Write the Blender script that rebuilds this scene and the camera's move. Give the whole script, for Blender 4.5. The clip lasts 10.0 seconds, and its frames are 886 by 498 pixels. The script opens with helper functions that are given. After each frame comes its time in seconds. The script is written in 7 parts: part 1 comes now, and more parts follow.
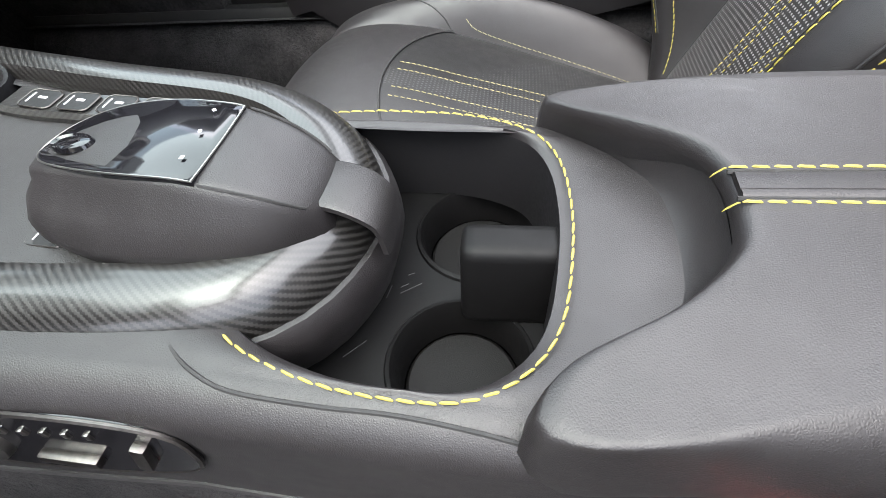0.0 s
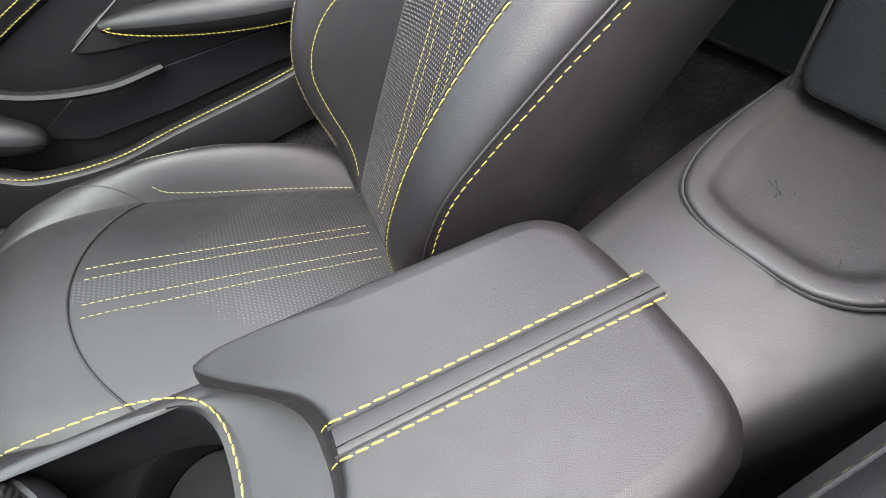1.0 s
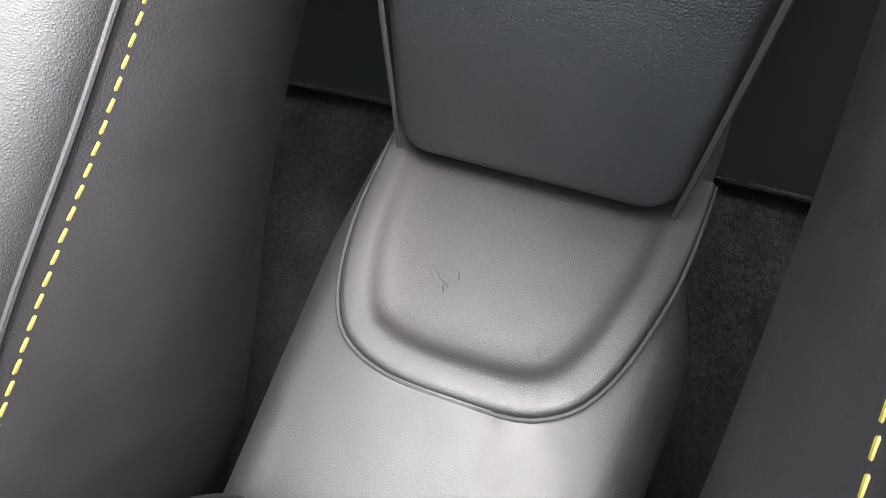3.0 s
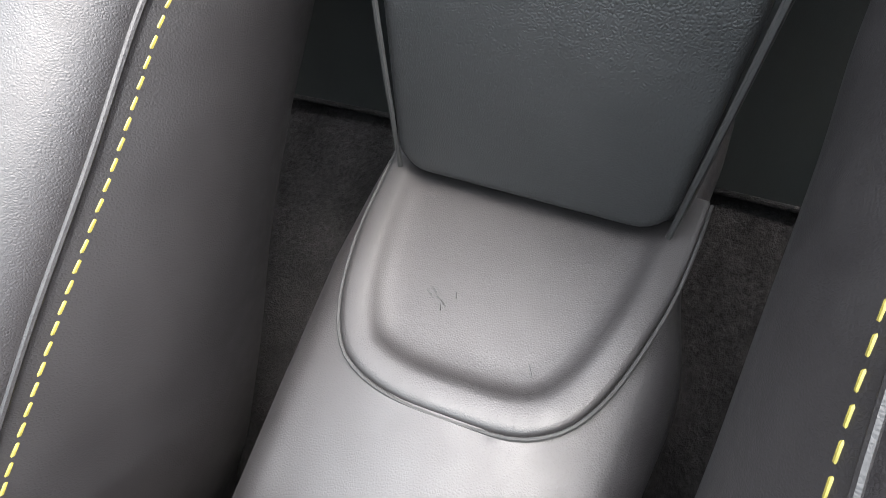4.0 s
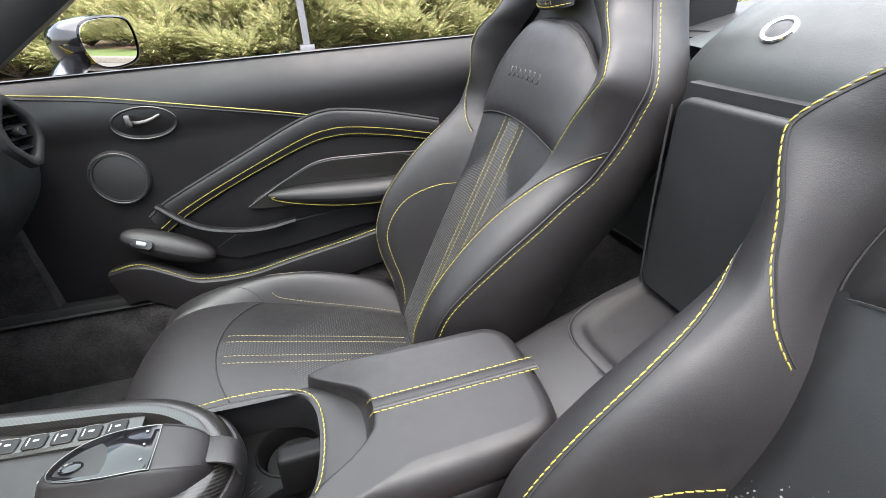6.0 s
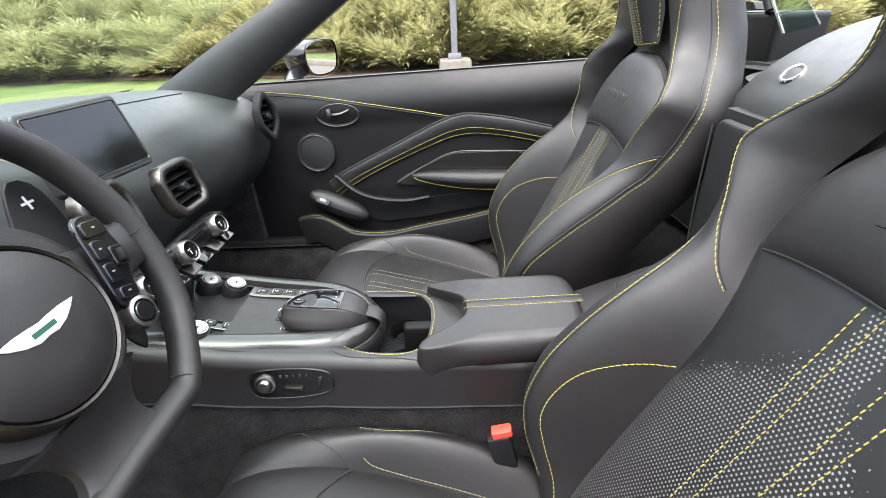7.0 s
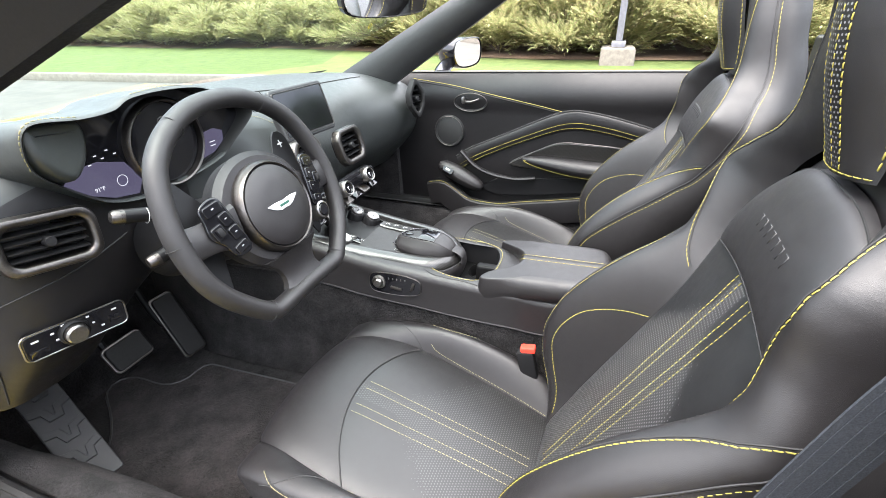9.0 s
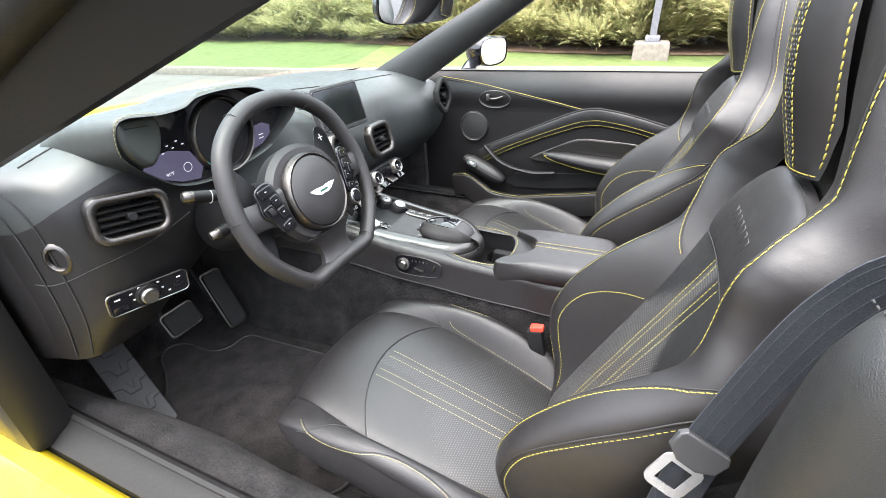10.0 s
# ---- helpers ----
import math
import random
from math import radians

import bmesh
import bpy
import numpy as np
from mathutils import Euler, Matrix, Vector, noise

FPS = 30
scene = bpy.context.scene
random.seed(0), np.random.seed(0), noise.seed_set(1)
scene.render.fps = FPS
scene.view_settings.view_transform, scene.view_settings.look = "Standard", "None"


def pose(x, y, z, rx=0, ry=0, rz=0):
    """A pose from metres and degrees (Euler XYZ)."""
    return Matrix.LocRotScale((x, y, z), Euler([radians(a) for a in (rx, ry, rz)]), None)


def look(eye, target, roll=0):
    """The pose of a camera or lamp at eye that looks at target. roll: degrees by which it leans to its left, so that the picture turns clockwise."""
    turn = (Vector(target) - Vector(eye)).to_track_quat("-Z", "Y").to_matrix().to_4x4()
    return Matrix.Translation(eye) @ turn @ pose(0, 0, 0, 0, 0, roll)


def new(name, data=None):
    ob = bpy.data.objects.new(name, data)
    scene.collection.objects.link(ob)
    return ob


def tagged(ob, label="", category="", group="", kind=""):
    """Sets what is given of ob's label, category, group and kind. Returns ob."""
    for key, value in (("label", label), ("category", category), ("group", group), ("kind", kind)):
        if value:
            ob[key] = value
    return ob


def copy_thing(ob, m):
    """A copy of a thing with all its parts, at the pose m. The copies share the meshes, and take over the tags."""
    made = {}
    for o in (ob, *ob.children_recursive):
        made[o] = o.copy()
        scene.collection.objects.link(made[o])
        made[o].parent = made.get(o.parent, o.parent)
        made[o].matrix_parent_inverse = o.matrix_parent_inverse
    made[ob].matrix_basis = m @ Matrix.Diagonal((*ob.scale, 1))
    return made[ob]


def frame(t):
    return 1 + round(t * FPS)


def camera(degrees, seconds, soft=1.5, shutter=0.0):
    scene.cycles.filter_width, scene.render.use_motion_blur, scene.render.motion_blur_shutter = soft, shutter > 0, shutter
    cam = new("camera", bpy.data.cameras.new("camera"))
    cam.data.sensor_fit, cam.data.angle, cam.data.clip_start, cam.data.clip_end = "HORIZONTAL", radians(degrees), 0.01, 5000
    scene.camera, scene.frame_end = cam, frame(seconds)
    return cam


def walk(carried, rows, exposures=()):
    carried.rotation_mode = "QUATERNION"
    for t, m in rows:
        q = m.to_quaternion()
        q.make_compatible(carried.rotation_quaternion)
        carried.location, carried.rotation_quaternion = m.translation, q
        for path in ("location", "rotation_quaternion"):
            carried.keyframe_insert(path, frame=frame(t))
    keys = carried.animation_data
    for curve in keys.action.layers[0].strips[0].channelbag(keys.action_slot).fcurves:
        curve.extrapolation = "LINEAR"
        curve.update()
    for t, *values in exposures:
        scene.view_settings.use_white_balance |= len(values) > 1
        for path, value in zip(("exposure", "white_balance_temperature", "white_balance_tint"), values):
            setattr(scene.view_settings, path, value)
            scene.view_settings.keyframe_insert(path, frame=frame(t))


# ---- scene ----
cam = camera(88.5, 10.0, 0.85)
PATH = [
    (0, (-0.084, -0.153, 0.756), (-0.39, 1.108, -0.766), -7.8),
    (0.5, (-0.035, -0.14, 0.81), (-0.038, 1.189, -0.685), -8.1),
    (1, (0.041, -0.105, 0.856), (0.483, 1.157, -0.631), -7.5),
    (1.2, (0.067, -0.092, 0.867), (0.69, 1.1, -0.613), -7.2),
    (1.5, (0.109, -0.077, 0.871), (0.943, 0.955, -0.626), -7.0),
    (2, (0.15, -0.049, 0.861), (1.215, 0.701, -0.657), -2.7),
    (2.5, (0.176, -0.043, 0.847), (1.331, 0.594, -0.656), -1.8),
    (3, (0.195, -0.043, 0.829), (1.421, 0.524, -0.646), -1.0),
    (3.2, (0.181, -0.048, 0.797), (1.554, 0.519, -0.542), 1.3),
    (4.3, (0.206, -0.051, 0.852), (1.374, 0.575, -0.646), -3.7),
    (4.5, (0.181, -0.057, 0.852), (1.425, 0.646, -0.547), -1.9),
    (5, (0.117, -0.124, 0.899), (1.254, 0.918, -0.374), -3.0),
    (5.5, (0.052, -0.249, 0.967), (0.899, 1.177, -0.151), -3.0),
    (6, (0.003, -0.384, 1.033), (0.429, 1.309, 0.057), -3.1),
    (6.2, (-0.003, -0.437, 1.046), (0.275, 1.299, 0.094), -3.5),
    (7.3, (0.001, -0.758, 1.112), (-0.179, 1.006, 0.187), -2.9),
    (7.5, (0.011, -0.8, 1.128), (-0.246, 0.953, 0.201), -2.8),
    (8, (0.072, -0.88, 1.149), (-0.341, 0.837, 0.21), -2.3),
    (8.5, (0.133, -0.921, 1.16), (-0.42, 0.743, 0.2), -2.3),
    (9, (0.169, -0.959, 1.18), (-0.464, 0.67, 0.206), -1.9),
    (9.5, (0.203, -1.0, 1.196), (-0.494, 0.595, 0.21), -2.0),
    (10, (0.224, -1.05, 1.214), (-0.511, 0.523, 0.22), -2.2),
]
# the clip's camera brightens its picture over the dark rear of the cabin
EXPOSURES = [(0.0, 3.53), (0.5, 3.60), (1.0, 3.52), (1.5, 3.50), (2.0, 3.78), (2.5, 4.02), (3.0, 4.16), (4.5, 4.28), (5.0, 4.06), (5.5, 3.86), (6.0, 3.37), (6.2, 3.23), (7.3, 3.36), (8.0, 3.54), (8.5, 3.64), (9.5, 3.68), (10.0, 3.69)]
walk(cam, [(t, look(eye, target, roll)) for t, eye, target, roll in PATH], EXPOSURES)

# world and lights
world = bpy.data.worlds.new("sky")
scene.world = world
world.use_nodes = True
wt = world.node_tree
sky = wt.nodes.new("ShaderNodeTexSky")
sky.sky_type = 'NISHITA'
sky.sun_disc = False
sky.sun_elevation = radians(68)
sky.sun_rotation = radians(200)
sky.air_density = 1.0
sky.dust_density = 4.0
sky.ozone_density = 1.0
soft_sky = wt.nodes.new("ShaderNodeHueSaturation")
soft_sky.inputs["Saturation"].default_value = 0.5
wt.links.new(sky.outputs[0], soft_sky.inputs["Color"])
wt.links.new(soft_sky.outputs[0], wt.nodes["Background"].inputs["Color"])
wt.nodes["Background"].inputs["Strength"].default_value = 0.120
sun = new("sun", bpy.data.lights.new("sun", 'SUN'))
sun.data.energy = 1.15
sun.data.angle = radians(110)
sun.data.color = (1.0, 0.985, 0.97)
sun.matrix_world = look((0.6, 1.0, 6), (0, 0, 0))
scene.view_settings.exposure = 3.35


# ---- materials ----
def node_material(name, base, rough, metal=0.0):
    m = bpy.data.materials.new(name)
    m.use_nodes = True
    b = m.node_tree.nodes["Principled BSDF"]
    b.inputs["Base Color"].default_value = (*base, 1)
    b.inputs["Roughness"].default_value = rough
    b.inputs["Metallic"].default_value = metal
    return m, m.node_tree, b


def coords(nt, kind="Object", scale=1.0):
    c = nt.nodes.new("ShaderNodeTexCoord")
    mp = nt.nodes.new("ShaderNodeMapping")
    mp.inputs["Scale"].default_value = (scale, scale, scale) if isinstance(scale, (int, float)) else scale
    nt.links.new(c.outputs[kind], mp.inputs["Vector"])
    return mp.outputs["Vector"]


def noise_tex(nt, vec, scale, detail=4.0, rough=0.55):
    n = nt.nodes.new("ShaderNodeTexNoise")
    n.inputs["Scale"].default_value = scale
    n.inputs["Detail"].default_value = detail
    n.inputs["Roughness"].default_value = rough
    nt.links.new(vec, n.inputs["Vector"])
    return n.outputs["Fac"]


def ramp(nt, fac, a, b, lo=0.3, hi=0.7):
    r = nt.nodes.new("ShaderNodeValToRGB")
    r.color_ramp.elements[0].position, r.color_ramp.elements[1].position = lo, hi
    r.color_ramp.elements[0].color, r.color_ramp.elements[1].color = (*a, 1), (*b, 1)
    nt.links.new(fac, r.inputs["Fac"])
    return r.outputs["Color"]


def math_node(nt, op, a, b=None):
    n = nt.nodes.new("ShaderNodeMath")
    n.operation = op
    for i, v in enumerate((a, b)):
        if v is None:
            continue
        if isinstance(v, (int, float)):
            n.inputs[i].default_value = v
        else:
            nt.links.new(v, n.inputs[i])
    return n.outputs[0]


def bump(nt, height, strength, distance, normal=None):
    n = nt.nodes.new("ShaderNodeBump")
    n.inputs["Strength"].default_value = strength
    n.inputs["Distance"].default_value = distance
    nt.links.new(height, n.inputs["Height"])
    if normal is not None:
        nt.links.new(normal, n.inputs["Normal"])
    return n.outputs["Normal"]


def span(nt, fac, lo, hi):
    n = nt.nodes.new("ShaderNodeMapRange")
    n.inputs["To Min"].default_value, n.inputs["To Max"].default_value = lo, hi
    n.inputs["From Min"].default_value, n.inputs["From Max"].default_value = 0.25, 0.75
    nt.links.new(fac, n.inputs["Value"])
    return n.outputs[0]


def leather(name, base, rough=0.42, grain=900.0, depth=0.00025, wrinkle=0.18, dots=None, spec=0.5, hole_tone=0.07):
    m, nt, b = node_material(name, base, rough)
    v = coords(nt)
    big = noise_tex(nt, v, 9.0, 5)
    lo = tuple(c * 0.82 for c in base)
    hi = tuple(c * 1.2 for c in base)
    nt.links.new(ramp(nt, big, lo, hi), b.inputs["Base Color"])
    nt.links.new(span(nt, noise_tex(nt, v, 60.0, 4), rough - 0.05, rough + 0.07), b.inputs["Roughness"])
    vor = nt.nodes.new("ShaderNodeTexVoronoi")
    vor.feature = 'DISTANCE_TO_EDGE'
    vor.inputs["Scale"].default_value = grain
    nt.links.new(v, vor.inputs["Vector"])
    n1 = bump(nt, vor.outputs["Distance"], 0.6, depth)
    n2 = bump(nt, noise_tex(nt, v, 210.0, 5, 0.6), wrinkle, 0.0005, n1)
    n2 = bump(nt, noise_tex(nt, v, 14.0, 3, 0.5), wrinkle, 0.003, n2)
    if dots:
        uv = coords(nt, "UV")
        sep = nt.nodes.new("ShaderNodeSeparateXYZ")
        nt.links.new(uv, sep.inputs[0])
        pitch = 0.0052
        row = math_node(nt, 'DIVIDE', sep.outputs[1], pitch)
        shift = math_node(nt, 'MULTIPLY', math_node(nt, 'FLOOR', row), 0.5)
        fx = math_node(nt, 'SUBTRACT', math_node(nt, 'FRACT', math_node(nt, 'ADD', math_node(nt, 'DIVIDE', sep.outputs[0], pitch), shift)), 0.5)
        fy = math_node(nt, 'SUBTRACT', math_node(nt, 'FRACT', row), 0.5)
        r2 = math_node(nt, 'ADD', math_node(nt, 'MULTIPLY', fx, fx), math_node(nt, 'MULTIPLY', fy, fy))
        hole = math_node(nt, 'LESS_THAN', r2, 0.06)
        # the holes thin out towards one end and the sides, but fill the middle band
        side = math_node(nt, 'MULTIPLY', math_node(nt, 'ABSOLUTE', sep.outputs[0]), 0.9)
        fade = math_node(nt, 'ADD', math_node(nt, 'MULTIPLY', noise_tex(nt, uv, 300.0, 0), 0.10), dots[1])
        far = math_node(nt, 'LESS_THAN', math_node(nt, 'MULTIPLY', math_node(nt, 'ADD', sep.outputs[1], math_node(nt, 'MULTIPLY', side, dots[0])), dots[0]), math_node(nt, 'MULTIPLY', fade, dots[0]))
        mid = math_node(nt, 'LESS_THAN', math_node(nt, 'ABSOLUTE', sep.outputs[0]), 0.019)
        hole = math_node(nt, 'MULTIPLY', hole, math_node(nt, 'MAXIMUM', far, mid))
        mix = nt.nodes.new("ShaderNodeMix")
        mix.data_type = 'RGBA'
        nt.links.new(hole, mix.inputs["Factor"])
        nt.links.new(b.inputs["Base Color"].links[0].from_socket, mix.inputs["A"])
        mix.inputs["B"].default_value = (hole_tone, hole_tone, hole_tone, 1)
        nt.links.new(mix.outputs["Result"], b.inputs["Base Color"])
        n2 = bump(nt, math_node(nt, 'MULTIPLY', hole, -1.0), 0.6, 0.0008, n2)
    nt.links.new(n2, b.inputs["Normal"])
    b.inputs["Specular IOR Level"].default_value = spec
    return m


def speckled(name, a, b_col, rough, scale, depth=0.0, metal=0.0, spec=0.5, lo=0.3, hi=0.7):
    m, nt, b = node_material(name, a, rough, metal)
    v = coords(nt)
    f = noise_tex(nt, v, scale, 6, 0.65)
    nt.links.new(ramp(nt, f, a, b_col, lo, hi), b.inputs["Base Color"])
    nt.links.new(span(nt, noise_tex(nt, v, scale * 0.21, 4), max(0.02, rough - 0.06), min(1, rough + 0.08)), b.inputs["Roughness"])
    b.inputs["Specular IOR Level"].default_value = spec
    if depth:
        nt.links.new(bump(nt, f, 0.6, depth), b.inputs["Normal"])
    return m


def pile(name, lo, hi):
    """Carpet: a fine nap with brushed patches."""
    m, nt, b = node_material(name, lo, 0.95)
    v = coords(nt)
    nap = noise_tex(nt, v, 190.0, 5, 0.75)
    brushed = noise_tex(nt, v, 17.0, 6, 0.6)
    f = math_node(nt, 'MULTIPLY', nap, math_node(nt, 'ADD', math_node(nt, 'MULTIPLY', brushed, 1.6), 0.2))
    nt.links.new(ramp(nt, f, lo, hi, 0.32, 0.72), b.inputs["Base Color"])
    b.inputs["Specular IOR Level"].default_value = 0.15
    b.inputs["Sheen Weight"].default_value = 0.03
    b.inputs["Sheen Roughness"].default_value = 0.5
    nt.links.new(bump(nt, nap, 1.0, 0.006), b.inputs["Normal"])
    return m


def island_colours(name, stops, rough=0.7, spec=0.3, through_light=0.0):
    m, nt, b = node_material(name, stops[0], rough)
    g = nt.nodes.new("ShaderNodeNewGeometry")
    r = nt.nodes.new("ShaderNodeValToRGB")
    for i, c in enumerate(stops):
        e = r.color_ramp.elements[i] if i < 2 else r.color_ramp.elements.new(1.0)
        e.position = i / (len(stops) - 1)
        e.color = (*c, 1)
    nt.links.new(g.outputs["Random Per Island"], r.inputs["Fac"])
    nt.links.new(r.outputs["Color"], b.inputs["Base Color"])
    b.inputs["Specular IOR Level"].default_value = spec
    if through_light:
        tr = nt.nodes.new("ShaderNodeBsdfTranslucent")
        nt.links.new(r.outputs["Color"], tr.inputs["Color"])
        mx = nt.nodes.new("ShaderNodeMixShader")
        mx.inputs[0].default_value = through_light
        nt.links.new(b.outputs[0], mx.inputs[1])
        nt.links.new(tr.outputs[0], mx.inputs[2])
        nt.links.new(mx.outputs[0], nt.nodes["Material Output"].inputs["Surface"])
    return m


def carbon_weave(name):
    m, nt, b = node_material(name, (0.03, 0.03, 0.03), 0.28)
    v = coords(nt, "UV")
    sep = nt.nodes.new("ShaderNodeSeparateXYZ")
    nt.links.new(v, sep.inputs[0])
    p = 0.0012
    x = math_node(nt, 'FLOOR', math_node(nt, 'DIVIDE', sep.outputs[0], p))
    y = math_node(nt, 'FLOOR', math_node(nt, 'DIVIDE', sep.outputs[1], p))
    k = math_node(nt, 'FLOORED_MODULO', math_node(nt, 'ADD', x, y), 4.0)
    over = math_node(nt, 'LESS_THAN', k, 1.5)
    nt.links.new(ramp(nt, over, (0.004, 0.0038, 0.0036), (0.015, 0.0145, 0.0138), 0.0, 1.0), b.inputs["Base Color"])
    nt.links.new(span(nt, over, 0.30, 0.38), b.inputs["Roughness"])
    nt.links.new(bump(nt, over, 0.25, 0.0002), b.inputs["Normal"])
    b.inputs["Coat Weight"].default_value = 0.42
    b.inputs["Coat Roughness"].default_value = 0.13
    b.inputs["Specular IOR Level"].default_value = 0.36
    return m


LEATHER = leather("black_leather", (0.0062, 0.0053, 0.0057), 0.50, 900.0, 0.0003, 0.25)
DOOR_LEATHER = leather("door_leather", (0.0042, 0.0038, 0.0042), 0.47, 900.0, 0.00025, 0.12, spec=0.36)
LEATHER_SOFT = leather("soft_black_leather", (0.0074, 0.0066, 0.0069), 0.53, 700.0, 0.0003, 0.30)
LEATHER_DARK = leather("grained_black_vinyl", (0.0085, 0.0088, 0.0090), 0.50, 560.0, 0.0006, 0.35)
DASH = leather("dashboard_leather", (0.0205, 0.0232, 0.0226), 0.46, 800.0, 0.0003, 0.15)
PERF = leather("perforated_leather", (0.0062, 0.0060, 0.0062), 0.44, 900.0, 0.0002, 0.15, dots=(1.0, 0.435), hole_tone=0.15)
PERF_CUSHION = leather("perforated_cushion_leather", (0.0062, 0.0060, 0.0062), 0.44, 900.0, 0.0002, 0.15, dots=(-1.0, 0.36), hole_tone=0.036)
PLASTIC = speckled("black_plastic", (0.0045, 0.0045, 0.005), (0.008, 0.008, 0.0085), 0.46, 1400.0, 0.00008, spec=0.25)
# black plastic darkened for the cup well: the recess's shade is in its colour
WELL_PLASTIC = speckled("shaded_well_plastic", (0.0022, 0.0022, 0.0023), (0.0045, 0.0045, 0.0046), 0.5, 900.0, 0.00008, spec=0.12)
RUBBER = speckled("black_rubber", (0.004, 0.004, 0.004), (0.009, 0.009, 0.009), 0.62, 900.0, 0.0002, spec=0.25)
GLOSS = speckled("gloss_black", (0.004, 0.004, 0.005), (0.006, 0.006, 0.007), 0.08, 20.0)
SATIN = speckled("satin_dark_metal", (0.22, 0.21, 0.20), (0.30, 0.29, 0.28), 0.32, 300.0, 0.0, 1.0)
SATIN_DARK = speckled("dark_anodised_metal", (0.07, 0.066, 0.062), (0.11, 0.10, 0.095), 0.35, 300.0, 0.0, 1.0)
CHROME = speckled("chrome", (0.72, 0.72, 0.73), (0.8, 0.8, 0.81), 0.12, 80.0, 0.0, 1.0)
SILVER = speckled("silver_buttons", (0.55, 0.55, 0.56), (0.66, 0.66, 0.67), 0.3, 150.0, 0.0, 0.9)
CARPET = pile("black_carpet", (0.0006, 0.0006, 0.0006), (0.025, 0.023, 0.0235))
CARPET_MAT = pile("floor_mat_pile", (0.0008, 0.0008, 0.0008), (0.026, 0.022, 0.0222))
GREY_PLASTIC = speckled("grey_plastic", (0.016, 0.0165, 0.0175), (0.025, 0.0255, 0.027), 0.5, 500.0, 0.0001)
EMBLEM = speckled("bright_enamelled_metal", (0.62, 0.63, 0.64), (0.72, 0.73, 0.74), 0.28, 200.0, 0.0, 0.35)
THREAD = speckled("yellow_thread", (0.17, 0.142, 0.020), (0.26, 0.222, 0.045), 0.6, 600.0)
THREAD_PALE = speckled("pale_yellow_thread", (0.13, 0.116, 0.052), (0.19, 0.172, 0.088), 0.6, 600.0)
SEAM = speckled("dark_seam", (0.006, 0.006, 0.006), (0.01, 0.01, 0.01), 0.8, 300.0)
CARBON = carbon_weave("carbon_fibre")
WEBBING = speckled("belt_webbing", (0.010, 0.0115, 0.014), (0.036, 0.040, 0.048), 0.8, 700.0, 0.001, spec=0.15)
RED = speckled("red_plastic", (0.55, 0.035, 0.02), (0.65, 0.05, 0.03), 0.4, 200.0)
YELLOW = speckled("yellow_car_paint", (0.72, 0.52, 0.02), (0.78, 0.58, 0.03), 0.16, 30.0)
WHITE_MARK = speckled("white_print", (0.42, 0.42, 0.42), (0.5, 0.5, 0.5), 0.5, 200.0)
CONCRETE = speckled("concrete", (0.095, 0.083, 0.068), (0.155, 0.138, 0.115), 0.9, 14.0, 0.004)
ASPHALT = speckled("worn_paving", (0.042, 0.039, 0.034), (0.072, 0.067, 0.057), 0.9, 2.5, 0.004)
POLE = speckled("grey_painted_steel", (0.10, 0.10, 0.115), (0.15, 0.15, 0.165), 0.5, 20.0)
GRASS = speckled("mown_grass", (0.042, 0.062, 0.017), (0.075, 0.098, 0.028), 0.9, 6.0, 0.02, spec=0.2)
MULCH = speckled("bark_mulch", (0.075, 0.05, 0.036), (0.19, 0.13, 0.09), 0.95, 18.0, 0.03, spec=0.1)
JUNIPER = island_colours("juniper_foliage", [(0.17, 0.20, 0.085), (0.31, 0.32, 0.145), (0.43, 0.42, 0.21), (0.37, 0.28, 0.18)], 0.7, 0.2, 0.5)
LEAVES = island_colours("dark_tree_leaves", [(0.02, 0.05, 0.014), (0.045, 0.10, 0.02), (0.07, 0.14, 0.03)], 0.7, 0.2, 0.25)
BARK = speckled("bark", (0.06, 0.045, 0.035), (0.13, 0.10, 0.08), 0.95, 30.0, 0.01)
MIRROR = node_material("mirror_glass", (0.9, 0.9, 0.9), 0.01, 1.0)[0]
GLASS = bpy.data.materials.new("clear_glass")
GLASS.use_nodes = True
gn = GLASS.node_tree
gn.nodes.remove(gn.nodes["Principled BSDF"])
g_clear, g_gloss, g_mix = (gn.nodes.new(k) for k in ("ShaderNodeBsdfTransparent", "ShaderNodeBsdfGlossy", "ShaderNodeMixShader"))
g_clear.inputs[0].default_value = (0.74, 0.845, 0.82, 1)
g_gloss.inputs["Roughness"].default_value = 0.01
g_mix.inputs[0].default_value = 0.07
gn.links.new(g_clear.outputs[0], g_mix.inputs[1])
gn.links.new(g_gloss.outputs[0], g_mix.inputs[2])
gn.links.new(g_mix.outputs[0], gn.nodes["Material Output"].inputs["Surface"])


def screen_material(name, colour, strength):
    m, nt, b = node_material(name, (0.004, 0.004, 0.005), 0.08)
    b.inputs["Emission Color"].default_value = (*colour, 1)
    b.inputs["Emission Strength"].default_value = strength
    return m


DISPLAY = screen_material("lit_display", (0.12, 0.11, 0.19), 0.07)
DISPLAY_MARK = screen_material("display_figures", (0.7, 0.72, 0.8), 0.12)


# ---- mesh tools ----
class Geo:
    """Vertices, faces and texture places of one mesh."""

    def __init__(self):
        self.v, self.f, self.uv = [], [], []

    def add(self, verts, faces, uvs=None):
        k = len(self.v)
        self.v += [tuple(p) for p in verts]
        self.f += [tuple(i + k for i in q) for q in faces]
        self.uv += list(uvs) if uvs else [(0.0, 0.0)] * len(verts)
        return self

    def bm(self, b):
        b.verts.index_update()
        self.add([v.co for v in b.verts], [[v.index for v in q.verts] for q in b.faces])
        b.free()
        return self


def root(name, place, label, category, group="", kind=""):
    e = new(name)
    e.location = place
    e.empty_display_size = 0.05
    return tagged(e, label, category, group, kind)


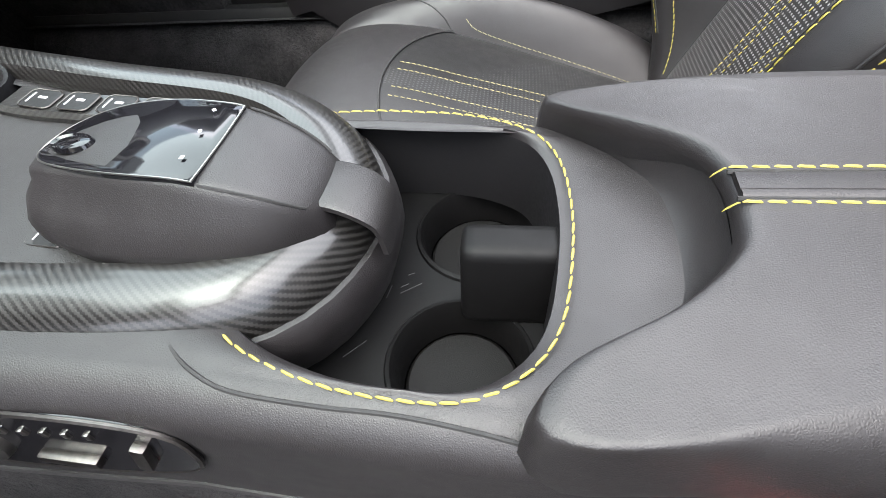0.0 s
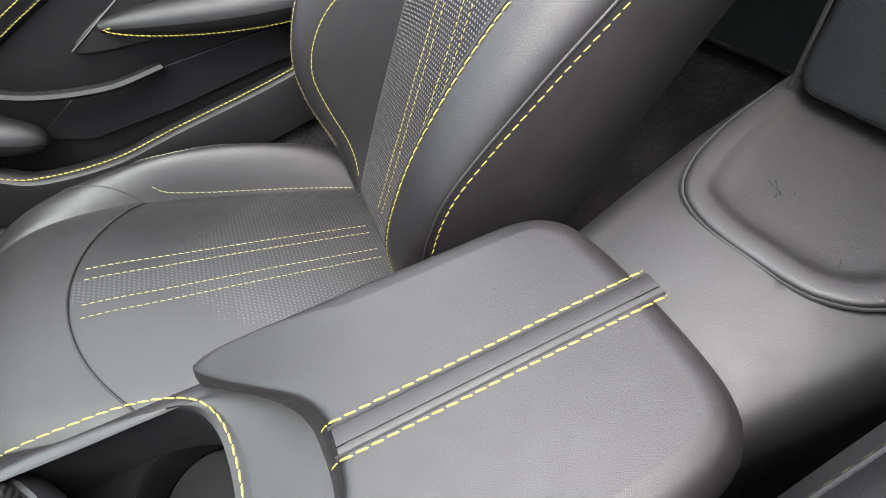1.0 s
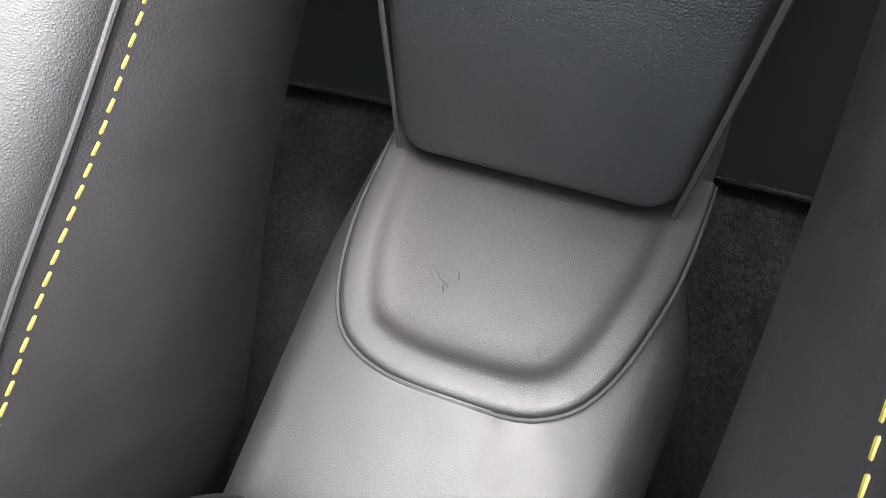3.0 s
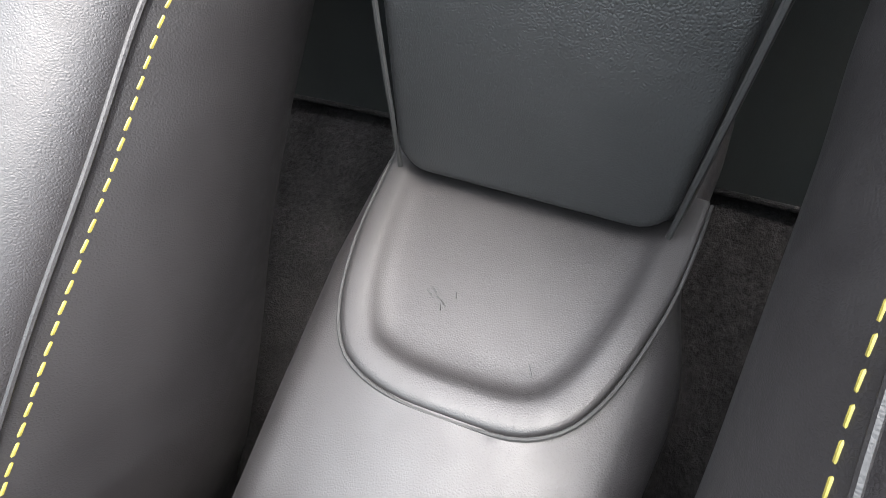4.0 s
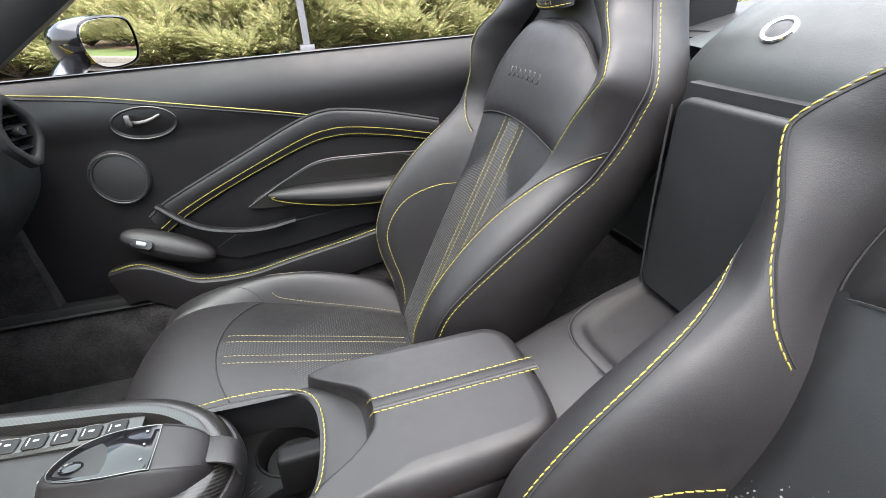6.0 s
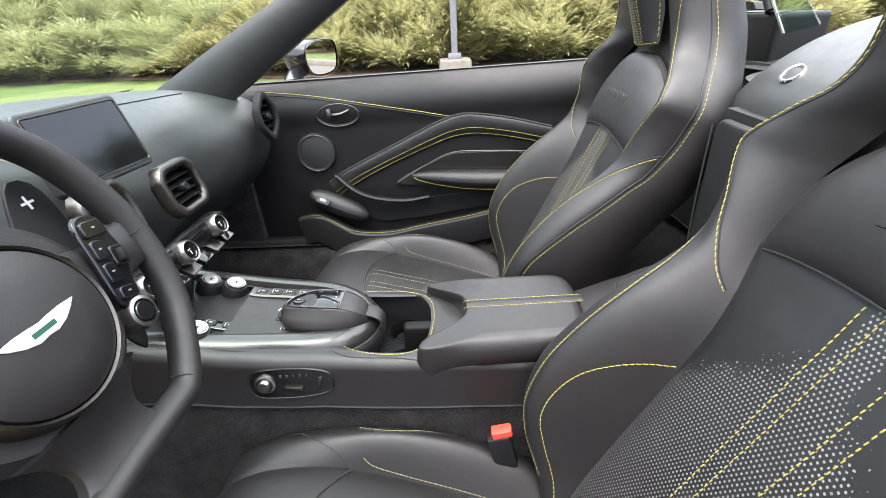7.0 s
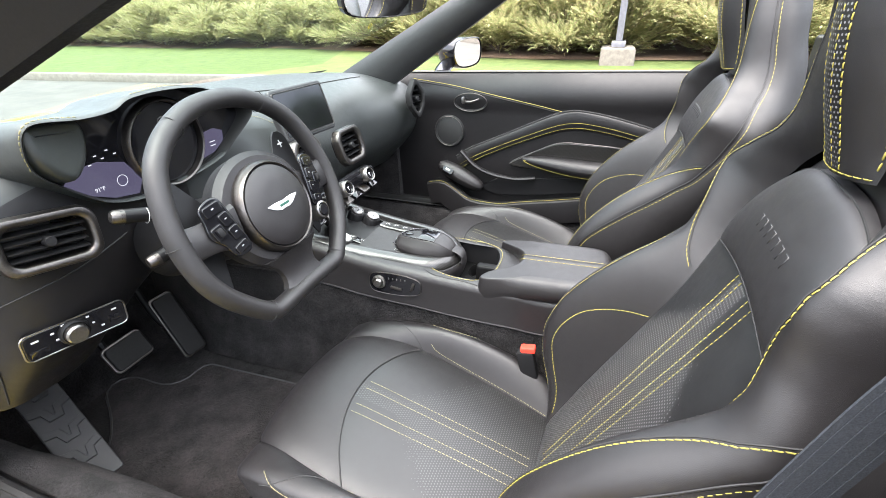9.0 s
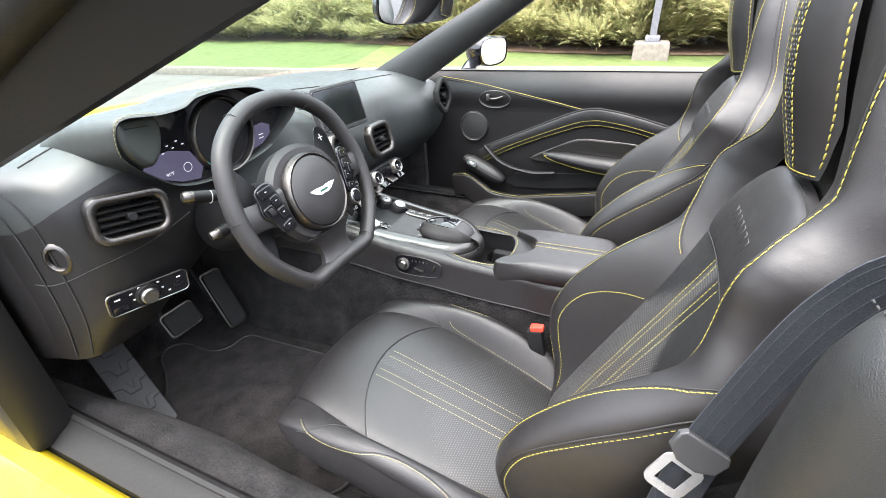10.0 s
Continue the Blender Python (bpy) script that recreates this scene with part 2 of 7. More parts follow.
def absolute(ob):
    p = Vector(ob.location)
    while ob.parent:
        ob = ob.parent
        p += ob.location
    return p


def part(name, geo, material, parent=None, label="", angle=40, fix=True):
    """Links geo, in the place's own metres, as one mesh under parent."""
    o = absolute(parent) if parent else Vector((0, 0, 0))
    me = bpy.data.meshes.new(name)
    me.from_pydata([(x - o.x, y - o.y, z - o.z) for x, y, z in geo.v], [], geo.f)
    lay = me.uv_layers.new(name="uv")
    idx = np.zeros(len(me.loops), dtype=np.int32)
    me.loops.foreach_get("vertex_index", idx)
    lay.data.foreach_set("uv", np.array(geo.uv, dtype=np.float32)[idx].ravel())
    if fix:
        b = bmesh.new()
        b.from_mesh(me)
        bmesh.ops.recalc_face_normals(b, faces=b.faces)
        b.to_mesh(me)
        b.free()
    me.materials.append(material)
    me.shade_smooth()
    me.set_sharp_from_angle(angle=radians(angle))
    ob = new(name, me)
    if parent:
        ob.parent = parent
    if label:
        ob["label"] = label
    return ob


def ease(v):
    v = min(1.0, max(0.0, v))
    return v * v * (3 - 2 * v)


def spl(pts, n=40, closed=False):
    """A smooth line through pts, in n even steps."""
    p = [np.array(q, float) for q in pts]
    k = len(p)
    out = []
    segs = k if closed else k - 1
    for i in range(segs):
        p1, p2 = p[i], p[(i + 1) % k]
        p0 = p[i - 1] if (closed or i > 0) else 2 * p1 - p2
        p3 = p[(i + 2) % k] if (closed or i + 2 < k) else 2 * p2 - p1
        for j in range(16):
            t = j / 16
            out.append(0.5 * (2 * p1 + (p2 - p0) * t + (2 * p0 - 5 * p1 + 4 * p2 - p3) * t * t + (3 * p1 - p0 - 3 * p2 + p3) * t ** 3))
    out.append(p[0] if closed else p[-1])
    out = np.array(out)
    d = np.concatenate([[0], np.cumsum(np.linalg.norm(np.diff(out, axis=0), axis=1))])
    w = np.linspace(0, d[-1], n + 1)
    res = np.stack([np.interp(w, d, out[:, i]) for i in range(out.shape[1])], axis=1)
    return res[:-1] if closed else res


def frames(path, closed=False, up=None):
    """Tangent and two cross directions at each place of path."""
    p = np.array(path, float)
    n = len(p)
    res = []
    ref = None
    for i in range(n):
        a, b = (p[i - 1], p[(i + 1) % n]) if closed else (p[max(i - 1, 0)], p[min(i + 1, n - 1)])
        t = b - a
        t /= np.linalg.norm(t) + 1e-12
        if up is not None:
            s = np.cross(t, up)
        else:
            if ref is None:
                ref = np.array([0, 0, 1.0]) if abs(t[2]) < 0.8 else np.array([1.0, 0, 0])
            s = np.cross(t, ref)
        s /= np.linalg.norm(s) + 1e-12
        u = np.cross(s, t)
        if up is None:
            ref = u
        res.append((t, s, u))
    return res


def sweep(geo, path, section, closed=False, up=None, caps=True, scale=None):
    """section: places (side, up) round the line."""
    p = np.array(path, float)
    fr = frames(p, closed, up)
    m = len(section)
    vs = []
    for i, (t, s, u) in enumerate(fr):
        k = scale[i] if scale is not None else 1.0
        for a, b in section:
            vs.append(p[i] + s * a * k + u * b * k)
    fs = []
    n = len(p)
    for i in range(n if closed else n - 1):
        j = (i + 1) % n
        for q in range(m):
            r = (q + 1) % m
            fs.append((i * m + q, i * m + r, j * m + r, j * m + q))
    if caps and not closed:
        fs += [tuple(range(m))[::-1], tuple(range((n - 1) * m, n * m))]
    along = np.concatenate([[0], np.cumsum(np.linalg.norm(np.diff(p, axis=0), axis=1))])
    sc = np.array(section, float)
    round_ = np.concatenate([[0], np.cumsum(np.linalg.norm(np.diff(sc, axis=0), axis=1))])
    return geo.add(vs, fs, [(float(a), float(b)) for a in along for b in round_])


def ring(r, n=10, ry=None):
    return [(r * math.cos(2 * math.pi * i / n), (ry or r) * math.sin(2 * math.pi * i / n)) for i in range(n)]


def tube(path, r, n=10, closed=False, ry=None, up=None, scale=None):
    return sweep(Geo(), path, ring(r, n, ry), closed, up, True, scale)


def surf(f, nu, nv, geo=None):
    """A sheet f(u, v), u and v from 0 to 1, with texture places in metres."""
    g = geo or Geo()
    pts = np.array([[f(i / nu, j / nv) for j in range(nv + 1)] for i in range(nu + 1)])
    lu = np.zeros((nu + 1, nv + 1))
    lv = np.zeros((nu + 1, nv + 1))
    lu[1:, :] = np.cumsum(np.linalg.norm(np.diff(pts, axis=0), axis=2).mean(axis=1))[:, None]
    lv[:, 1:] = np.cumsum(np.linalg.norm(np.diff(pts, axis=1), axis=2), axis=1)
    lv -= lv[:, nv // 2][:, None]
    fs = [(i * (nv + 1) + j, (i + 1) * (nv + 1) + j, (i + 1) * (nv + 1) + j + 1, i * (nv + 1) + j + 1) for i in range(nu) for j in range(nv)]
    return g.add(pts.reshape(-1, 3), fs, [(float(a), float(b)) for a, b in zip(lv.ravel(), lu.ravel())])


def loft(rings, geo=None, cap_a=True, cap_b=True, closed=True):
    g = geo or Geo()
    m = len(rings[0])
    vs = [p for r in rings for p in r]
    fs = []
    for i in range(len(rings) - 1):
        for q in range(m if closed else m - 1):
            r = (q + 1) % m
            fs.append((i * m + q, i * m + r, (i + 1) * m + r, (i + 1) * m + q))
    if cap_a:
        fs.append(tuple(range(m))[::-1])
    if cap_b:
        fs.append(tuple(range((len(rings) - 1) * m, len(rings) * m)))
    return g.add(vs, fs)


def rbox(c, size, r=0.004, m=None, seg=2, geo=None):
    """A box with rounded edges; m: its turn and place."""
    b = bmesh.new()
    bmesh.ops.create_cube(b, size=1.0)
    for v in b.verts:
        v.co = Vector((v.co.x * size[0], v.co.y * size[1], v.co.z * size[2]))
    r = min(r, 0.49 * min(size))
    if r > 0:
        bmesh.ops.bevel(b, geom=list(b.edges), offset=r, segments=seg, profile=0.6, affect='EDGES')
    mm = Matrix.Translation(c) @ (m if m is not None else Matrix())
    b.transform(mm)
    return (geo or Geo()).bm(b)


def disc(profile, m, n=28, geo=None):
    """profile: (radius, height) from the middle out, turned about m's z axis."""
    rings = []
    for r, h in profile:
        rings.append([m @ Vector((r * math.cos(2 * math.pi * i / n), r * math.sin(2 * math.pi * i / n), h)) for i in range(n)])
    return loft(rings, geo, True, True)


def slab(outline, m, depth, r=0.003, steps=3, geo=None, back=True):
    """A plate with outline (x, y) in m's plane, its top at z = depth, with a rounded rim."""
    p = np.array(outline, float)
    n = len(p)
    a = np.roll(p, 1, axis=0)
    b = np.roll(p, -1, axis=0)
    t = b - a
    t /= np.linalg.norm(t, axis=1)[:, None] + 1e-12
    nrm = np.stack([t[:, 1], -t[:, 0]], axis=1)
    area = np.sum(p[:, 0] * b[:, 1] - b[:, 0] * p[:, 1])
    if area < 0:
        nrm = -nrm
    rings = [[m @ Vector((x, y, 0)) for x, y in p]] if back else []
    for k in range(steps + 1):
        w = math.pi / 2 * k / steps
        q = p - nrm * r * (1 - math.cos(w))
        rings.append([m @ Vector((x, y, depth - r + r * math.sin(w))) for x, y in q])
    q = p - nrm * (r + max(0.0006, 0.5 * r))
    rings.append([m @ Vector((x, y, depth)) for x, y in q])
    g = geo or Geo()
    k0 = len(g.v)
    loft(rings, g, back, True)
    g.uv[k0:] = [(float(x), float(y)) for _ in rings for x, y in p]
    return g


def rounded(w, h, r, n=6):
    """Outline of a rounded rectangle."""
    out = []
    for cx, cy, a0 in ((w / 2 - r, h / 2 - r, 0), (-w / 2 + r, h / 2 - r, 90), (-w / 2 + r, -h / 2 + r, 180), (w / 2 - r, -h / 2 + r, 270)):
        for i in range(n + 1):
            a = radians(a0 + 90 * i / n)
            out.append((cx + r * math.cos(a), cy + r * math.sin(a)))
    return out


def basis(o, z, x=(0, 1, 0)):
    """A pose at o whose z axis is z and whose x axis is near x."""
    z = Vector(z).normalized()
    y = z.cross(Vector(x)).normalized()
    x = y.cross(z)
    return Matrix(((x.x, y.x, z.x, o[0]), (x.y, y.y, z.y, o[1]), (x.z, y.z, z.z, o[2]), (0, 0, 0, 1)))


def dashes(path, normals, length=0.0076, gap=0.0009, r=0.00072, geo=None, lift=0.0004, slant=0.08):
    """Single stitches along a line that lies on a surface."""
    g = geo or Geo()
    p = np.array(path, float)
    nn = np.array(normals, float)
    if nn.ndim == 1:
        nn = np.tile(nn, (len(p), 1))
    d = np.concatenate([[0], np.cumsum(np.linalg.norm(np.diff(p, axis=0), axis=1))])
    s = 0.0
    sec = [(1, 0), (0.55, 0.8), (-0.55, 0.8), (-1, 0), (0, -0.6)]

    def at(w):
        return np.array([np.interp(w, d, p[:, i]) for i in range(3)]), np.array([np.interp(w, d, nn[:, i]) for i in range(3)])
    while s + length < d[-1]:
        vs, fs = [], []
        a, na = at(s)
        b, _ = at(s + length)
        t = b - a
        t /= np.linalg.norm(t) + 1e-12
        na = na / (np.linalg.norm(na) + 1e-12)
        side = np.cross(t, na)
        for k, (w, q) in enumerate(((0, 0.45), (0.18, 1.0), (0.82, 1.0), (1, 0.45))):
            c, nc = at(s + length * w)
            c = c + na * (lift + (0 if 0 < k < 3 else -0.0006)) + side * slant * length * (w - 0.5)
            for x, y in sec:
                vs.append(c + side * x * r * q + na * y * r * q)
        for k in range(3):
            for q in range(5):
                z = (q + 1) % 5
                fs.append((k * 5 + q, k * 5 + z, k * 5 + 5 + z, k * 5 + 5 + q))
        fs += [(4, 3, 2, 1, 0), (15, 16, 17, 18, 19)]
        g.add(vs, fs)
        s += length + gap
    return g


def beside(pts, normals, d):
    """The same line moved sideways on its surface."""
    p = np.array(pts, float)
    t = np.gradient(p, axis=0)
    n = np.cross(t, np.array(normals, float))
    return p + n / (np.linalg.norm(n, axis=1)[:, None] + 1e-12) * d


def lettering(text, size, m, thick=0.0003):
    """Writing as a mesh, in m's plane, its middle at m's origin."""
    cu = bpy.data.curves.new("writing", 'FONT')
    cu.body, cu.size, cu.extrude = text, size, thick
    cu.align_x, cu.align_y = 'CENTER', 'CENTER'
    ob = bpy.data.objects.new("writing", cu)
    scene.collection.objects.link(ob)
    me = ob.evaluated_get(bpy.context.evaluated_depsgraph_get()).to_mesh()
    g = Geo().add([m @ v.co for v in me.vertices], [tuple(q.vertices) for q in me.polygons])
    bpy.data.objects.remove(ob)
    bpy.data.curves.remove(cu)
    return g


def lerp_rows(rows, key):
    """Smooth reading of a table whose first column is the station number."""
    a = np.array(rows, float)
    x = a[:, 0]

    def read(t):
        i = int(np.clip(np.searchsorted(x, t) - 1, 0, len(x) - 2))
        w = (t - x[i]) / (x[i + 1] - x[i])
        p1, p2 = a[i], a[i + 1]
        m1 = (a[i + 1] - a[i - 1]) / (x[i + 1] - x[i - 1]) if i > 0 else (p2 - p1) / (x[i + 1] - x[i])
        m2 = (a[i + 2] - a[i]) / (x[i + 2] - x[i]) if i + 2 < len(x) else (p2 - p1) / (x[i + 1] - x[i])
        h = x[i + 1] - x[i]
        return (2 * w ** 3 - 3 * w ** 2 + 1) * p1 + (w ** 3 - 2 * w ** 2 + w) * h * m1 + (-2 * w ** 3 + 3 * w ** 2) * p2 + (w ** 3 - w ** 2) * h * m2
    return read


# ---- grounds ----
def flat(points, z, y_axis=False):
    return Geo().add([(x, y, z) for x, y in points], [tuple(range(len(points)))])


def strip(line_a, line_b, z_a, z_b):
    n = len(line_a)
    return Geo().add([(x, y, z_a) for x, y in line_a] + [(x, y, z_b) for x, y in line_b], [(i, i + 1, n + i + 1, n + i) for i in range(n - 1)])


tagged(part("ground", flat([(-1500, -1500), (1500, -1500), (1500, 1500), (-1500, 1500)], 0), ASPHALT), "pale worn paving of a car park", "ground", kind="structure")
KERB = spl([(-45, 2.0), (-20, 4.2), (-12, 4.8), (-6.6, 5.25), (-4.7, 5.5), (-2.4, 6.1), (-0.6, 6.45), (1.5, 6.7), (5, 6.9), (14, 7.1), (40, 7.1)], 90)[:, :2]
kerb_path = [(x, y, 0.065) for x, y in KERB]
tagged(part("kerb", sweep(Geo(), kerb_path, [(-0.07, -0.065), (0.07, -0.065), (0.07, 0.045), (0.055, 0.065), (-0.055, 0.065), (-0.07, 0.05)]), CONCRETE), "pale concrete kerb along the lawn", "kerb", kind="structure")
BED = spl([(-45, 11.0), (-20, 10.2), (-13, 9.5), (-9, 9.7), (-5.2, 9.0), (-2.2, 8.15), (-0.6, 8.05), (1.5, 8.2), (5, 8.6), (14, 8.8), (40, 8.8)], 90)[:, :2]
tagged(part("lawn", strip([(x, y + 0.06) for x, y in KERB], [(x, y) for x, y in BED], 0.10, 0.10), GRASS), "bright green mown lawn", "lawn", kind="structure")
tagged(part("planting_bed", strip([(x, y) for x, y in BED], [(x, y + 60) for x, y in BED], 0.115, 0.3), MULCH), "brown bark mulch under the shrubs", "planting bed", kind="structure")


def blades(geo, base, way, size, rnd):
    """A feathery spray: a drooping spine with paired leaflets."""
    way = Vector(way).normalized()
    side = way.cross(Vector((rnd.uniform(-0.4, 0.4), rnd.uniform(-0.4, 0.4), 1))).normalized()
    b = Vector(base)
    v, f = [], []
    for k in range(4):
        w = k / 4
        c = b + way * size * w - Vector((0, 0, 0.22 * size * w * w))
        ln = size * (0.42 - 0.07 * k)
        for d in (-1, 1):
            tip = c + way * ln * 0.85 + side * d * ln * rnd.uniform(0.35, 0.8) - Vector((0, 0, rnd.uniform(0.0, 0.2) * ln))
            e = way * size * 0.055
            n = len(v)
            v += [c - e, c + e * 1.4, tip]
            f.append((n, n + 1, n + 2))
    n = len(v)
    v += [b, b + way * size * 0.6 + side * size * 0.05, b + way * size * 1.12 - Vector((0, 0, 0.25 * size)), b + way * size * 0.6 - side * size * 0.05]
    f.append((n, n + 1, n + 2, n + 3))
    geo.add(v, f)


def juniper(name, seed, sprays, spread, height):
    """A spreading juniper: arching stems with feathery sprays."""
    rnd = random.Random(seed)
    r = root(name, (0, 0, 0), "feathery yellow-green spreading juniper shrub in mulch", "shrub", "juniper hedge")
    stems, leaf = Geo(), Geo()
    arms = 44
    for a in range(arms):
        an = 2 * math.pi * a / arms + rnd.uniform(-0.2, 0.2)
        lift = rnd.uniform(0.02, 1.0)
        reach = spread * (1.15 - 0.62 * lift) * rnd.uniform(0.75, 1.1)
        top = height * (0.25 + 0.75 * lift) * rnd.uniform(0.8, 1.08)
        pts = spl([(0, 0, 0.02), (reach * 0.35 * math.cos(an), reach * 0.35 * math.sin(an), top * 0.55), (reach * 0.75 * math.cos(an + 0.1), reach * 0.75 * math.sin(an + 0.1), top * 0.9), (reach * math.cos(an + 0.15), reach * math.sin(an + 0.15), top)], 12)
        sweep(stems, pts[:11], ring(0.022, 4), scale=[1 - 0.07 * i for i in range(11)])
        for s in range(sprays // arms):
            w = rnd.uniform(0.14, 1.0) ** 0.7
            i = min(int(w * 11), 11)
            p = Vector(pts[i]).lerp(Vector(pts[min(i + 1, 12)]), w * 11 - i if i < 11 else 0)
            out = Vector((math.cos(an), math.sin(an), 0.9))
            jit = Vector((rnd.gauss(0, 1), rnd.gauss(0, 1), rnd.gauss(0, 0.7)))
            p = p + jit * 0.09 * spread
            p.z = max(p.z, 0.05)
            blades(leaf, p, out + jit * 0.45, rnd.uniform(0.11, 0.23), rnd)
    part("stem", stems, BARK, r)
    part("foliage", leaf, JUNIPER, r, angle=180, fix=False)
    return r


shrub_kinds = [juniper("juniper_shrub", 3 + i, 8800, 1.15 + 0.1 * i, 1.45 + 0.12 * i) for i in range(3)]
rnd = random.Random(5)
spots = []
for x, y in BED[::1]:
    if -30 < x < 22:
        spots.append((x, y))
first = {}
count = 0
xs = -27.0
while xs < 16:
    y0 = float(np.interp(xs, BED[:, 0], BED[:, 1]))
    for row, back in enumerate((0.62, 2.0, 3.4)):
        k = count % 3
        h = (0.82 if xs < -6 else 1.1) * rnd.uniform(0.9, 1.12) * (1.0, 1.35, 1.7)[row]
        m = pose(xs + rnd.uniform(-0.25, 0.25) + 0.7 * row, y0 + back + rnd.uniform(-0.12, 0.2), 0.11 + 0.004 * back, 0, 0, rnd.uniform(0, 360)) @ Matrix.Diagonal((1, 1, 1, 1))
        if k not in first:
            first[k] = shrub_kinds[k]
            shrub_kinds[k].matrix_basis = m
            shrub_kinds[k].scale = (1, 1, h)
        else:
            o = copy_thing(first[k], m)
            o.scale = (1, 1, h)
        count += 1
    xs += 1.32 if -9 < xs < 6 else 1.75


def tree(name, seed, height, spread):
    rnd = random.Random(seed)
    r = root(name, (0, 0, 0), "dark green broadleaf tree beyond the hedge, some rows added out of view", "tree", "distant trees")
    wood, leaf = Geo(), Geo()
    trunk = spl([(0, 0, 0), (0.1, 0.05, height * 0.3), (-0.05, 0.1, height * 0.6), (0, 0, height * 0.9)], 10)
    sweep(wood, trunk, ring(height * 0.022, 7), scale=[1 - 0.08 * i for i in range(11)])
    for a in range(11):
        an = a * 2.4
        z0 = height * (0.25 + 0.055 * a)
        rr = spread * (1 - 0.05 * a) * rnd.uniform(0.7, 1.0)
        limb = spl([(0, 0, z0), (rr * 0.5 * math.cos(an), rr * 0.5 * math.sin(an), z0 + height * 0.1), (rr * math.cos(an), rr * math.sin(an), z0 + height * 0.16)], 6)
        sweep(wood, limb, ring(height * 0.009, 5), scale=[1 - 0.12 * i for i in range(7)])
        for c in range(9):
            w = rnd.uniform(0.35, 1.05)
            p0 = Vector(limb[min(6, int(w * 6))]) + Vector((rnd.gauss(0, 1), rnd.gauss(0, 1), rnd.gauss(0, 0.8))) * spread * 0.2
            for _ in range(34):
                q = p0 + Vector((rnd.gauss(0, 1), rnd.gauss(0, 1), rnd.gauss(0, 0.7))) * spread * 0.12
                u = Vector((rnd.uniform(-1, 1), rnd.uniform(-1, 1), rnd.uniform(-0.6, 0.6))).normalized()
                s = u.cross(Vector((rnd.uniform(-1, 1), rnd.uniform(-1, 1), 1))).normalized()
                d = height * 0.028
                leaf.add([q - u * d, q + s * d * 0.6, q + u * d, q - s * d * 0.6], [(0, 1, 2, 3)])
    part("trunk", wood, BARK, r)
    part("crown", leaf, LEAVES, r, angle=180, fix=False)
    return r


tree_a = tree("tree", 11, 7.0, 2.6)
places = []
for i in range(26):
    places.append((-44 + i * 2.6 + rnd.uniform(-0.8, 0.8), 15.5 + rnd.uniform(-1, 2.5), rnd.uniform(0.7, 1.1)))
for i in range(16):
    places.append((26 + rnd.uniform(-2, 3), -40 + i * 5.0, rnd.uniform(0.8, 1.2)))
# unseen row behind the camera, added to close off the low sky
for i in range(20):
    places.append((-34 + i * 3.4, -30 + rnd.uniform(-2, 2), rnd.uniform(1.0, 1.3)))
for i, (x, y, h) in enumerate(places):
    m = pose(x, y, 0.1 if y > 10 else 0, 0, 0, rnd.uniform(0, 360))
    o = tree_a if i == 0 else copy_thing(tree_a, m)
    o.matrix_basis = m
    o.scale = (h, h, h)

post = root("lamp_post", (0.02, 7.70, 0.0), "grey square steel lamp post on a concrete base", "lamp post")
base_m = pose(0.02, 7.70, -0.12, 0, 0, 3)
ri = []
for z, w, r in ((0.0, 0.56, 0.03), (0.44, 0.53, 0.03), (0.468, 0.515, 0.03), (0.475, 0.48, 0.02)):
    ri.append([base_m @ Vector((x, y, z)) for x, y in rounded(w, w, r, 3)])
part("base", loft(ri), CONCRETE, post, "weathered pale concrete block")
part("collar", rbox((0.02, 7.70, 0.40), (0.22, 0.22, 0.09), 0.012), POLE, post)
part("pole", rbox((0.02, 7.70, 2.75), (0.105, 0.105, 4.7), 0.012), POLE, post)

# ---- car shell ----
car = root("car_shell", (0, 0, 0), "yellow open-top sports car body with black cabin trim", "car", kind="structure")


def beam(a0, a1, b0, b1, inward, thick, n=14, bow=0.0):
    """A pillar between two edge lines, with a rounded inner face."""
    a0, a1, b0, b1 = (np.array(p, float) for p in (a0, a1, b0, b1))
    rings = []
    for i in range(n + 1):
        t = i / n
        a, b = a0 + (a1 - a0) * t, b0 + (b1 - b0) * t
        w = np.array([0, 0, bow * math.sin(math.pi * t)])
        a, b = a + w, b + w
        nrm = np.array(inward, float)
        r = []
        for k in range(9):
            s = k / 8
            r.append(a + (b - a) * s + nrm * thick * 0.42 * math.sin(math.pi * s) ** 0.7)
        r += [b - nrm * thick * 0.5, a - nrm * thick * 0.5]
        rings.append(r)
    return loft(rings)


part("pillar_trim", beam((-0.66, 0.705, 0.885), (-0.05, 0.665, 1.27), (-0.90, 0.71, 0.915), (-0.25, 0.67, 1.25), (0.1, -1, 0.1), 0.05), LEATHER_DARK, car, "black windscreen pillar trim")
part("pillar_trim", beam((-0.72, -0.715, 0.983), (-0.03, -0.64, 1.252), (-0.88, -0.775, 0.985), (-0.15, -0.70, 1.31), (0.1, 1, 0.1), 0.05), PLASTIC, car, "black windscreen pillar trim")
part("pillar_seal", tube(spl([(-0.97, -0.80, 0.93), (-0.62, -0.785, 1.095), (-0.02, -0.715, 1.375)], 20), 0.030, 10), RUBBER, car, "black rubber door seal")
part("pillar_skin", tube(spl([(-0.99, -0.835, 0.95), (-0.62, -0.808, 1.130), (-0.02, -0.735, 1.415)], 20), 0.016, 8), YELLOW, car, "yellow painted pillar skin")
header = spl([(-0.10, -0.60, 1.30), (-0.16, -0.3, 1.335), (-0.17, 0, 1.345), (-0.16, 0.3, 1.335), (-0.10, 0.60, 1.30)], 24)
part("windscreen_header", tube(header, 0.045, 10, ry=0.02), LEATHER_DARK, car, "black header rail over the windscreen")


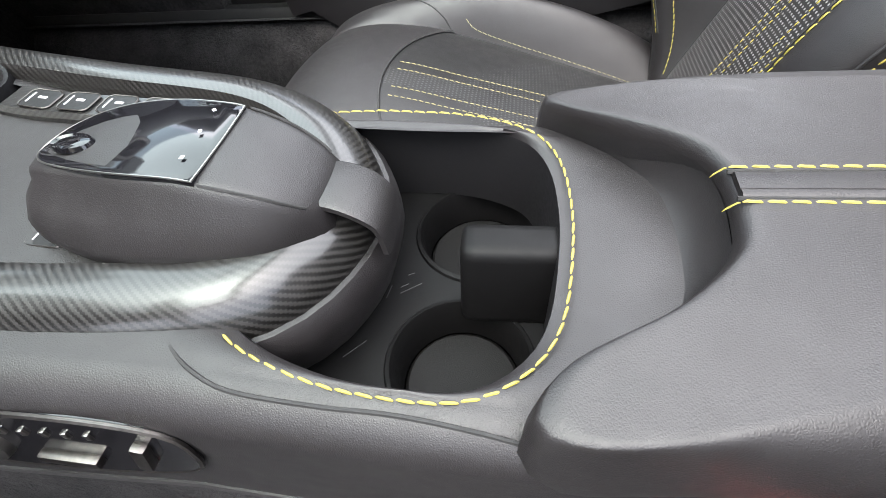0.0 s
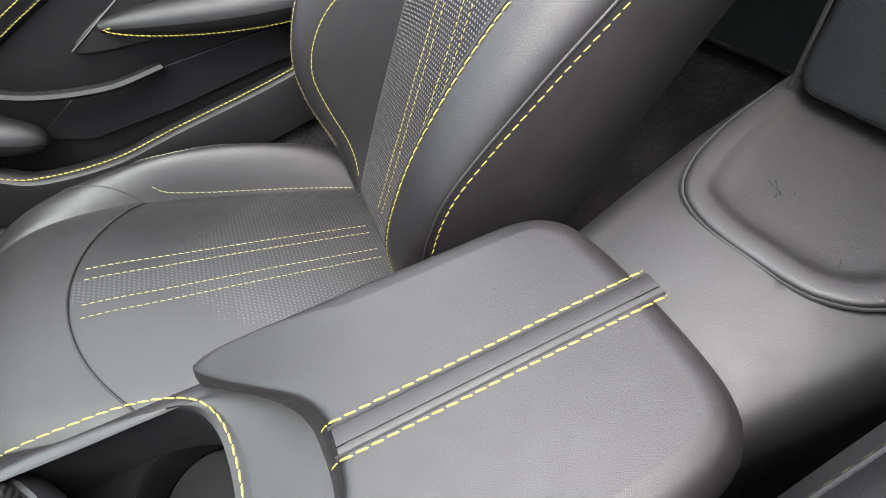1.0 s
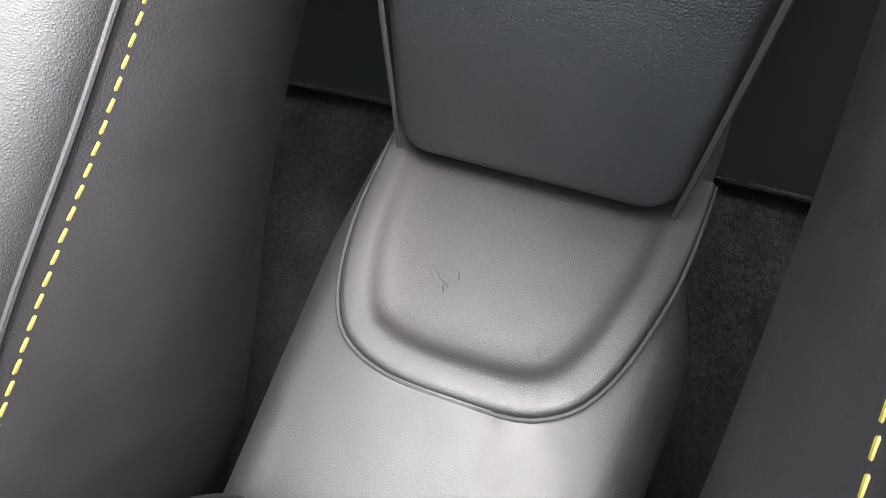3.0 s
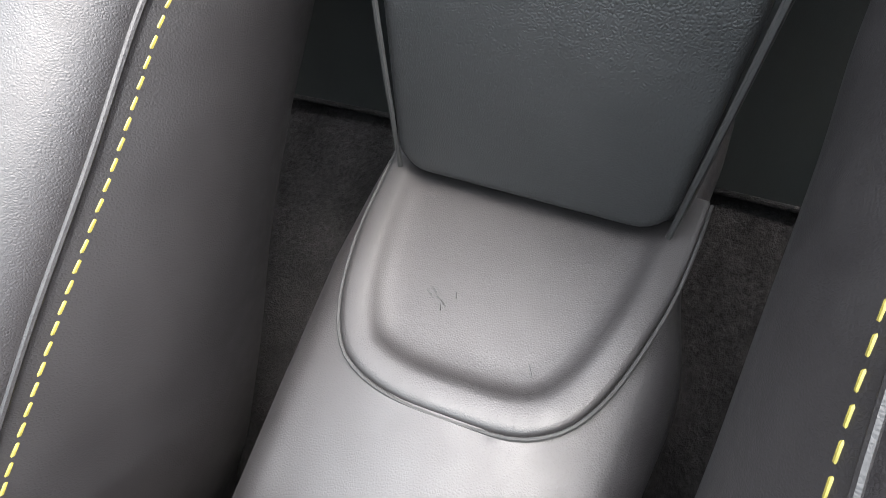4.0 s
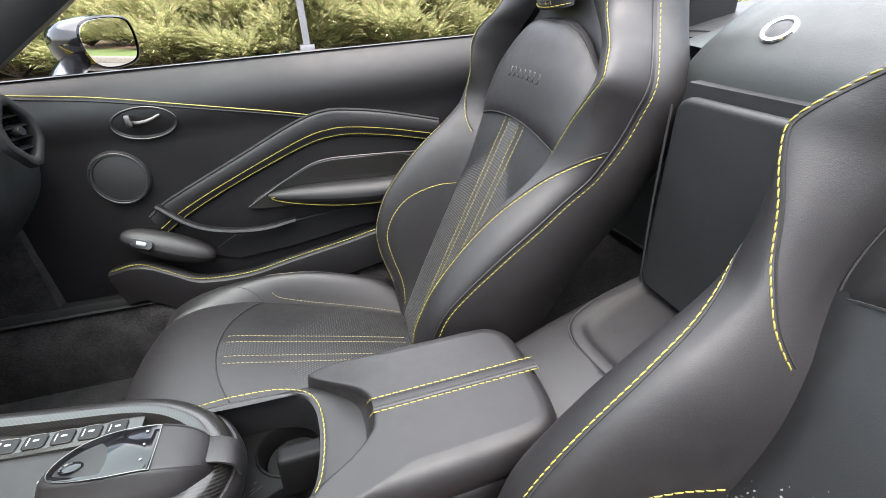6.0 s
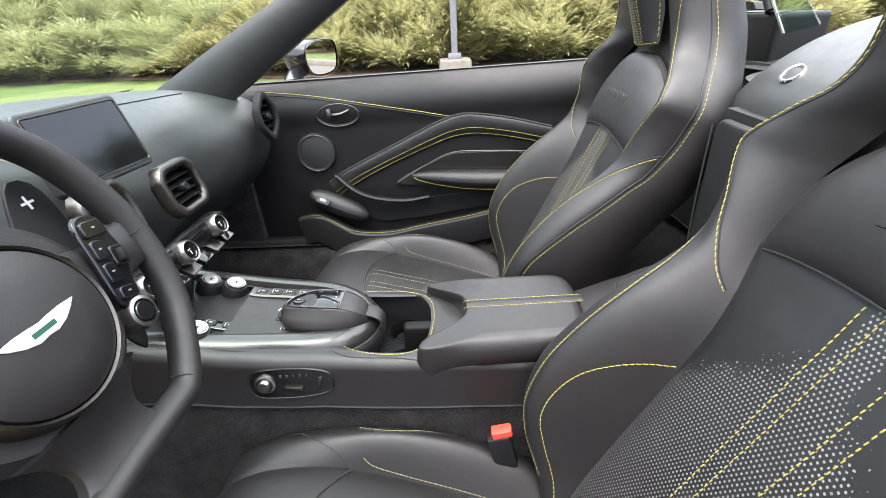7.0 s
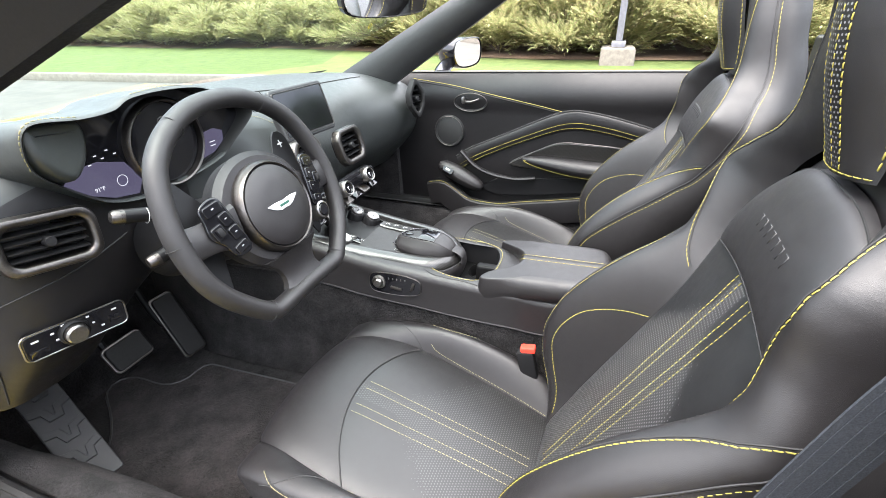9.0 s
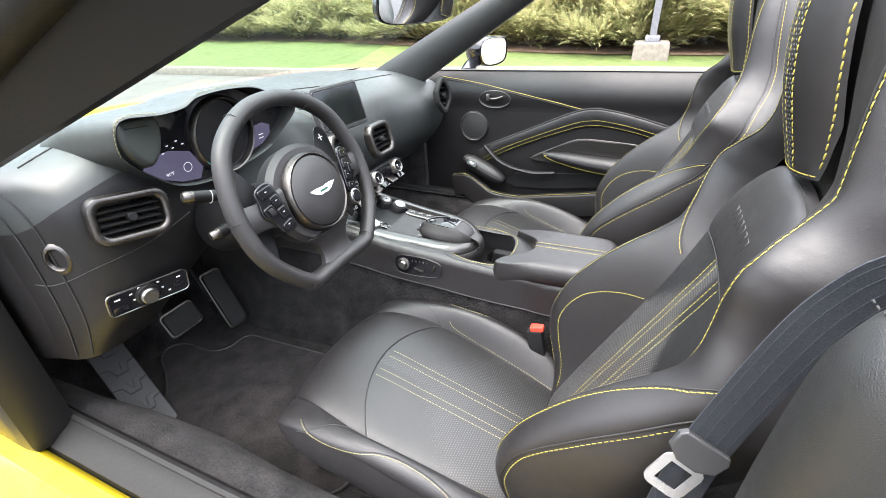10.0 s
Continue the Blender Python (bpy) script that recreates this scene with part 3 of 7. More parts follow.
def screen_glass(u, v):
    y = -0.66 + 1.32 * v
    bow = 0.16 * (1 - (y / 0.66) ** 2)
    lo = np.array((-0.98 - bow, y * 1.08, 0.945 + 0.02 * (1 - abs(y))))
    hi = np.array((-0.12 - bow * 0.4, y * 0.9, 1.315 + 0.02 * (1 - abs(y))))
    return lo + (hi - lo) * u


glass = part("windscreen", surf(screen_glass, 8, 16), GLASS, car, "clear slightly green windscreen glass")
glass.visible_shadow = False


def bonnet(u, v):
    x = -1.05 - 1.15 * u
    y = -0.86 + 1.72 * v
    return (x - 0.12 * (1 - (y / 0.86) ** 2), y, 0.895 - 0.16 * u ** 1.6 - 0.12 * abs(y / 0.86) ** 3 + 0.015 * math.cos(6 * y))


part("bonnet", surf(bonnet, 16, 24), YELLOW, car, "yellow painted bonnet")
part("cowl", surf(lambda u, v: (-0.98 - 0.16 * (1 - (v * 2 - 1) ** 2) - 0.1 * u, (v * 2 - 1) * 0.76, 0.925 - 0.03 * u), 3, 16), PLASTIC, car, "black plastic cowl below the windscreen")
# floor pan, footwell and sills
part("floor_pan", rbox((-0.25, 0, 0.19), (1.9, 1.5, 0.04), 0.004), CARPET, car, "black carpeted floor pan")
part("toe_board", surf(lambda u, v: (-1.1 - 0.22 * u, -0.80 + 1.60 * v, 0.205 + 0.60 * u ** 1.2), 8, 8), CARPET, car, "black carpeted toe board")
for s in (-1, 1):
    part("kick_panel", rbox((-1.20 if s < 0 else -1.05, s * 0.775, 0.56 if s < 0 else 0.52), (0.46 if s < 0 else 0.72, 0.05, 0.74 if s < 0 else 0.66), 0.01), CARPET, car, "black carpeted kick panel")
for s in (-1, 1):
    sill = [(-1.15, 0.0), (-0.6, 0.0), (0.0, 0.005), (0.45, 0.0)]
    g = Geo()
    wide = [(-1.15, 0.672), (-0.9, 0.660), (-0.75, 0.642), (-0.6, 0.634), (-0.5, 0.634), (-0.35, 0.645), (0.0, 0.652), (0.5, 0.655)] if s < 0 else [(-1.15, 0.69), (0.5, 0.69)]
    loft([[(x, s * y, z) for y, z in ((w - 0.02, 0.2), (w - 0.006, 0.31), (w + 0.012, 0.358), (w + 0.04, 0.383), (0.715, 0.392), (0.735, 0.388), (0.738, 0.2))] for x, w in wide], g)
    part("sill", g, CARPET, car, "black carpeted door sill")
    part("sill_seal", loft([[(x, s * y, z) for y, z in ((0.740, 0.2), (0.740, 0.388), (0.748, 0.402), (0.768, 0.404), (0.790, 0.394), (0.818, 0.375), (0.818, 0.2))] for x in (-1.15, -0.6, 0.0, 0.5)]), RUBBER, car, "black rubber sill seal")
    g = Geo()
    sec = [(s * 0.822, 0.2), (s * 0.822, 0.36), (s * 0.84, 0.385), (s * 0.875, 0.385), (s * 0.93, 0.33), (s * 0.95, 0.22), (s * 0.9, 0.12), (s * 0.83, 0.12)]
    loft([[(x, y, z) for y, z in sec] for x in (-1.6, -1.0, 0.0, 0.7)], g)
    part("sill_skin", g, YELLOW, car, "yellow painted sill")
# front hinge pillar on the open side, with its seal
part("hinge_pillar", rbox((-0.99, -0.800, 0.66), (0.30, 0.10, 0.58), 0.03), PLASTIC, car, "black door hinge pillar")
part("front_wing", rbox((-1.40, -0.89, 0.56), (0.60, 0.13, 0.66), 0.05), YELLOW, car, "yellow painted front wing")
part("door_seal", tube(spl([(0.3, -0.756, 0.400), (-0.2, -0.756, 0.400), (-0.6, -0.756, 0.400), (-0.92, -0.756, 0.41), (-1.0, -0.756, 0.50), (-1.0, -0.75, 0.68), (-0.97, -0.765, 0.86)], 40), 0.011, 8), RUBBER, car, "black rubber door seal")

# ---- rear of the cabin ----
part("rear_floor", surf(lambda u, v: (0.12 + 0.5 * u, -0.72 + 1.44 * v, 0.215 + 0.350 * u ** 1.1), 8, 8), CARPET, car, "black carpeted step behind the seats")


def bulk(u, v):
    y = -0.72 + 1.44 * v
    return (0.60 + 0.05 * u - 0.06 * abs(y / 0.72) ** 3, y, 0.560 + 0.40 * u)


part("bulkhead", surf(bulk, 6, 14), DASH, car, "dark grey rear bulkhead panel")
part("bulkhead_lip", tube(spl([(0.598 - 0.06 * abs(y / 0.72) ** 3, y, 0.562) for y in np.linspace(-0.72, 0.72, 13)], 30), 0.003, 8), CARPET, car)


def deck(u, v):
    y = -0.8 + 1.6 * v
    hump = max(0.0, 1 - abs(y / 0.30) ** 4)
    return (0.62 + 0.9 * u - 0.12 * hump * (1 - u), y, 0.955 + 0.05 * math.sin(math.pi * min(1, u * 1.2)) - 0.05 * abs(y / 0.8) ** 3)


part("rear_deck", surf(deck, 60, 48), LEATHER_DARK, car, "dark leather covered rear deck")
for s in (-1, 1):
    part("side_trim", surf(lambda u, v: ((0.478 if s > 0 else 0.46) + 0.6 * v, s * (0.765 + 0.035 * u ** 4), 0.22 + ((0.722 if s > 0 else 0.74) + 0.05 * v) * u), 8, 8), LEATHER_DARK, car, "dark trim panel beside the seat")
    part("side_roll", tube(spl([(0.478, s * 0.815, 0.935), (0.60, s * 0.812, 0.950), (0.80, s * 0.80, 0.975), (1.0, s * 0.79, 0.985)], 16), 0.026, 10, ry=0.016), LEATHER_DARK, car, "padded roll along the top of the side trim")
    part("rear_wing_skin", rbox((1.3, s * 0.90, 0.66), (1.3, 0.14, 0.56), 0.06), YELLOW, car, "yellow painted rear wing")
part("boot_lid", surf(lambda u, v: (1.48 + 0.47 * u, -0.86 + 1.72 * v, 0.975 - 0.05 * u - 0.09 * u ** 3 - 0.06 * abs(2 * v - 1) ** 4), 12, 20), YELLOW, car, "yellow painted boot lid")
# raised rear quarter behind the passenger seat, with its strip and small glass
part("quarter_panel", rbox((0.72, 0.560, 0.978), (0.11, 0.37, 0.150), 0.012, None, 3), PLASTIC, car, "black trim panel behind the passenger seat")
part("quarter_strip", tube([(0.662, y, 0.908) for y in np.linspace(0.30, 0.72, 8)], 0.0022, 6), SATIN, car, "thin satin strip")
part("quarter_strip", tube([(0.663, 0.386, 1.0555), (0.663, 0.70, 1.0500)], 0.0024, 6), SATIN, car, "thin satin strip")
part("quarter_frame", tube(spl([(0.70, 0.745, 1.05), (0.69, 0.735, 1.16), (0.68, 0.62, 1.21), (0.67, 0.53, 1.20), (0.666, 0.47, 1.135), (0.665, 0.405, 1.055)], 40), 0.011, 10), PLASTIC, car, "black quarter window frame")
part("quarter_post", rbox((0.69, 0.622, 1.125), (0.030, 0.088, 0.17), 0.008), PLASTIC, car, "black quarter window post")
part("quarter_latch", loft([[(0.672 + 0.02 * k, y, z) for y, z in spl([(0.575, 1.055), (0.570, 1.066), (0.540, 1.074), (0.490, 1.073), (0.478, 1.062), (0.478, 1.055)], 24, True)] for k in (0, 1)]), PLASTIC, car, "black latch cover")
gq = [(0.339, 1.015), (0.480, 1.150), (0.385, 1.150), (0.245, 1.035)]
part("quarter_glass", loft([[(x, y, z) for y, z in gq] for x in (0.658, 0.662)]), GLASS, car, "clear wind deflector glass")
part("glass_edge", tube([(0.660, 0.339, 1.015), (0.660, 0.480, 1.150)], 0.0030, 6), SATIN, car, "satin glass edge")
part("glass_edge", tube([(0.660, 0.318, 1.058), (0.660, 0.378, 1.052)], 0.0012, 6), SATIN, car, "satin glass edge")
# two tall rear speakers in the bulkhead
for s in (-1, 1):
    part("speaker_grille", disc([(0.0, 0.010), (0.045, 0.010), (0.05, 0.008), (0.052, 0.014), (0.060, 0.014), (0.063, 0.0)], basis((0.595, s * 0.33, 0.80), (-1, 0, 0.1)) @ Matrix.Diagonal((0.75, 1.2, 1, 1))), PLASTIC, car, "oval black speaker grille")


# ---- seats ----
class Pad:
    """An upholstered form. Rows: station, x, z, insert half width, ridge place, ridge height, edge place, edge height, depth of the side."""

    def __init__(self, rows, dome=0.006, narrow=0):
        self.dome = dome
        self.narrow = narrow
        self.read = lerp_rows(rows, 0)
        self.a, self.b = rows[0][0], rows[-1][0]

    def frame_at(self, t):
        r = self.read(t)
        e = 0.02
        p, q = self.read(max(self.a, t - e)), self.read(min(self.b, t + e))
        d = np.array([q[1] - p[1], 0, q[2] - p[2]])
        d /= np.linalg.norm(d)
        return r, np.array([-d[2], 0, d[0]])

    def at(self, t, q, lift=0.0):
        """q: 0 at the middle, 0.5 at the insert's edge, 0.75 on the ridge, 1 at the outer seam, to 1.5 at the back of the side."""
        r, n = self.frame_at(t)
        _, x, z, wi, wr, hb, we, he, th = r
        a = abs(q)
        if self.narrow * q > 0:
            less = float(np.interp(t, [0.80, 0.83, 0.865, 0.895, 0.917, 0.935, 0.957, 0.975, 1.0, 1.035], [0, 0.012, 0.036, 0.050, 0.055, 0.050, 0.036, 0.028, 0.014, 0]))
            wr, we = wr - less, we - less * 0.7
            hb += float(np.interp(t, [0.83, 0.865, 0.895, 0.917, 0.935, 0.957, 0.975, 1.0, 1.035], [0, 0.004, 0.012, 0.018, 0.020, 0.022, 0.018, 0.010, 0]))
        if a <= 0.5:
            s, d = wi * a / 0.5, self.dome * (1 - (a / 0.5) ** 2)
            d -= 0.004 * math.exp(-((a - 0.5) / 0.03) ** 2)
        elif a <= 0.75:
            w = (a - 0.5) / 0.25
            s = wi + (wr - wi) * w
            d = hb * math.sin(w * math.pi / 2) ** 1.15 - 0.004 * math.exp(-((a - 0.5) / 0.03) ** 2)
        elif a <= 1.0:
            w = (a - 0.75) / 0.25
            s = wr + (we - wr) * math.sin(w * math.pi / 2)
            d = he + (hb - he) * math.cos(w * math.pi / 2)
        else:
            w = min(1.0, (a - 1) / 0.5)
            s = we + 0.010 * math.sin(math.pi * w) - 0.02 * w * w
            d = he - 0.004 * math.exp(-((a - 1) / 0.02) ** 2) - th * w
        return np.array([x, math.copysign(s, q) if q else 0.0, z]) + n * (d + lift)

    def inner(self, t, s, lift=0.0):
        """A place on the insert at s metres from the middle."""
        r, n = self.frame_at(t)
        wi = r[3]
        a = min(abs(s) / wi, 1.0) * 0.5
        return self.at(t, math.copysign(a, s) if s else 0.0, lift)

    def normal(self, t, q):
        e = 0.012
        a = self.at(min(self.b, t + e), q) - self.at(max(self.a, t - e), q)
        b = self.at(t, q + e) - self.at(t, q - e)
        n = np.cross(b, a)
        n /= np.linalg.norm(n) + 1e-12
        if n @ self.frame_at(t)[1] < 0 and abs(q) <= 1.0:
            n = -n
        return n

    def line(self, tq, n=60):
        """A line and its normals, through stations and q's."""
        c = spl([(t, q, 0) for t, q in tq], n)
        return np.array([self.at(t, q) for t, q, _ in c]), np.array([self.normal(t, q) for t, q, _ in c])


BACK_ROWS = [
    (0.34, 0.118, 0.340, 0.135, 0.172, 0.000, 0.190, -0.030, 0.06),
    (0.38, 0.137, 0.380, 0.140, 0.184, 0.026, 0.206, 0.000, 0.08),
    (0.42, 0.157, 0.420, 0.145, 0.194, 0.062, 0.221, 0.036, 0.11),
    (0.46, 0.176, 0.460, 0.148, 0.201, 0.096, 0.233, 0.072, 0.14),
    (0.50, 0.196, 0.500, 0.150, 0.206, 0.119, 0.245, 0.098, 0.165),
    (0.56, 0.225, 0.560, 0.150, 0.210, 0.126, 0.251, 0.108, 0.18),
    (0.61, 0.250, 0.610, 0.150, 0.211, 0.120, 0.254, 0.094, 0.17),
    (0.66, 0.274, 0.660, 0.150, 0.211, 0.105, 0.256, 0.070, 0.15),
    (0.72, 0.304, 0.720, 0.153, 0.210, 0.079, 0.257, 0.038, 0.13),
    (0.77, 0.328, 0.770, 0.164, 0.209, 0.052, 0.257, 0.012, 0.12),
    (0.80, 0.343, 0.800, 0.176, 0.209, 0.042, 0.259, -0.004, 0.11),
    (0.83, 0.357, 0.830, 0.185, 0.218, 0.042, 0.261, -0.012, 0.10),
    (0.865, 0.374, 0.863, 0.187, 0.231, 0.048, 0.263, -0.016, 0.10),
    (0.895, 0.387, 0.892, 0.183, 0.247, 0.051, 0.265, -0.016, 0.09),
    (0.917, 0.396, 0.913, 0.176, 0.256, 0.051, 0.267, -0.016, 0.09),
    (0.935, 0.403, 0.930, 0.168, 0.249, 0.050, 0.263, -0.016, 0.085),
    (0.957, 0.410, 0.952, 0.155, 0.234, 0.044, 0.251, -0.016, 0.08),
    (0.975, 0.415, 0.970, 0.143, 0.217, 0.040, 0.238, -0.018, 0.075),
    (1.00, 0.421, 0.996, 0.112, 0.191, 0.034, 0.216, -0.024, 0.07),
    (1.035, 0.423, 1.032, 0.078, 0.174, 0.028, 0.199, -0.026, 0.065),
    (1.07, 0.418, 1.068, 0.064, 0.167, 0.022, 0.190, -0.026, 0.06),
    (1.12, 0.406, 1.121, 0.060, 0.158, 0.010, 0.179, -0.032, 0.06),
    (1.18, 0.396, 1.185, 0.056, 0.138, -0.006, 0.156, -0.040, 0.05),
    (1.22, 0.398, 1.226, 0.046, 0.106, -0.018, 0.120, -0.044, 0.04),
    (1.25, 0.416, 1.250, 0.030, 0.050, -0.024, 0.060, -0.042, 0.03)]
CUSH = Pad([
    (0.00, -0.365, 0.290, 0.120, 0.165, 0.000, 0.185, -0.010, 0.05),
    (0.10, -0.405, 0.335, 0.135, 0.185, 0.000, 0.205, -0.012, 0.06),
    (0.18, -0.418, 0.385, 0.146, 0.200, 0.000, 0.220, -0.014, 0.08),
    (0.26, -0.396, 0.424, 0.158, 0.208, 0.000, 0.231, -0.016, 0.10),
    (0.36, -0.335, 0.444, 0.172, 0.214, 0.006, 0.241, -0.010, 0.12),
    (0.50, -0.245, 0.435, 0.186, 0.220, 0.028, 0.250, 0.010, 0.13),
    (0.60, -0.165, 0.414, 0.190, 0.224, 0.053, 0.252, 0.026, 0.14),
    (0.75, -0.060, 0.386, 0.182, 0.226, 0.062, 0.254, 0.028, 0.14),
    (0.90, 0.050, 0.355, 0.170, 0.222, 0.054, 0.252, 0.020, 0.14),
    (1.00, 0.130, 0.331, 0.158, 0.212, 0.040, 0.242, 0.008, 0.13)], 0.016)


def seat(name, y, label, worn, slip):
    # the shoulder beside the door stands in a little
    BACK = Pad(BACK_ROWS, narrow=math.copysign(1, y))
    r = root(name, (0, 0, 0.21), label, "seat", "sports seats")

    def top_of_insert(s):
        return (0.850 if worn else 0.832) - 0.75 * s * s

    # backrest
    part("insert", surf(lambda u, v: BACK.inner(0.35 + u * (top_of_insert((2 * v - 1) * 0.182) - 0.35), (2 * v - 1) * BACK.read(0.35 + u * (top_of_insert((2 * v - 1) * 0.182) - 0.35))[3], 0.003 * (u > 0.02) * (1 - abs(2 * v - 1) ** 8)), 60, 36), PERF, r, "perforated black leather backrest centre")

    def name_panel(u, v):
        s = 2 * v - 1
        t0 = top_of_insert(s * 0.182)
        t = t0 - 0.006 + u * (1.000 - 0.085 * s ** 4 - t0)
        bulge = 0.031 * math.sin(math.pi * min(1, 0.03 + u * 0.98)) ** 0.34 * (1 - abs(s) ** 5) - 0.005
        return BACK.at(t, 0.515 * s, bulge)
    part("shoulder_panel", surf(name_panel, 28, 40), LEATHER, r, "smooth black leather panel with pressed lettering")
    rim = [name_panel(0.0, v) for v in np.linspace(0.02, 0.98, 40)]
    rim += [name_panel(u, 0.98) for u in np.linspace(0.05, 0.95, 20)] + [name_panel(0.97, v) for v in np.linspace(0.98, 0.02, 40)] + [name_panel(u, 0.02) for u in np.linspace(0.95, 0.05, 20)]
    part("seam", tube(rim, 0.0014, 5, True), SEAM, r)
    # bars that stand for the pressed name
    for i in range(7):
        v = 0.345 + 0.050 * i
        c = np.array(name_panel(0.42, v))
        du, dv = np.array(name_panel(0.47, v)) - np.array(name_panel(0.37, v)), np.array(name_panel(0.42, v + 0.03)) - np.array(name_panel(0.42, v - 0.03))
        n = np.cross(dv, du)
        m = basis(c, n if n[0] < 0 else -n, dv)
        rbox((0, 0, 0), (0.0105, 0.0165, 0.0018), 0.0008, None, 1, g2 := Geo())
        part("pressed_mark", Geo().add([m @ Vector(p) for p in g2.v], g2.f), LEATHER, r)

    part("headrest_base", surf(lambda u, v: BACK.at(0.86 + 0.388 * u, v - 0.5, -0.012), 40, 16), LEATHER, r)

    def head(u, v):
        s = 2 * v - 1
        t = 1.012 + 0.236 * u - 0.010 * (1 - s * s) * (1 - u)
        bulge = 0.034 * (math.sin(math.pi * min(1.0, 0.03 + u * 0.97)) ** 0.4) * (1 - abs(s) ** 2.1) + 0.002
        return BACK.inner(min(t, 1.249), s * 0.063 * (1 - 0.25 * u ** 4), 0.006 + bulge)

    def head_line(v, u0=0.03):
        uu = np.linspace(u0, 0.97, 40)
        pts = np.array([head(u, v) for u in uu])
        nn = []
        for u in uu:
            d = np.cross(np.array(head(u, v + 0.01)) - np.array(head(u, v - 0.01)), np.array(head(min(1, u + 0.01), v)) - np.array(head(u - 0.01, v)))
            d /= np.linalg.norm(d) + 1e-12
            nn.append(d if d[0] < 0 else -d)
        return pts, np.array(nn)
    part("headrest_pad", surf(head, 30, 28), LEATHER, r, "padded black leather headrest")
    part("headrest_band", surf(lambda u, v: np.array(head(0.03 + 0.95 * u, 0.5 + (v - 0.5) * 0.34)) + BACK.frame_at(min(1.24, 1.012 + 0.236 * u))[1] * 0.0006, 26, 8), PERF, r, "perforated band down the headrest")
    for k in (0.32, 0.42, 0.58, 0.68):
        pts, nn = head_line(k)
        part("stitching", dashes(pts, nn, 0.0065, 0.002, 0.0009), THREAD, r, "yellow contrast stitching")
    for k in (0.035, 0.965):
        pts, nn = head_line(k, 0.06)
        part("stitching", dashes(pts, nn, 0.0085, 0.0022, 0.0011), THREAD, r, "yellow contrast stitching")
    pts = np.array([head(0.02, v) for v in np.linspace(0.04, 0.96, 30)])
    part("stitching", dashes(pts, np.array([(-0.8, 0, -0.6)] * 30), 0.0085, 0.0022, 0.0011), THREAD, r, "yellow contrast stitching")
    for s in (-1, 1):
        part("bolster", surf(lambda u, v: BACK.at(0.34 + 0.91 * u, s * (0.5 + 0.5 * v)), 90, 24), LEATHER, r, "smooth black leather side bolster")
        part("side_panel", surf(lambda u, v: BACK.at(0.34 + 0.91 * u, s * (1 + 0.5 * v)), 90, 8), LEATHER_SOFT, r, "black leather backrest side")
        # outer piping and seams
        pts, nn = BACK.line([(0.37, s * 0.985), (0.6, s * 0.985), (0.8, s * 0.985), (1.0, s * 0.985), (1.2, s * 0.985)], 90)
        part("piping", tube(pts + nn * 0.0003, 0.0014, 8), LEATHER_SOFT, r, "black leather piping")
        pts, nn = BACK.line([(0.39, s * 1.006), (0.6, s * 1.006), (0.8, s * 1.009), (1.0, s * 1.020), (1.22, s * 1.03)], 110)
        nn = np.array([(0, s, 0)] * len(pts))
        part("stitching", dashes(pts, nn, r=0.00078), THREAD, r, "yellow contrast stitching")
        pts, nn = BACK.line([(0.40, s * 0.68), (0.45, s * 0.73), (0.52, s * 0.75), (0.62, s * 0.755), (0.68, s * 0.76), (0.72, s * 0.772), (0.76, s * 0.80), (0.79, s * 0.845), (0.817, s * 0.91), (0.838, s * 0.98)], 70)
        part("stitching", dashes(pts, nn, r=0.00078), THREAD, r, "yellow contrast stitching")
        part("seam", tube(beside(pts, nn, s * 0.0036), 0.0011, 5), SEAM, r)
        pts, nn = BACK.line([(0.663, s * 0.508), (0.645, s * 0.555), (0.621, s * 0.595), (0.59, s * 0.628), (0.553, s * 0.648), (0.52, s * 0.655), (0.488, s * 0.65), (0.45, s * 0.62), (0.415, s * 0.583), (0.365, s * 0.53)], 60)
        part("stitching", dashes(pts, nn, r=0.00078), THREAD, r, "yellow contrast stitching")
        pts, nn = BACK.line([(0.765, s * 0.53), (0.79, s * 0.62), (0.825, s * 0.71), (0.865, s * 0.745), (0.895, s * 0.75), (0.917, s * 0.75), (0.935, s * 0.75), (0.957, s * 0.75), (0.975, s * 0.75), (1.0, s * 0.75), (1.035, s * 0.75), (1.08, s * 0.76), (1.15, s * 0.80), (1.2, s * 0.86)], 90)
        part("stitching", dashes(pts, nn, r=0.00078), THREAD, r, "yellow contrast stitching")
        part("seam", tube(beside(pts, nn, s * 0.0036), 0.0011, 5), SEAM, r)
    part("back_shell", surf(lambda u, v: BACK.at(0.34 + 0.91 * u, 1.5) * (1 - v) + BACK.at(0.34 + 0.91 * u, -1.5) * v + np.array((0.02 * math.sin(math.pi * v), 0, 0)), 40, 8), LEATHER_SOFT, r, "black leather seat back")
    for s in (-0.0395, -0.0205, 0.0205, 0.0395):
        tt = np.linspace(0.38, top_of_insert(s) - 0.004, 80)
        pts = np.array([BACK.inner(t, s * (0.9 + 0.35 * (t - 0.44)) + slip, 0.003) for t in tt])
        nn = np.array([BACK.frame_at(t)[1] for t in tt])
        part("stitching", dashes(pts, nn, 0.006, 0.002, 0.0008), THREAD, r, "yellow contrast stitching")
    for s in (-1, 1):
        for a in (0.0215, 0.0385):
            tt = np.linspace(0.38, top_of_insert(0.03) - 0.004, 50)
            pts = np.array([BACK.inner(t, s * (a + (0.0012 if a > 0.03 else -0.0012)) * (0.9 + 0.35 * (t - 0.44)) + slip, 0.0028) for t in tt])
            part("seam", tube(pts, 0.0009, 5), SEAM, r)
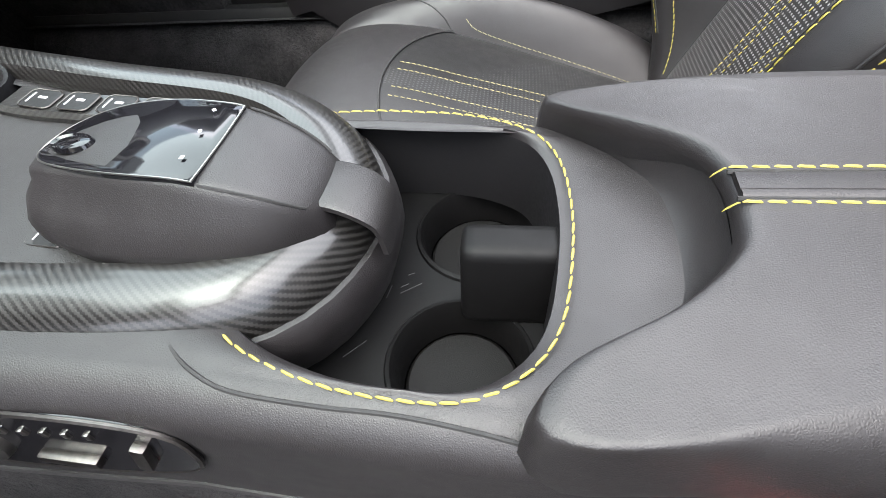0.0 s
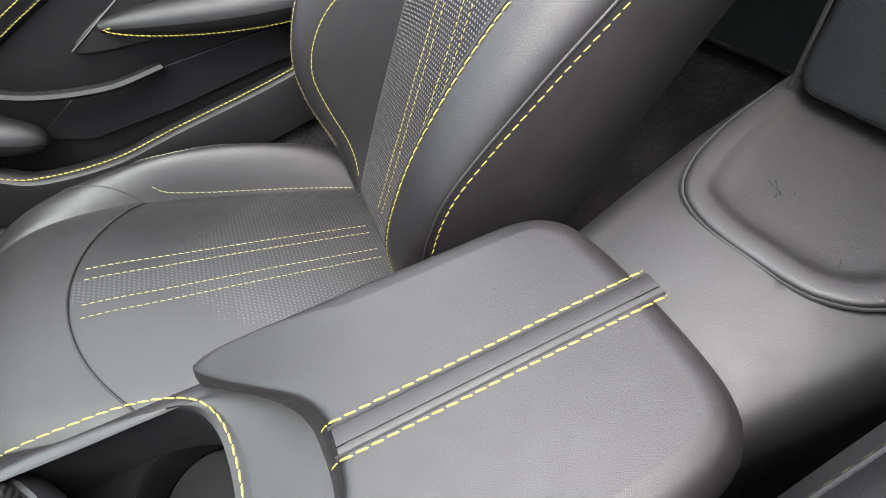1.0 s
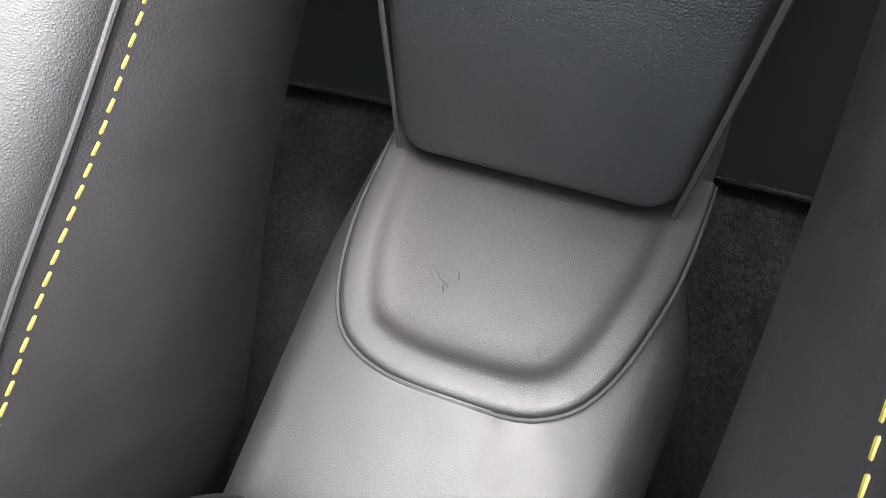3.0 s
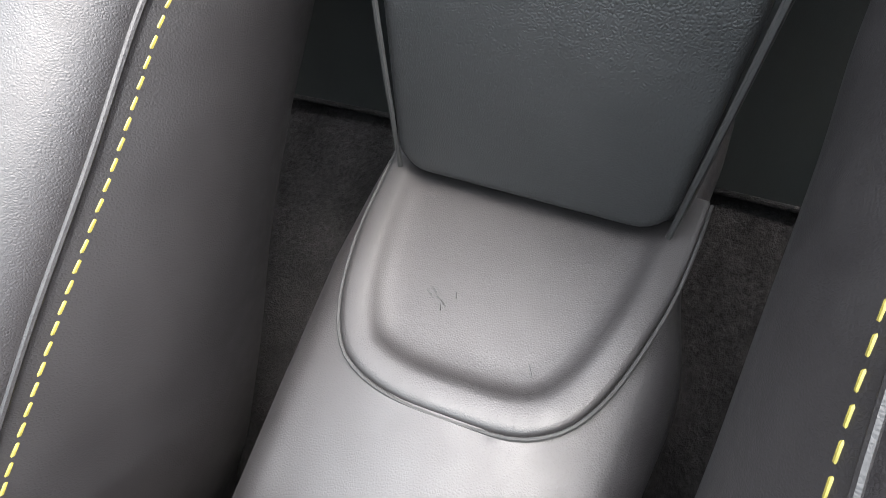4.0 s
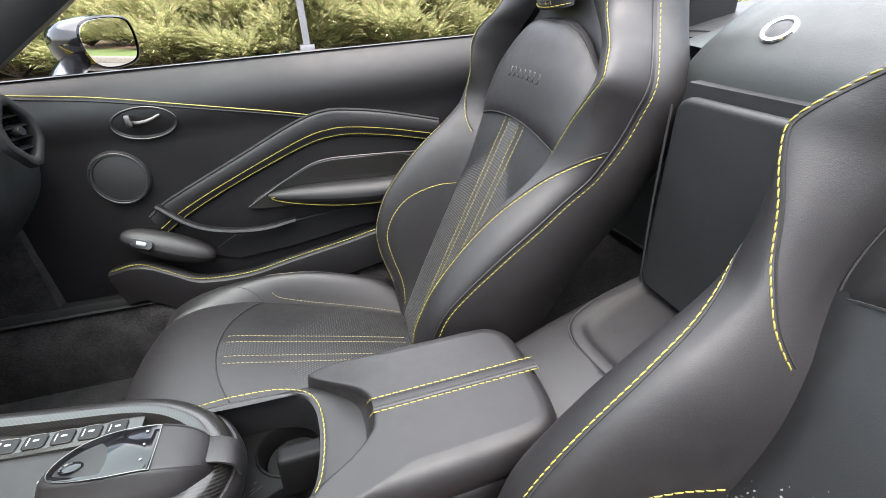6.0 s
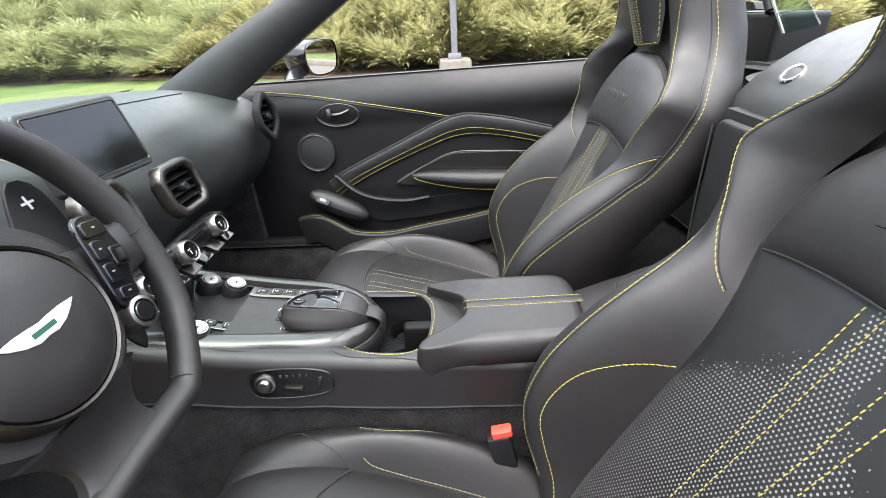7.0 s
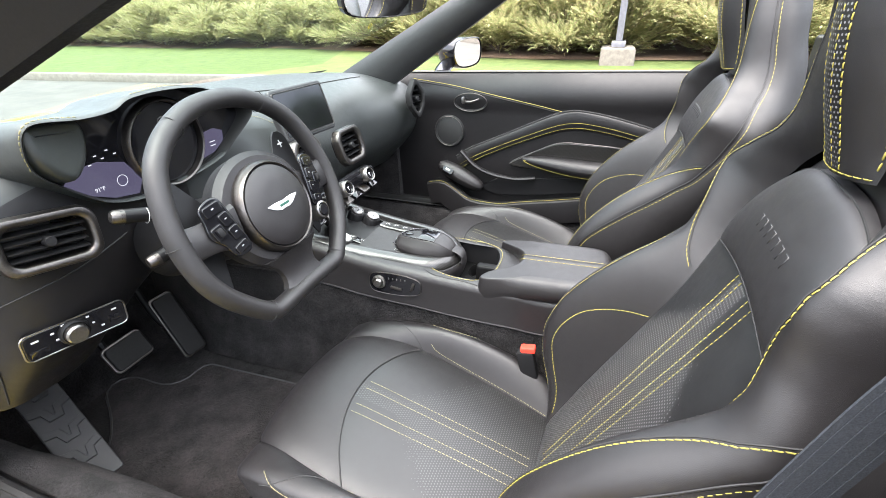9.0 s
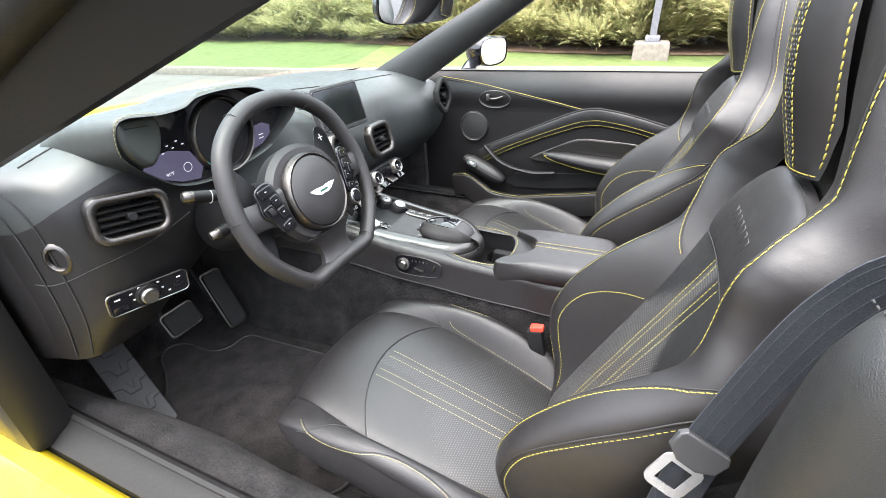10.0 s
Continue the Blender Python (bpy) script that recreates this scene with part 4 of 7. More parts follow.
    # creased leather where the driver slides in
    if worn:
        rng = random.Random(5)
        for k in range(16):
            t0, q0 = 0.762 + 0.0056 * k + rng.uniform(-0.002, 0.002), -0.60 - rng.uniform(0, 0.03)
            run = rng.uniform(0.07, 0.17)
            c = spl([(t0, q0, 0), (t0 + rng.uniform(-0.003, 0.004), q0 - run * 0.5, 0), (t0 + rng.uniform(0.0, 0.010), q0 - run, 0)], 14)
            taper = [max(0.15, math.sin(math.pi * i / (len(c) - 1))) for i in range(len(c))]
            part("crease", tube([BACK.at(t, q, -0.0003) for t, q, _ in c], 0.0008, 6, scale=taper), LEATHER, r)
    # cushion
    part("cushion_top", surf(lambda u, v: CUSH.at(u, v - 0.5), 60, 30), PERF_CUSHION, r, "perforated black leather seat cushion")
    for s in (-1, 1):
        part("cushion_bolster", surf(lambda u, v: CUSH.at(u, s * (0.5 + 0.5 * v)), 60, 18), LEATHER, r, "smooth black leather cushion bolster")
        part("cushion_side", surf(lambda u, v: CUSH.at(u, s * (1 + 0.5 * v)), 50, 6), LEATHER_SOFT, r, "black leather cushion side")
        pts, nn = CUSH.line([(0.580, s * 0.57), (0.605, s * 0.535), (0.68, s * 0.52), (0.80, s * 0.515), (0.99, s * 0.51)], 60)
        part("stitching", dashes(pts, nn), THREAD_PALE, r, "yellow contrast stitching")
        if worn and s < 0:
            side = [(0.37, -0.80), (0.42, -0.93), (0.48, -0.985), (0.53, -0.97), (0.58, -0.91), (0.63, -0.83), (0.70, -0.79), (0.78, -0.81), (0.86, -0.88)]
        else:
            side = [(0.560, s * 0.86), (0.585, s * 0.81), (0.63, s * 0.79), (0.70, s * 0.83), (0.78, s * 0.90), (0.86, s * 0.96)]
        pts, nn = CUSH.line(side, 80)
        part("stitching", dashes(pts, nn), THREAD_PALE, r, "yellow contrast stitching")
        part("seam", tube(beside(pts, nn, s * 0.0034), 0.0010, 5), SEAM, r)
        pts, nn = CUSH.line([(0.563, s * 0.50), (0.52, s * 0.62), (0.46, s * 0.78), (0.41, s * 0.92), (0.37, s * 1.0)], 40)
        part("seam", tube(pts - nn * 0.0002, 0.0012, 5), SEAM, r)
    arc = [(0.468 + 0.095 * (2 * v - 1) ** 2, v - 0.5) for v in np.linspace(0.0, 1.0, 40)]
    part("seam", tube([CUSH.at(t, q, 0.0016) for t, q in arc], 0.0016, 6), SEAM, r)
    part("front_panel", surf(lambda u, v: CUSH.at(u * (0.468 + 0.095 * (2 * v - 1) ** 2), v - 0.5, 0.0022), 34, 26), LEATHER, r, "smooth black leather cushion front")
    for s in (-0.0395, -0.0205, 0.0205, 0.0395):
        tt = np.linspace(0.49, 0.97, 80)
        pts = np.array([CUSH.inner(t, s * (1.05 - 0.25 * (t - 0.49)) + slip, 0.0) for t in tt])
        nn = np.array([CUSH.frame_at(t)[1] for t in tt])
        part("stitching", dashes(pts, nn, 0.006, 0.002, 0.0008), THREAD_PALE, r, "pale yellow contrast stitching")
    part("base", rbox((-0.10, 0, 0.295), (0.38, 0.34, 0.07), 0.02), PLASTIC, r, "black plastic seat base")
    for s in (-1, 1):
        part("rail", rbox((-0.08, s * 0.16, 0.24), (0.46, 0.045, 0.06), 0.008), SATIN, r, "dark metal seat rail")
    r.location.y = y
    return r


driver_seat = seat("driver_seat", -0.371, "black leather sports seat with yellow stitching, perforated centre", True, -0.013)
passenger_seat = seat("passenger_seat", 0.391, "black leather sports seat with yellow stitching beside the closed door", False, -0.003)



# ---- centre console ----
console = root("centre_console", (-0.1, 0, 0.21), "black leather centre console with carbon fibre surround", "console")


def cons_top(x):
    return float(np.interp(x, [-0.75, -0.62, -0.50, -0.40, -0.30, -0.15, -0.05, 0.1, 0.25, 0.45, 0.65], [0.66, 0.655, 0.63, 0.607, 0.594, 0.585, 0.583, 0.585, 0.597, 0.632, 0.65]))


def cons_half(x):
    return float(np.interp(x, [-0.75, -0.45, -0.25, -0.1, 0.1, 0.25, 0.45, 0.65], [0.150, 0.118, 0.106, 0.108, 0.108, 0.103, 0.118, 0.135]))


# outline of the cup well opening, seen from above
WELL = spl([(-0.205, -0.064), (-0.165, -0.079), (-0.125, -0.083), (-0.098, -0.080), (-0.078, -0.066), (-0.067, -0.045), (-0.062, -0.010), (-0.061, 0.022), (-0.065, 0.055), (-0.076, 0.078), (-0.095, 0.090), (-0.12, 0.097), (-0.15, 0.099), (-0.185, 0.097), (-0.225, 0.085), (-0.245, 0.04), (-0.24, -0.03)], 72, True)


def flank(u, v, s):
    x = -1.12 + 1.31 * u
    h, t = cons_half(x) - 0.009 * ease((x - 0.0) / 0.06), cons_top(x) - 0.014 * ease((x - 0.0) / 0.06)
    if v < 0.35:
        a = v / 0.35 * math.pi / 2
        r = 0.022
        return (x, s * (h - r + r * math.sin(a)), t - r + r * math.cos(a))
    w = (v - 0.35) / 0.65
    return (x, s * (h + 0.05 * w ** 1.5), t - 0.022 - (t - 0.24) * w)


for s in (-1, 1):
    part("side", surf(lambda u, v: flank(u, 0.49 * v, s), 60, 16), LEATHER, console, "black leather console flank")
    part("side_carpet", surf(lambda u, v: np.array(flank(u, 0.46 + 0.54 * v, s)) + np.array((0, -0.006 * s, 0)), 60, 12), CARPET, console, "black carpet on the lower console")
    part("flank_edge", tube([flank(u, 0.49, s) for u in np.linspace(0, 1, 61)], 0.0022, 6), LEATHER, console)
# top of the console round the well: a grid with the well cut out
g = Geo()
edge = [(x, y) for x, y in WELL]
c0 = np.array((-0.13, 0.012))
outer = []
for x, y in edge:
    d = np.array((x, y)) - c0
    d /= np.linalg.norm(d)
    k = 0.0
    p = c0
    best = None
    for i in range(400):
        p = c0 + d * (0.001 * i + 0.02)
        if p[0] > 0.06 or p[0] < -0.42 or abs(p[1]) > cons_half(p[0]) - 0.021:
            break
    outer.append(p)
rows = []
for w in np.linspace(0, 1, 9):
    rows.append([(*(np.array(e) * (1 - w) + o * w), 0.0) for e, o in zip(edge, outer)])
rows = [[(x, y, cons_top(x) - 0.004 * (1 - w) ** 6 + 0.0012 * math.sin(math.pi * w) ** 2) for x, y, _ in r] for r, w in zip(rows, np.linspace(0, 1, 9))]
loft(rows, g, False, False)
part("top_cover", g, LEATHER, console, "smooth black leather round the cup holders")
g = Geo()
loft([[(x, y, cons_top(x) - 0.004) for x, y in edge], [(x * 0.99 + 0.01 * c0[0], y * 0.99 + 0.01 * c0[1], cons_top(x) - 0.008) for x, y in edge], [(x * 0.97 + 0.03 * c0[0], y * 0.97 + 0.03 * c0[1], 0.521) for x, y in edge]], g, False, False)
part("well_wall", g, PLASTIC, console, "black plastic cup well lining")
# floor of the well, with two round cup holes
CUPS = [(-0.111, -0.040, 0.0385), (-0.107, 0.060, 0.0410)]
def inside(x, y, poly):
    hit_ = False
    for (xa, ya), (xb, yb) in zip(poly, np.roll(poly, -1, axis=0)):
        if (ya > y) != (yb > y) and x < (xb - xa) * (y - ya) / (yb - ya) + xa:
            hit_ = not hit_
    return hit_


g = Geo()
cell = 0.0025
for i in range(80):
    for j in range(78):
        x, y = -0.244 + cell * (i + 0.5), -0.084 + cell * (j + 0.5)
        if inside(x, y, WELL) and all((x - cx) ** 2 + (y - cy) ** 2 > (r + 0.0012) ** 2 for cx, cy, r in CUPS):
            g.add([(x + a * cell / 2, y + c * cell / 2, 0.520) for a, c in ((-1, -1), (1, -1), (1, 1), (-1, 1))], [(0, 1, 2, 3)])
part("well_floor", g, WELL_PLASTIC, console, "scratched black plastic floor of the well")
rnd = random.Random(8)
for i in range(14):
    x, y, a, ln = rnd.uniform(-0.19, -0.145), rnd.uniform(-0.05, 0.07), rnd.uniform(0, 3.1), rnd.uniform(0.002, 0.008)
    part("scratch", tube([(x - ln * math.cos(a), y - ln * math.sin(a), 0.5201), (x + ln * math.cos(a), y + ln * math.sin(a), 0.5201)], 0.00025, 4), GREY_PLASTIC, console)
CUPMAT = speckled("ribbed_rubber", (0.003, 0.003, 0.003), (0.006, 0.006, 0.006), 0.6, 2600.0, 0.0006, spec=0.2)
for cx, cy, r in CUPS:
    prof = [(r + 0.0045, 0.5202), (r + 0.0035, 0.5218), (r + 0.0012, 0.5224), (r, 0.520), (r - 0.002, 0.501), (r - 0.003, 0.492)]
    rings = [[(cx + q * math.cos(2 * math.pi * i / 40), cy + q * math.sin(2 * math.pi * i / 40), z) for i in range(40)] for q, z in prof]
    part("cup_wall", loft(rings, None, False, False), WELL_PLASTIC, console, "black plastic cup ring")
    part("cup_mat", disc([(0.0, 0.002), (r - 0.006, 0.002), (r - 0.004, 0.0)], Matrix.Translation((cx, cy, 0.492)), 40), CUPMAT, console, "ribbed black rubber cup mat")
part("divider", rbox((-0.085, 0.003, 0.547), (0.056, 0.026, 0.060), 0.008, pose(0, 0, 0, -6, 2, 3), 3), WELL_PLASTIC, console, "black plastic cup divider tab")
# stitching round the well
st = [(x, y) for x, y in WELL]
off = []
for i, (x, y) in enumerate(st):
    d = np.array(st[(i + 1) % 72]) - np.array(st[i - 1])
    n = np.array((d[1], -d[0])) / (np.linalg.norm(d) + 1e-9)
    if n @ (np.array((x, y)) - c0) < 0:
        n = -n
    off.append((x + n[0] * 0.006, y + n[1] * 0.006, cons_top(x) + 0.0006))
part("stitching", dashes(off[0:52], (0, 0, 1)), THREAD, console, "yellow contrast stitching")

part("seam", tube([(x, y, min(cons_top(x) - 0.022 + math.sqrt(max(0.0, 0.022 ** 2 - max(0.0, -y - cons_half(x) + 0.022) ** 2)), cons_top(x) + 0.0008)) for x, y in spl([(-0.235, -0.070), (-0.226, -0.079), (-0.213, -0.087), (-0.195, -0.0925), (-0.16, -0.094), (-0.128, -0.094), (-0.10, -0.096), (-0.075, -0.099), (-0.045, -0.104), (-0.01, -0.106)], 40)], 0.0011, 6), SEAM, console)
# carbon fibre surround: a U that runs round the selector panel
U = spl([(-0.62, -0.088, 0.650), (-0.50, -0.080, 0.628), (-0.40, -0.069, 0.611), (-0.313, -0.059, 0.602), (-0.258, -0.053, 0.599), (-0.222, -0.045, 0.598), (-0.200, -0.030, 0.597), (-0.187, -0.007, 0.597), (-0.183, 0.017, 0.597), (-0.189, 0.042, 0.598), (-0.213, 0.074, 0.600), (-0.268, 0.102, 0.604), (-0.38, 0.114, 0.612), (-0.50, 0.117, 0.630), (-0.62, 0.120, 0.652)], 90)
sec = [(-0.0265, -0.026), (-0.0262, -0.019), (-0.0245, -0.013), (-0.020, -0.005), (-0.014, 0.001), (-0.006, 0.0045), (0.004, 0.0058), (0.010, 0.004), (0.013, -0.002), (0.014, -0.008), (0.014, -0.028)]
part("surround", sweep(Geo(), U, [(-a, b) for a, b in sec], up=(0, 0, 1)), CARBON, console, "glossy carbon fibre twill surround")
part("surround_skirt", sweep(Geo(), [p + np.array((0, 0, -0.024)) for p in U], [(0.026, -0.040), (0.034, -0.016), (0.033, -0.004), (0.029, 0.003), (0.024, 0.004), (-0.012, 0.0), (-0.012, -0.040)], up=(0, 0, 1)), LEATHER, console, "black leather skirt below the surround")
# selector panel inside the U
def panel(u, v):
    x = -0.62 + 0.44 * u
    a = float(np.interp(x, U[:45, 0], U[:45, 1])) if x < -0.18 else -0.03
    bb = float(np.interp(x, U[:44:-1, 0], U[:44:-1, 1])) if x < -0.18 else 0.04
    y = a + (bb - a) * v
    z = float(np.interp(x, [-0.62, -0.5, -0.4, -0.3, -0.18], [0.645, 0.622, 0.601, 0.592, 0.590]))
    return (x, y, z - 0.004 * math.sin(math.pi * v) ** 0.5)


part("selector_panel", surf(panel, 30, 16), PLASTIC, console, "satin black plastic selector panel")


def pz(x):
    return float(np.interp(x, [-0.62, -0.5, -0.4, -0.3, -0.18], [0.645, 0.622, 0.601, 0.592, 0.590]))


def slope(x):
    return (-(pz(x + 0.02) - pz(x - 0.02)) / 0.04, 0, 1)


# a raised bar of five keys beside the passenger, a flush row beside the driver
part("key_bar", sweep(Geo(), [(x, 0.078 + 0.010 * (x + 0.38), pz(x) + 0.004) for x in np.linspace(-0.42, -0.262, 12)], [(-0.014, -0.008), (-0.014, 0.005), (-0.011, 0.008), (0.011, 0.008), (0.014, 0.005), (0.014, -0.008)], up=(0, 0, 1)), CARBON, console, "raised carbon fibre key bar")
part("key_strip", sweep(Geo(), [(x, -0.026, pz(x) - 0.002) for x in np.linspace(-0.475, -0.300, 12)], [(-0.011, -0.006), (-0.011, 0.003), (-0.0095, 0.0042), (0.0095, 0.0042), (0.011, 0.003), (0.011, -0.006)], up=(0, 0, 1)), GLOSS, console, "gloss black strip of keys")
for y0, x0, w, h, up in ((0.078, -0.398, 0.021, 0.019, 0.0115), (-0.026, -0.455, 0.021, 0.013, 0.0020)):
    for i in range(5):
        x = x0 + (0.027 if y0 > 0 else 0.033) * i
        m = basis((x, y0 + (0.010 * (x + 0.38) if y0 > 0 else 0), pz(x) + up), slope(x), (1, 0, 0))
        key = part("key", slab(rounded(w, h, 0.004), m, 0.0022, 0.0008), PLASTIC, console, "small black key")
        part("key_rim", tube([m @ Vector((a, c, 0.0020)) for a, c in rounded(w + 0.0005, h + 0.0005, 0.0042, 4)], 0.0005, 5, True), SATIN_DARK, key)
        part("key_mark", rbox((0, 0, 0), (0.0055, 0.0022, 0.0005), 0.0, m @ Matrix.Translation((0.001, 0.001, 0.0024))), WHITE_MARK, key)
        part("key_mark", rbox((0, 0, 0), (0.0009, h * 0.55, 0.0005), 0.0, m @ Matrix.Translation((-0.0065, 0, 0.0024))), WHITE_MARK, key)
# round chrome buttons towards the dashboard
for x, y, z in ((-0.498, 0.082, 0.648), (-0.452, 0.086, 0.636), (-0.520, 0.0, 0.675), (-0.490, -0.040, 0.655), (-0.455, -0.064, 0.640), (-0.532, 0.045, 0.675)):
    m = basis((x, y, z - 0.010), (0.45, 0, 1))
    btn = part("round_button", disc([(0, 0.006), (0.0125, 0.006), (0.0135, 0.0045), (0.0135, -0.012)], m, 24), SILVER, console, "round silver push button")
    part("button_ring", disc([(0.0138, 0.0), (0.0142, 0.0055), (0.0172, 0.006), (0.0182, 0.003), (0.0185, -0.02)], m, 24), SATIN, btn, "satin ring")
    part("button_mark", rbox((0, 0, 0), (0.007, 0.0035, 0.0006), 0.0, m @ Matrix.Translation((0, 0, 0.0063))), PLASTIC, btn)
    part("button_seat", disc([(0.0, -0.03), (0.026, -0.03), (0.0245, -0.006), (0.021, 0.001), (0.018, 0.0005)], m, 24), PLASTIC, btn)
# small square readout and dial ahead of the controller
m = basis((-0.376, 0.022, pz(-0.376) + 0.001), slope(-0.376), (1, 0, 0))
part("switch_block", slab(rounded(0.026, 0.064, 0.004), m, 0.004, 0.001), GLOSS, console, "gloss black switch block")
for i in range(3):
    part("switch_mark", rbox((0, 0, 0), (0.010, 0.004, 0.0006), 0.0, m @ Matrix.Translation((0.001, 0.020 - 0.018 * i, 0.0042))), WHITE_MARK, console)
m = basis((-0.322, 0.016, 0.598), (-0.15, 0, 1))
dial = part("dial", disc([(0.0, 0.010), (0.022, 0.010), (0.024, 0.008), (0.0245, -0.008)], m, 36), GLOSS, console, "rotary dial")
part("dial_ring", disc([(0.0248, -0.008), (0.0256, 0.006), (0.030, 0.008), (0.0325, 0.004), (0.033, -0.010)], m, 40), CHROME, dial, "knurled chrome ring")

# touch controller: a padded hand rest with a glass pad
controller = root("touch_controller", (-0.22, 0.0, 0.585), "black leather hand rest with glossy touch pad on the console", "controller")


REST = lerp_rows([
    # place along, near foot, near shoulder, far shoulder, far foot, height of the top, height of the foot
    (-0.301, -0.010, -0.006, 0.012, 0.015, 0.622, 0.612),
    (-0.294, -0.030, -0.013, 0.018, 0.034, 0.6285, 0.609),
    (-0.275, -0.042, -0.021, 0.027, 0.045, 0.6345, 0.606),
    (-0.25, -0.048, -0.027, 0.033, 0.051, 0.638, 0.604),
    (-0.22, -0.048, -0.031, 0.033, 0.050, 0.639, 0.603),
    (-0.199, -0.044, -0.032, 0.030, 0.048, 0.637, 0.602),
    (-0.180, -0.037, -0.029, 0.028, 0.042, 0.6285, 0.600),
    (-0.166, -0.026, -0.023, 0.025, 0.032, 0.6170, 0.594),
    (-0.160, -0.020, -0.017, 0.020, 0.026, 0.6090, 0.594),
    (-0.157, -0.014, -0.012, 0.015, 0.020, 0.6010, 0.594)], 0)


def set_forward(geo):
    """Moves the hand rest's parts to their place on the console, its pad drawn out forwards."""
    geo.v = [(-0.2185 + (x + 0.2005) * (1.14 if x < -0.2005 else 1.08), y + 0.004, z) for x, y, z in geo.v]
    return geo


def rest_ring(x):
    _, a, b, c, d, zt, zf = REST(x)
    r = min(0.0055, (zt - zf) * 0.4, (c - b) * 0.3)
    out = [(a + 0.006, 0.590), (a + 0.001, zf - 0.002), (a + (b - a) * 0.08, zf + (zt - zf) * 0.14), (a + (b - a) * 0.48, zf + (zt - zf) * 0.52)]
    out += [(b - 0.1 * r, zt - r), (b + 0.2 * r, zt - 0.45 * r), (b + 0.55 * r, zt - 0.12 * r), (b + 1.2 * r, zt)]
    out += [(b + (c - b) * 0.35, zt + 0.0006), (b + (c - b) * 0.65, zt + 0.0006)]
    out += [(c - 1.2 * r, zt), (c - 0.55 * r, zt - 0.12 * r), (c - 0.2 * r, zt - 0.45 * r), (c + 0.1 * r, zt - r)]
    out += [(d + (c - d) * 0.48, zf + (zt - zf) * 0.52), (d + (c - d) * 0.08, zf + (zt - zf) * 0.14), (d - 0.001, zf - 0.002), (d - 0.006, 0.590)]
    return [(x, y, z) for y, z in out]


part("hand_rest", set_forward(loft([rest_ring(x) for x in np.concatenate([np.linspace(-0.301, -0.275, 7), np.linspace(-0.265, -0.185, 11), np.linspace(-0.18, -0.157, 8)])])), LEATHER, controller, "padded black leather hand rest", 60)
pad_out = np.concatenate([spl([(-0.2005, 0.026), (-0.235, 0.0295), (-0.262, 0.0265), (-0.282, 0.017), (-0.292, 0.003), (-0.283, -0.0115), (-0.262, -0.0215), (-0.235, -0.0275), (-0.2005, -0.030)], 44), spl([(-0.2002, -0.018), (-0.2, 0.0), (-0.2002, 0.016)], 6)])


def pad_z(x):
    return float(REST(x)[5]) + 0.0012


part("touch_pad", set_forward(loft([[(x, y, pad_z(x) - 0.006) for x, y in pad_out], [(x, y, pad_z(x)) for x, y in pad_out], [(x * 0.98 - 0.005, y * 0.96, pad_z(x) + 0.0008) for x, y in pad_out]])), GLOSS, controller, "gloss black touch pad")
part("pad_frame", set_forward(tube([(x, y, pad_z(x) + 0.0002) for x, y in pad_out], 0.0005, 6, True)), SATIN, controller, "thin satin metal frame")
for i, y in enumerate((-0.017, 0.002, 0.019)):
    part("pad_mark", set_forward(rbox((-0.209 - 0.001 * i, y, pad_z(-0.212) + 0.0012), (0.0016, 0.0022, 0.0002), 0.0, pose(0, 0, 0, 0, 0, 20 * i))), WHITE_MARK, controller)
part("pad_dial", set_forward(disc([(0.0, 0.0022), (0.0045, 0.0022), (0.0062, 0.0016), (0.0072, 0.0024), (0.0080, 0.0)], Matrix.Translation((-0.268, -0.004, pad_z(-0.268))) @ Matrix.Diagonal((1.3, 0.85, 1, 1)), 28)), GLOSS, controller, "small oval mark on the pad")
for k in (0, 1):
    part("seam", set_forward(tube([(x, REST(x)[2 + k] + (0.0022 if k == 0 else -0.0022), REST(x)[5] - 0.0004) for x in np.linspace(-0.199, -0.164, 14)], 0.0007, 5)), SEAM, controller)
# leather strap over the rear of the surround
strap = spl([(-0.190, 0.008, 0.6045), (-0.182, 0.008, 0.6085), (-0.170, 0.007, 0.6080), (-0.158, 0.006, 0.603), (-0.1505, 0.006, 0.594), (-0.1485, 0.006, 0.578)], 20)
part("strap", sweep(Geo(), strap, [(-0.017, -0.0015), (-0.017, 0.0012), (-0.015, 0.0024), (0.015, 0.0024), (0.017, 0.0012), (0.017, -0.0015)], up=(0.2, 0, 1)), LEATHER_SOFT, controller, "black leather strap")

# seat switch panel on the console's flank
seat_switch = root("seat_switch_panel", (-0.285, -0.116, 0.54), "oval black seat adjustment panel with silver knob on the console", "switch panel")
m = basis((-0.293, -0.1090, 0.549), (0.04, -1, 0.10), (1, 0.04, 0))
ov = spl([(-0.070, 0.0), (-0.060, 0.024), (-0.02, 0.029), (0.03, 0.027), (0.064, 0.018), (0.070, 0.0), (0.064, -0.018), (0.03, -0.027), (-0.02, -0.029), (-0.060, -0.024)], 48, True)
part("plate", slab(ov, m, 0.004, 0.001), GLOSS, seat_switch, "gloss black plate")
part("rim", tube([m @ Vector((x, y, 0.003)) for x, y in ov], 0.0014, 6, True), SATIN_DARK, seat_switch, "dark metal rim")
part("knob", disc([(0, 0.016), (0.009, 0.016), (0.011, 0.013), (0.012, 0.004)], m @ Matrix.Translation((-0.043, 0.002, 0)), 24), SATIN, seat_switch, "round satin knob")
part("knob_ring", disc([(0.013, 0.004), (0.0135, 0.009), (0.0175, 0.008), (0.0185, 0.003)], m @ Matrix.Translation((-0.043, 0.002, 0)), 28), SATIN, seat_switch)
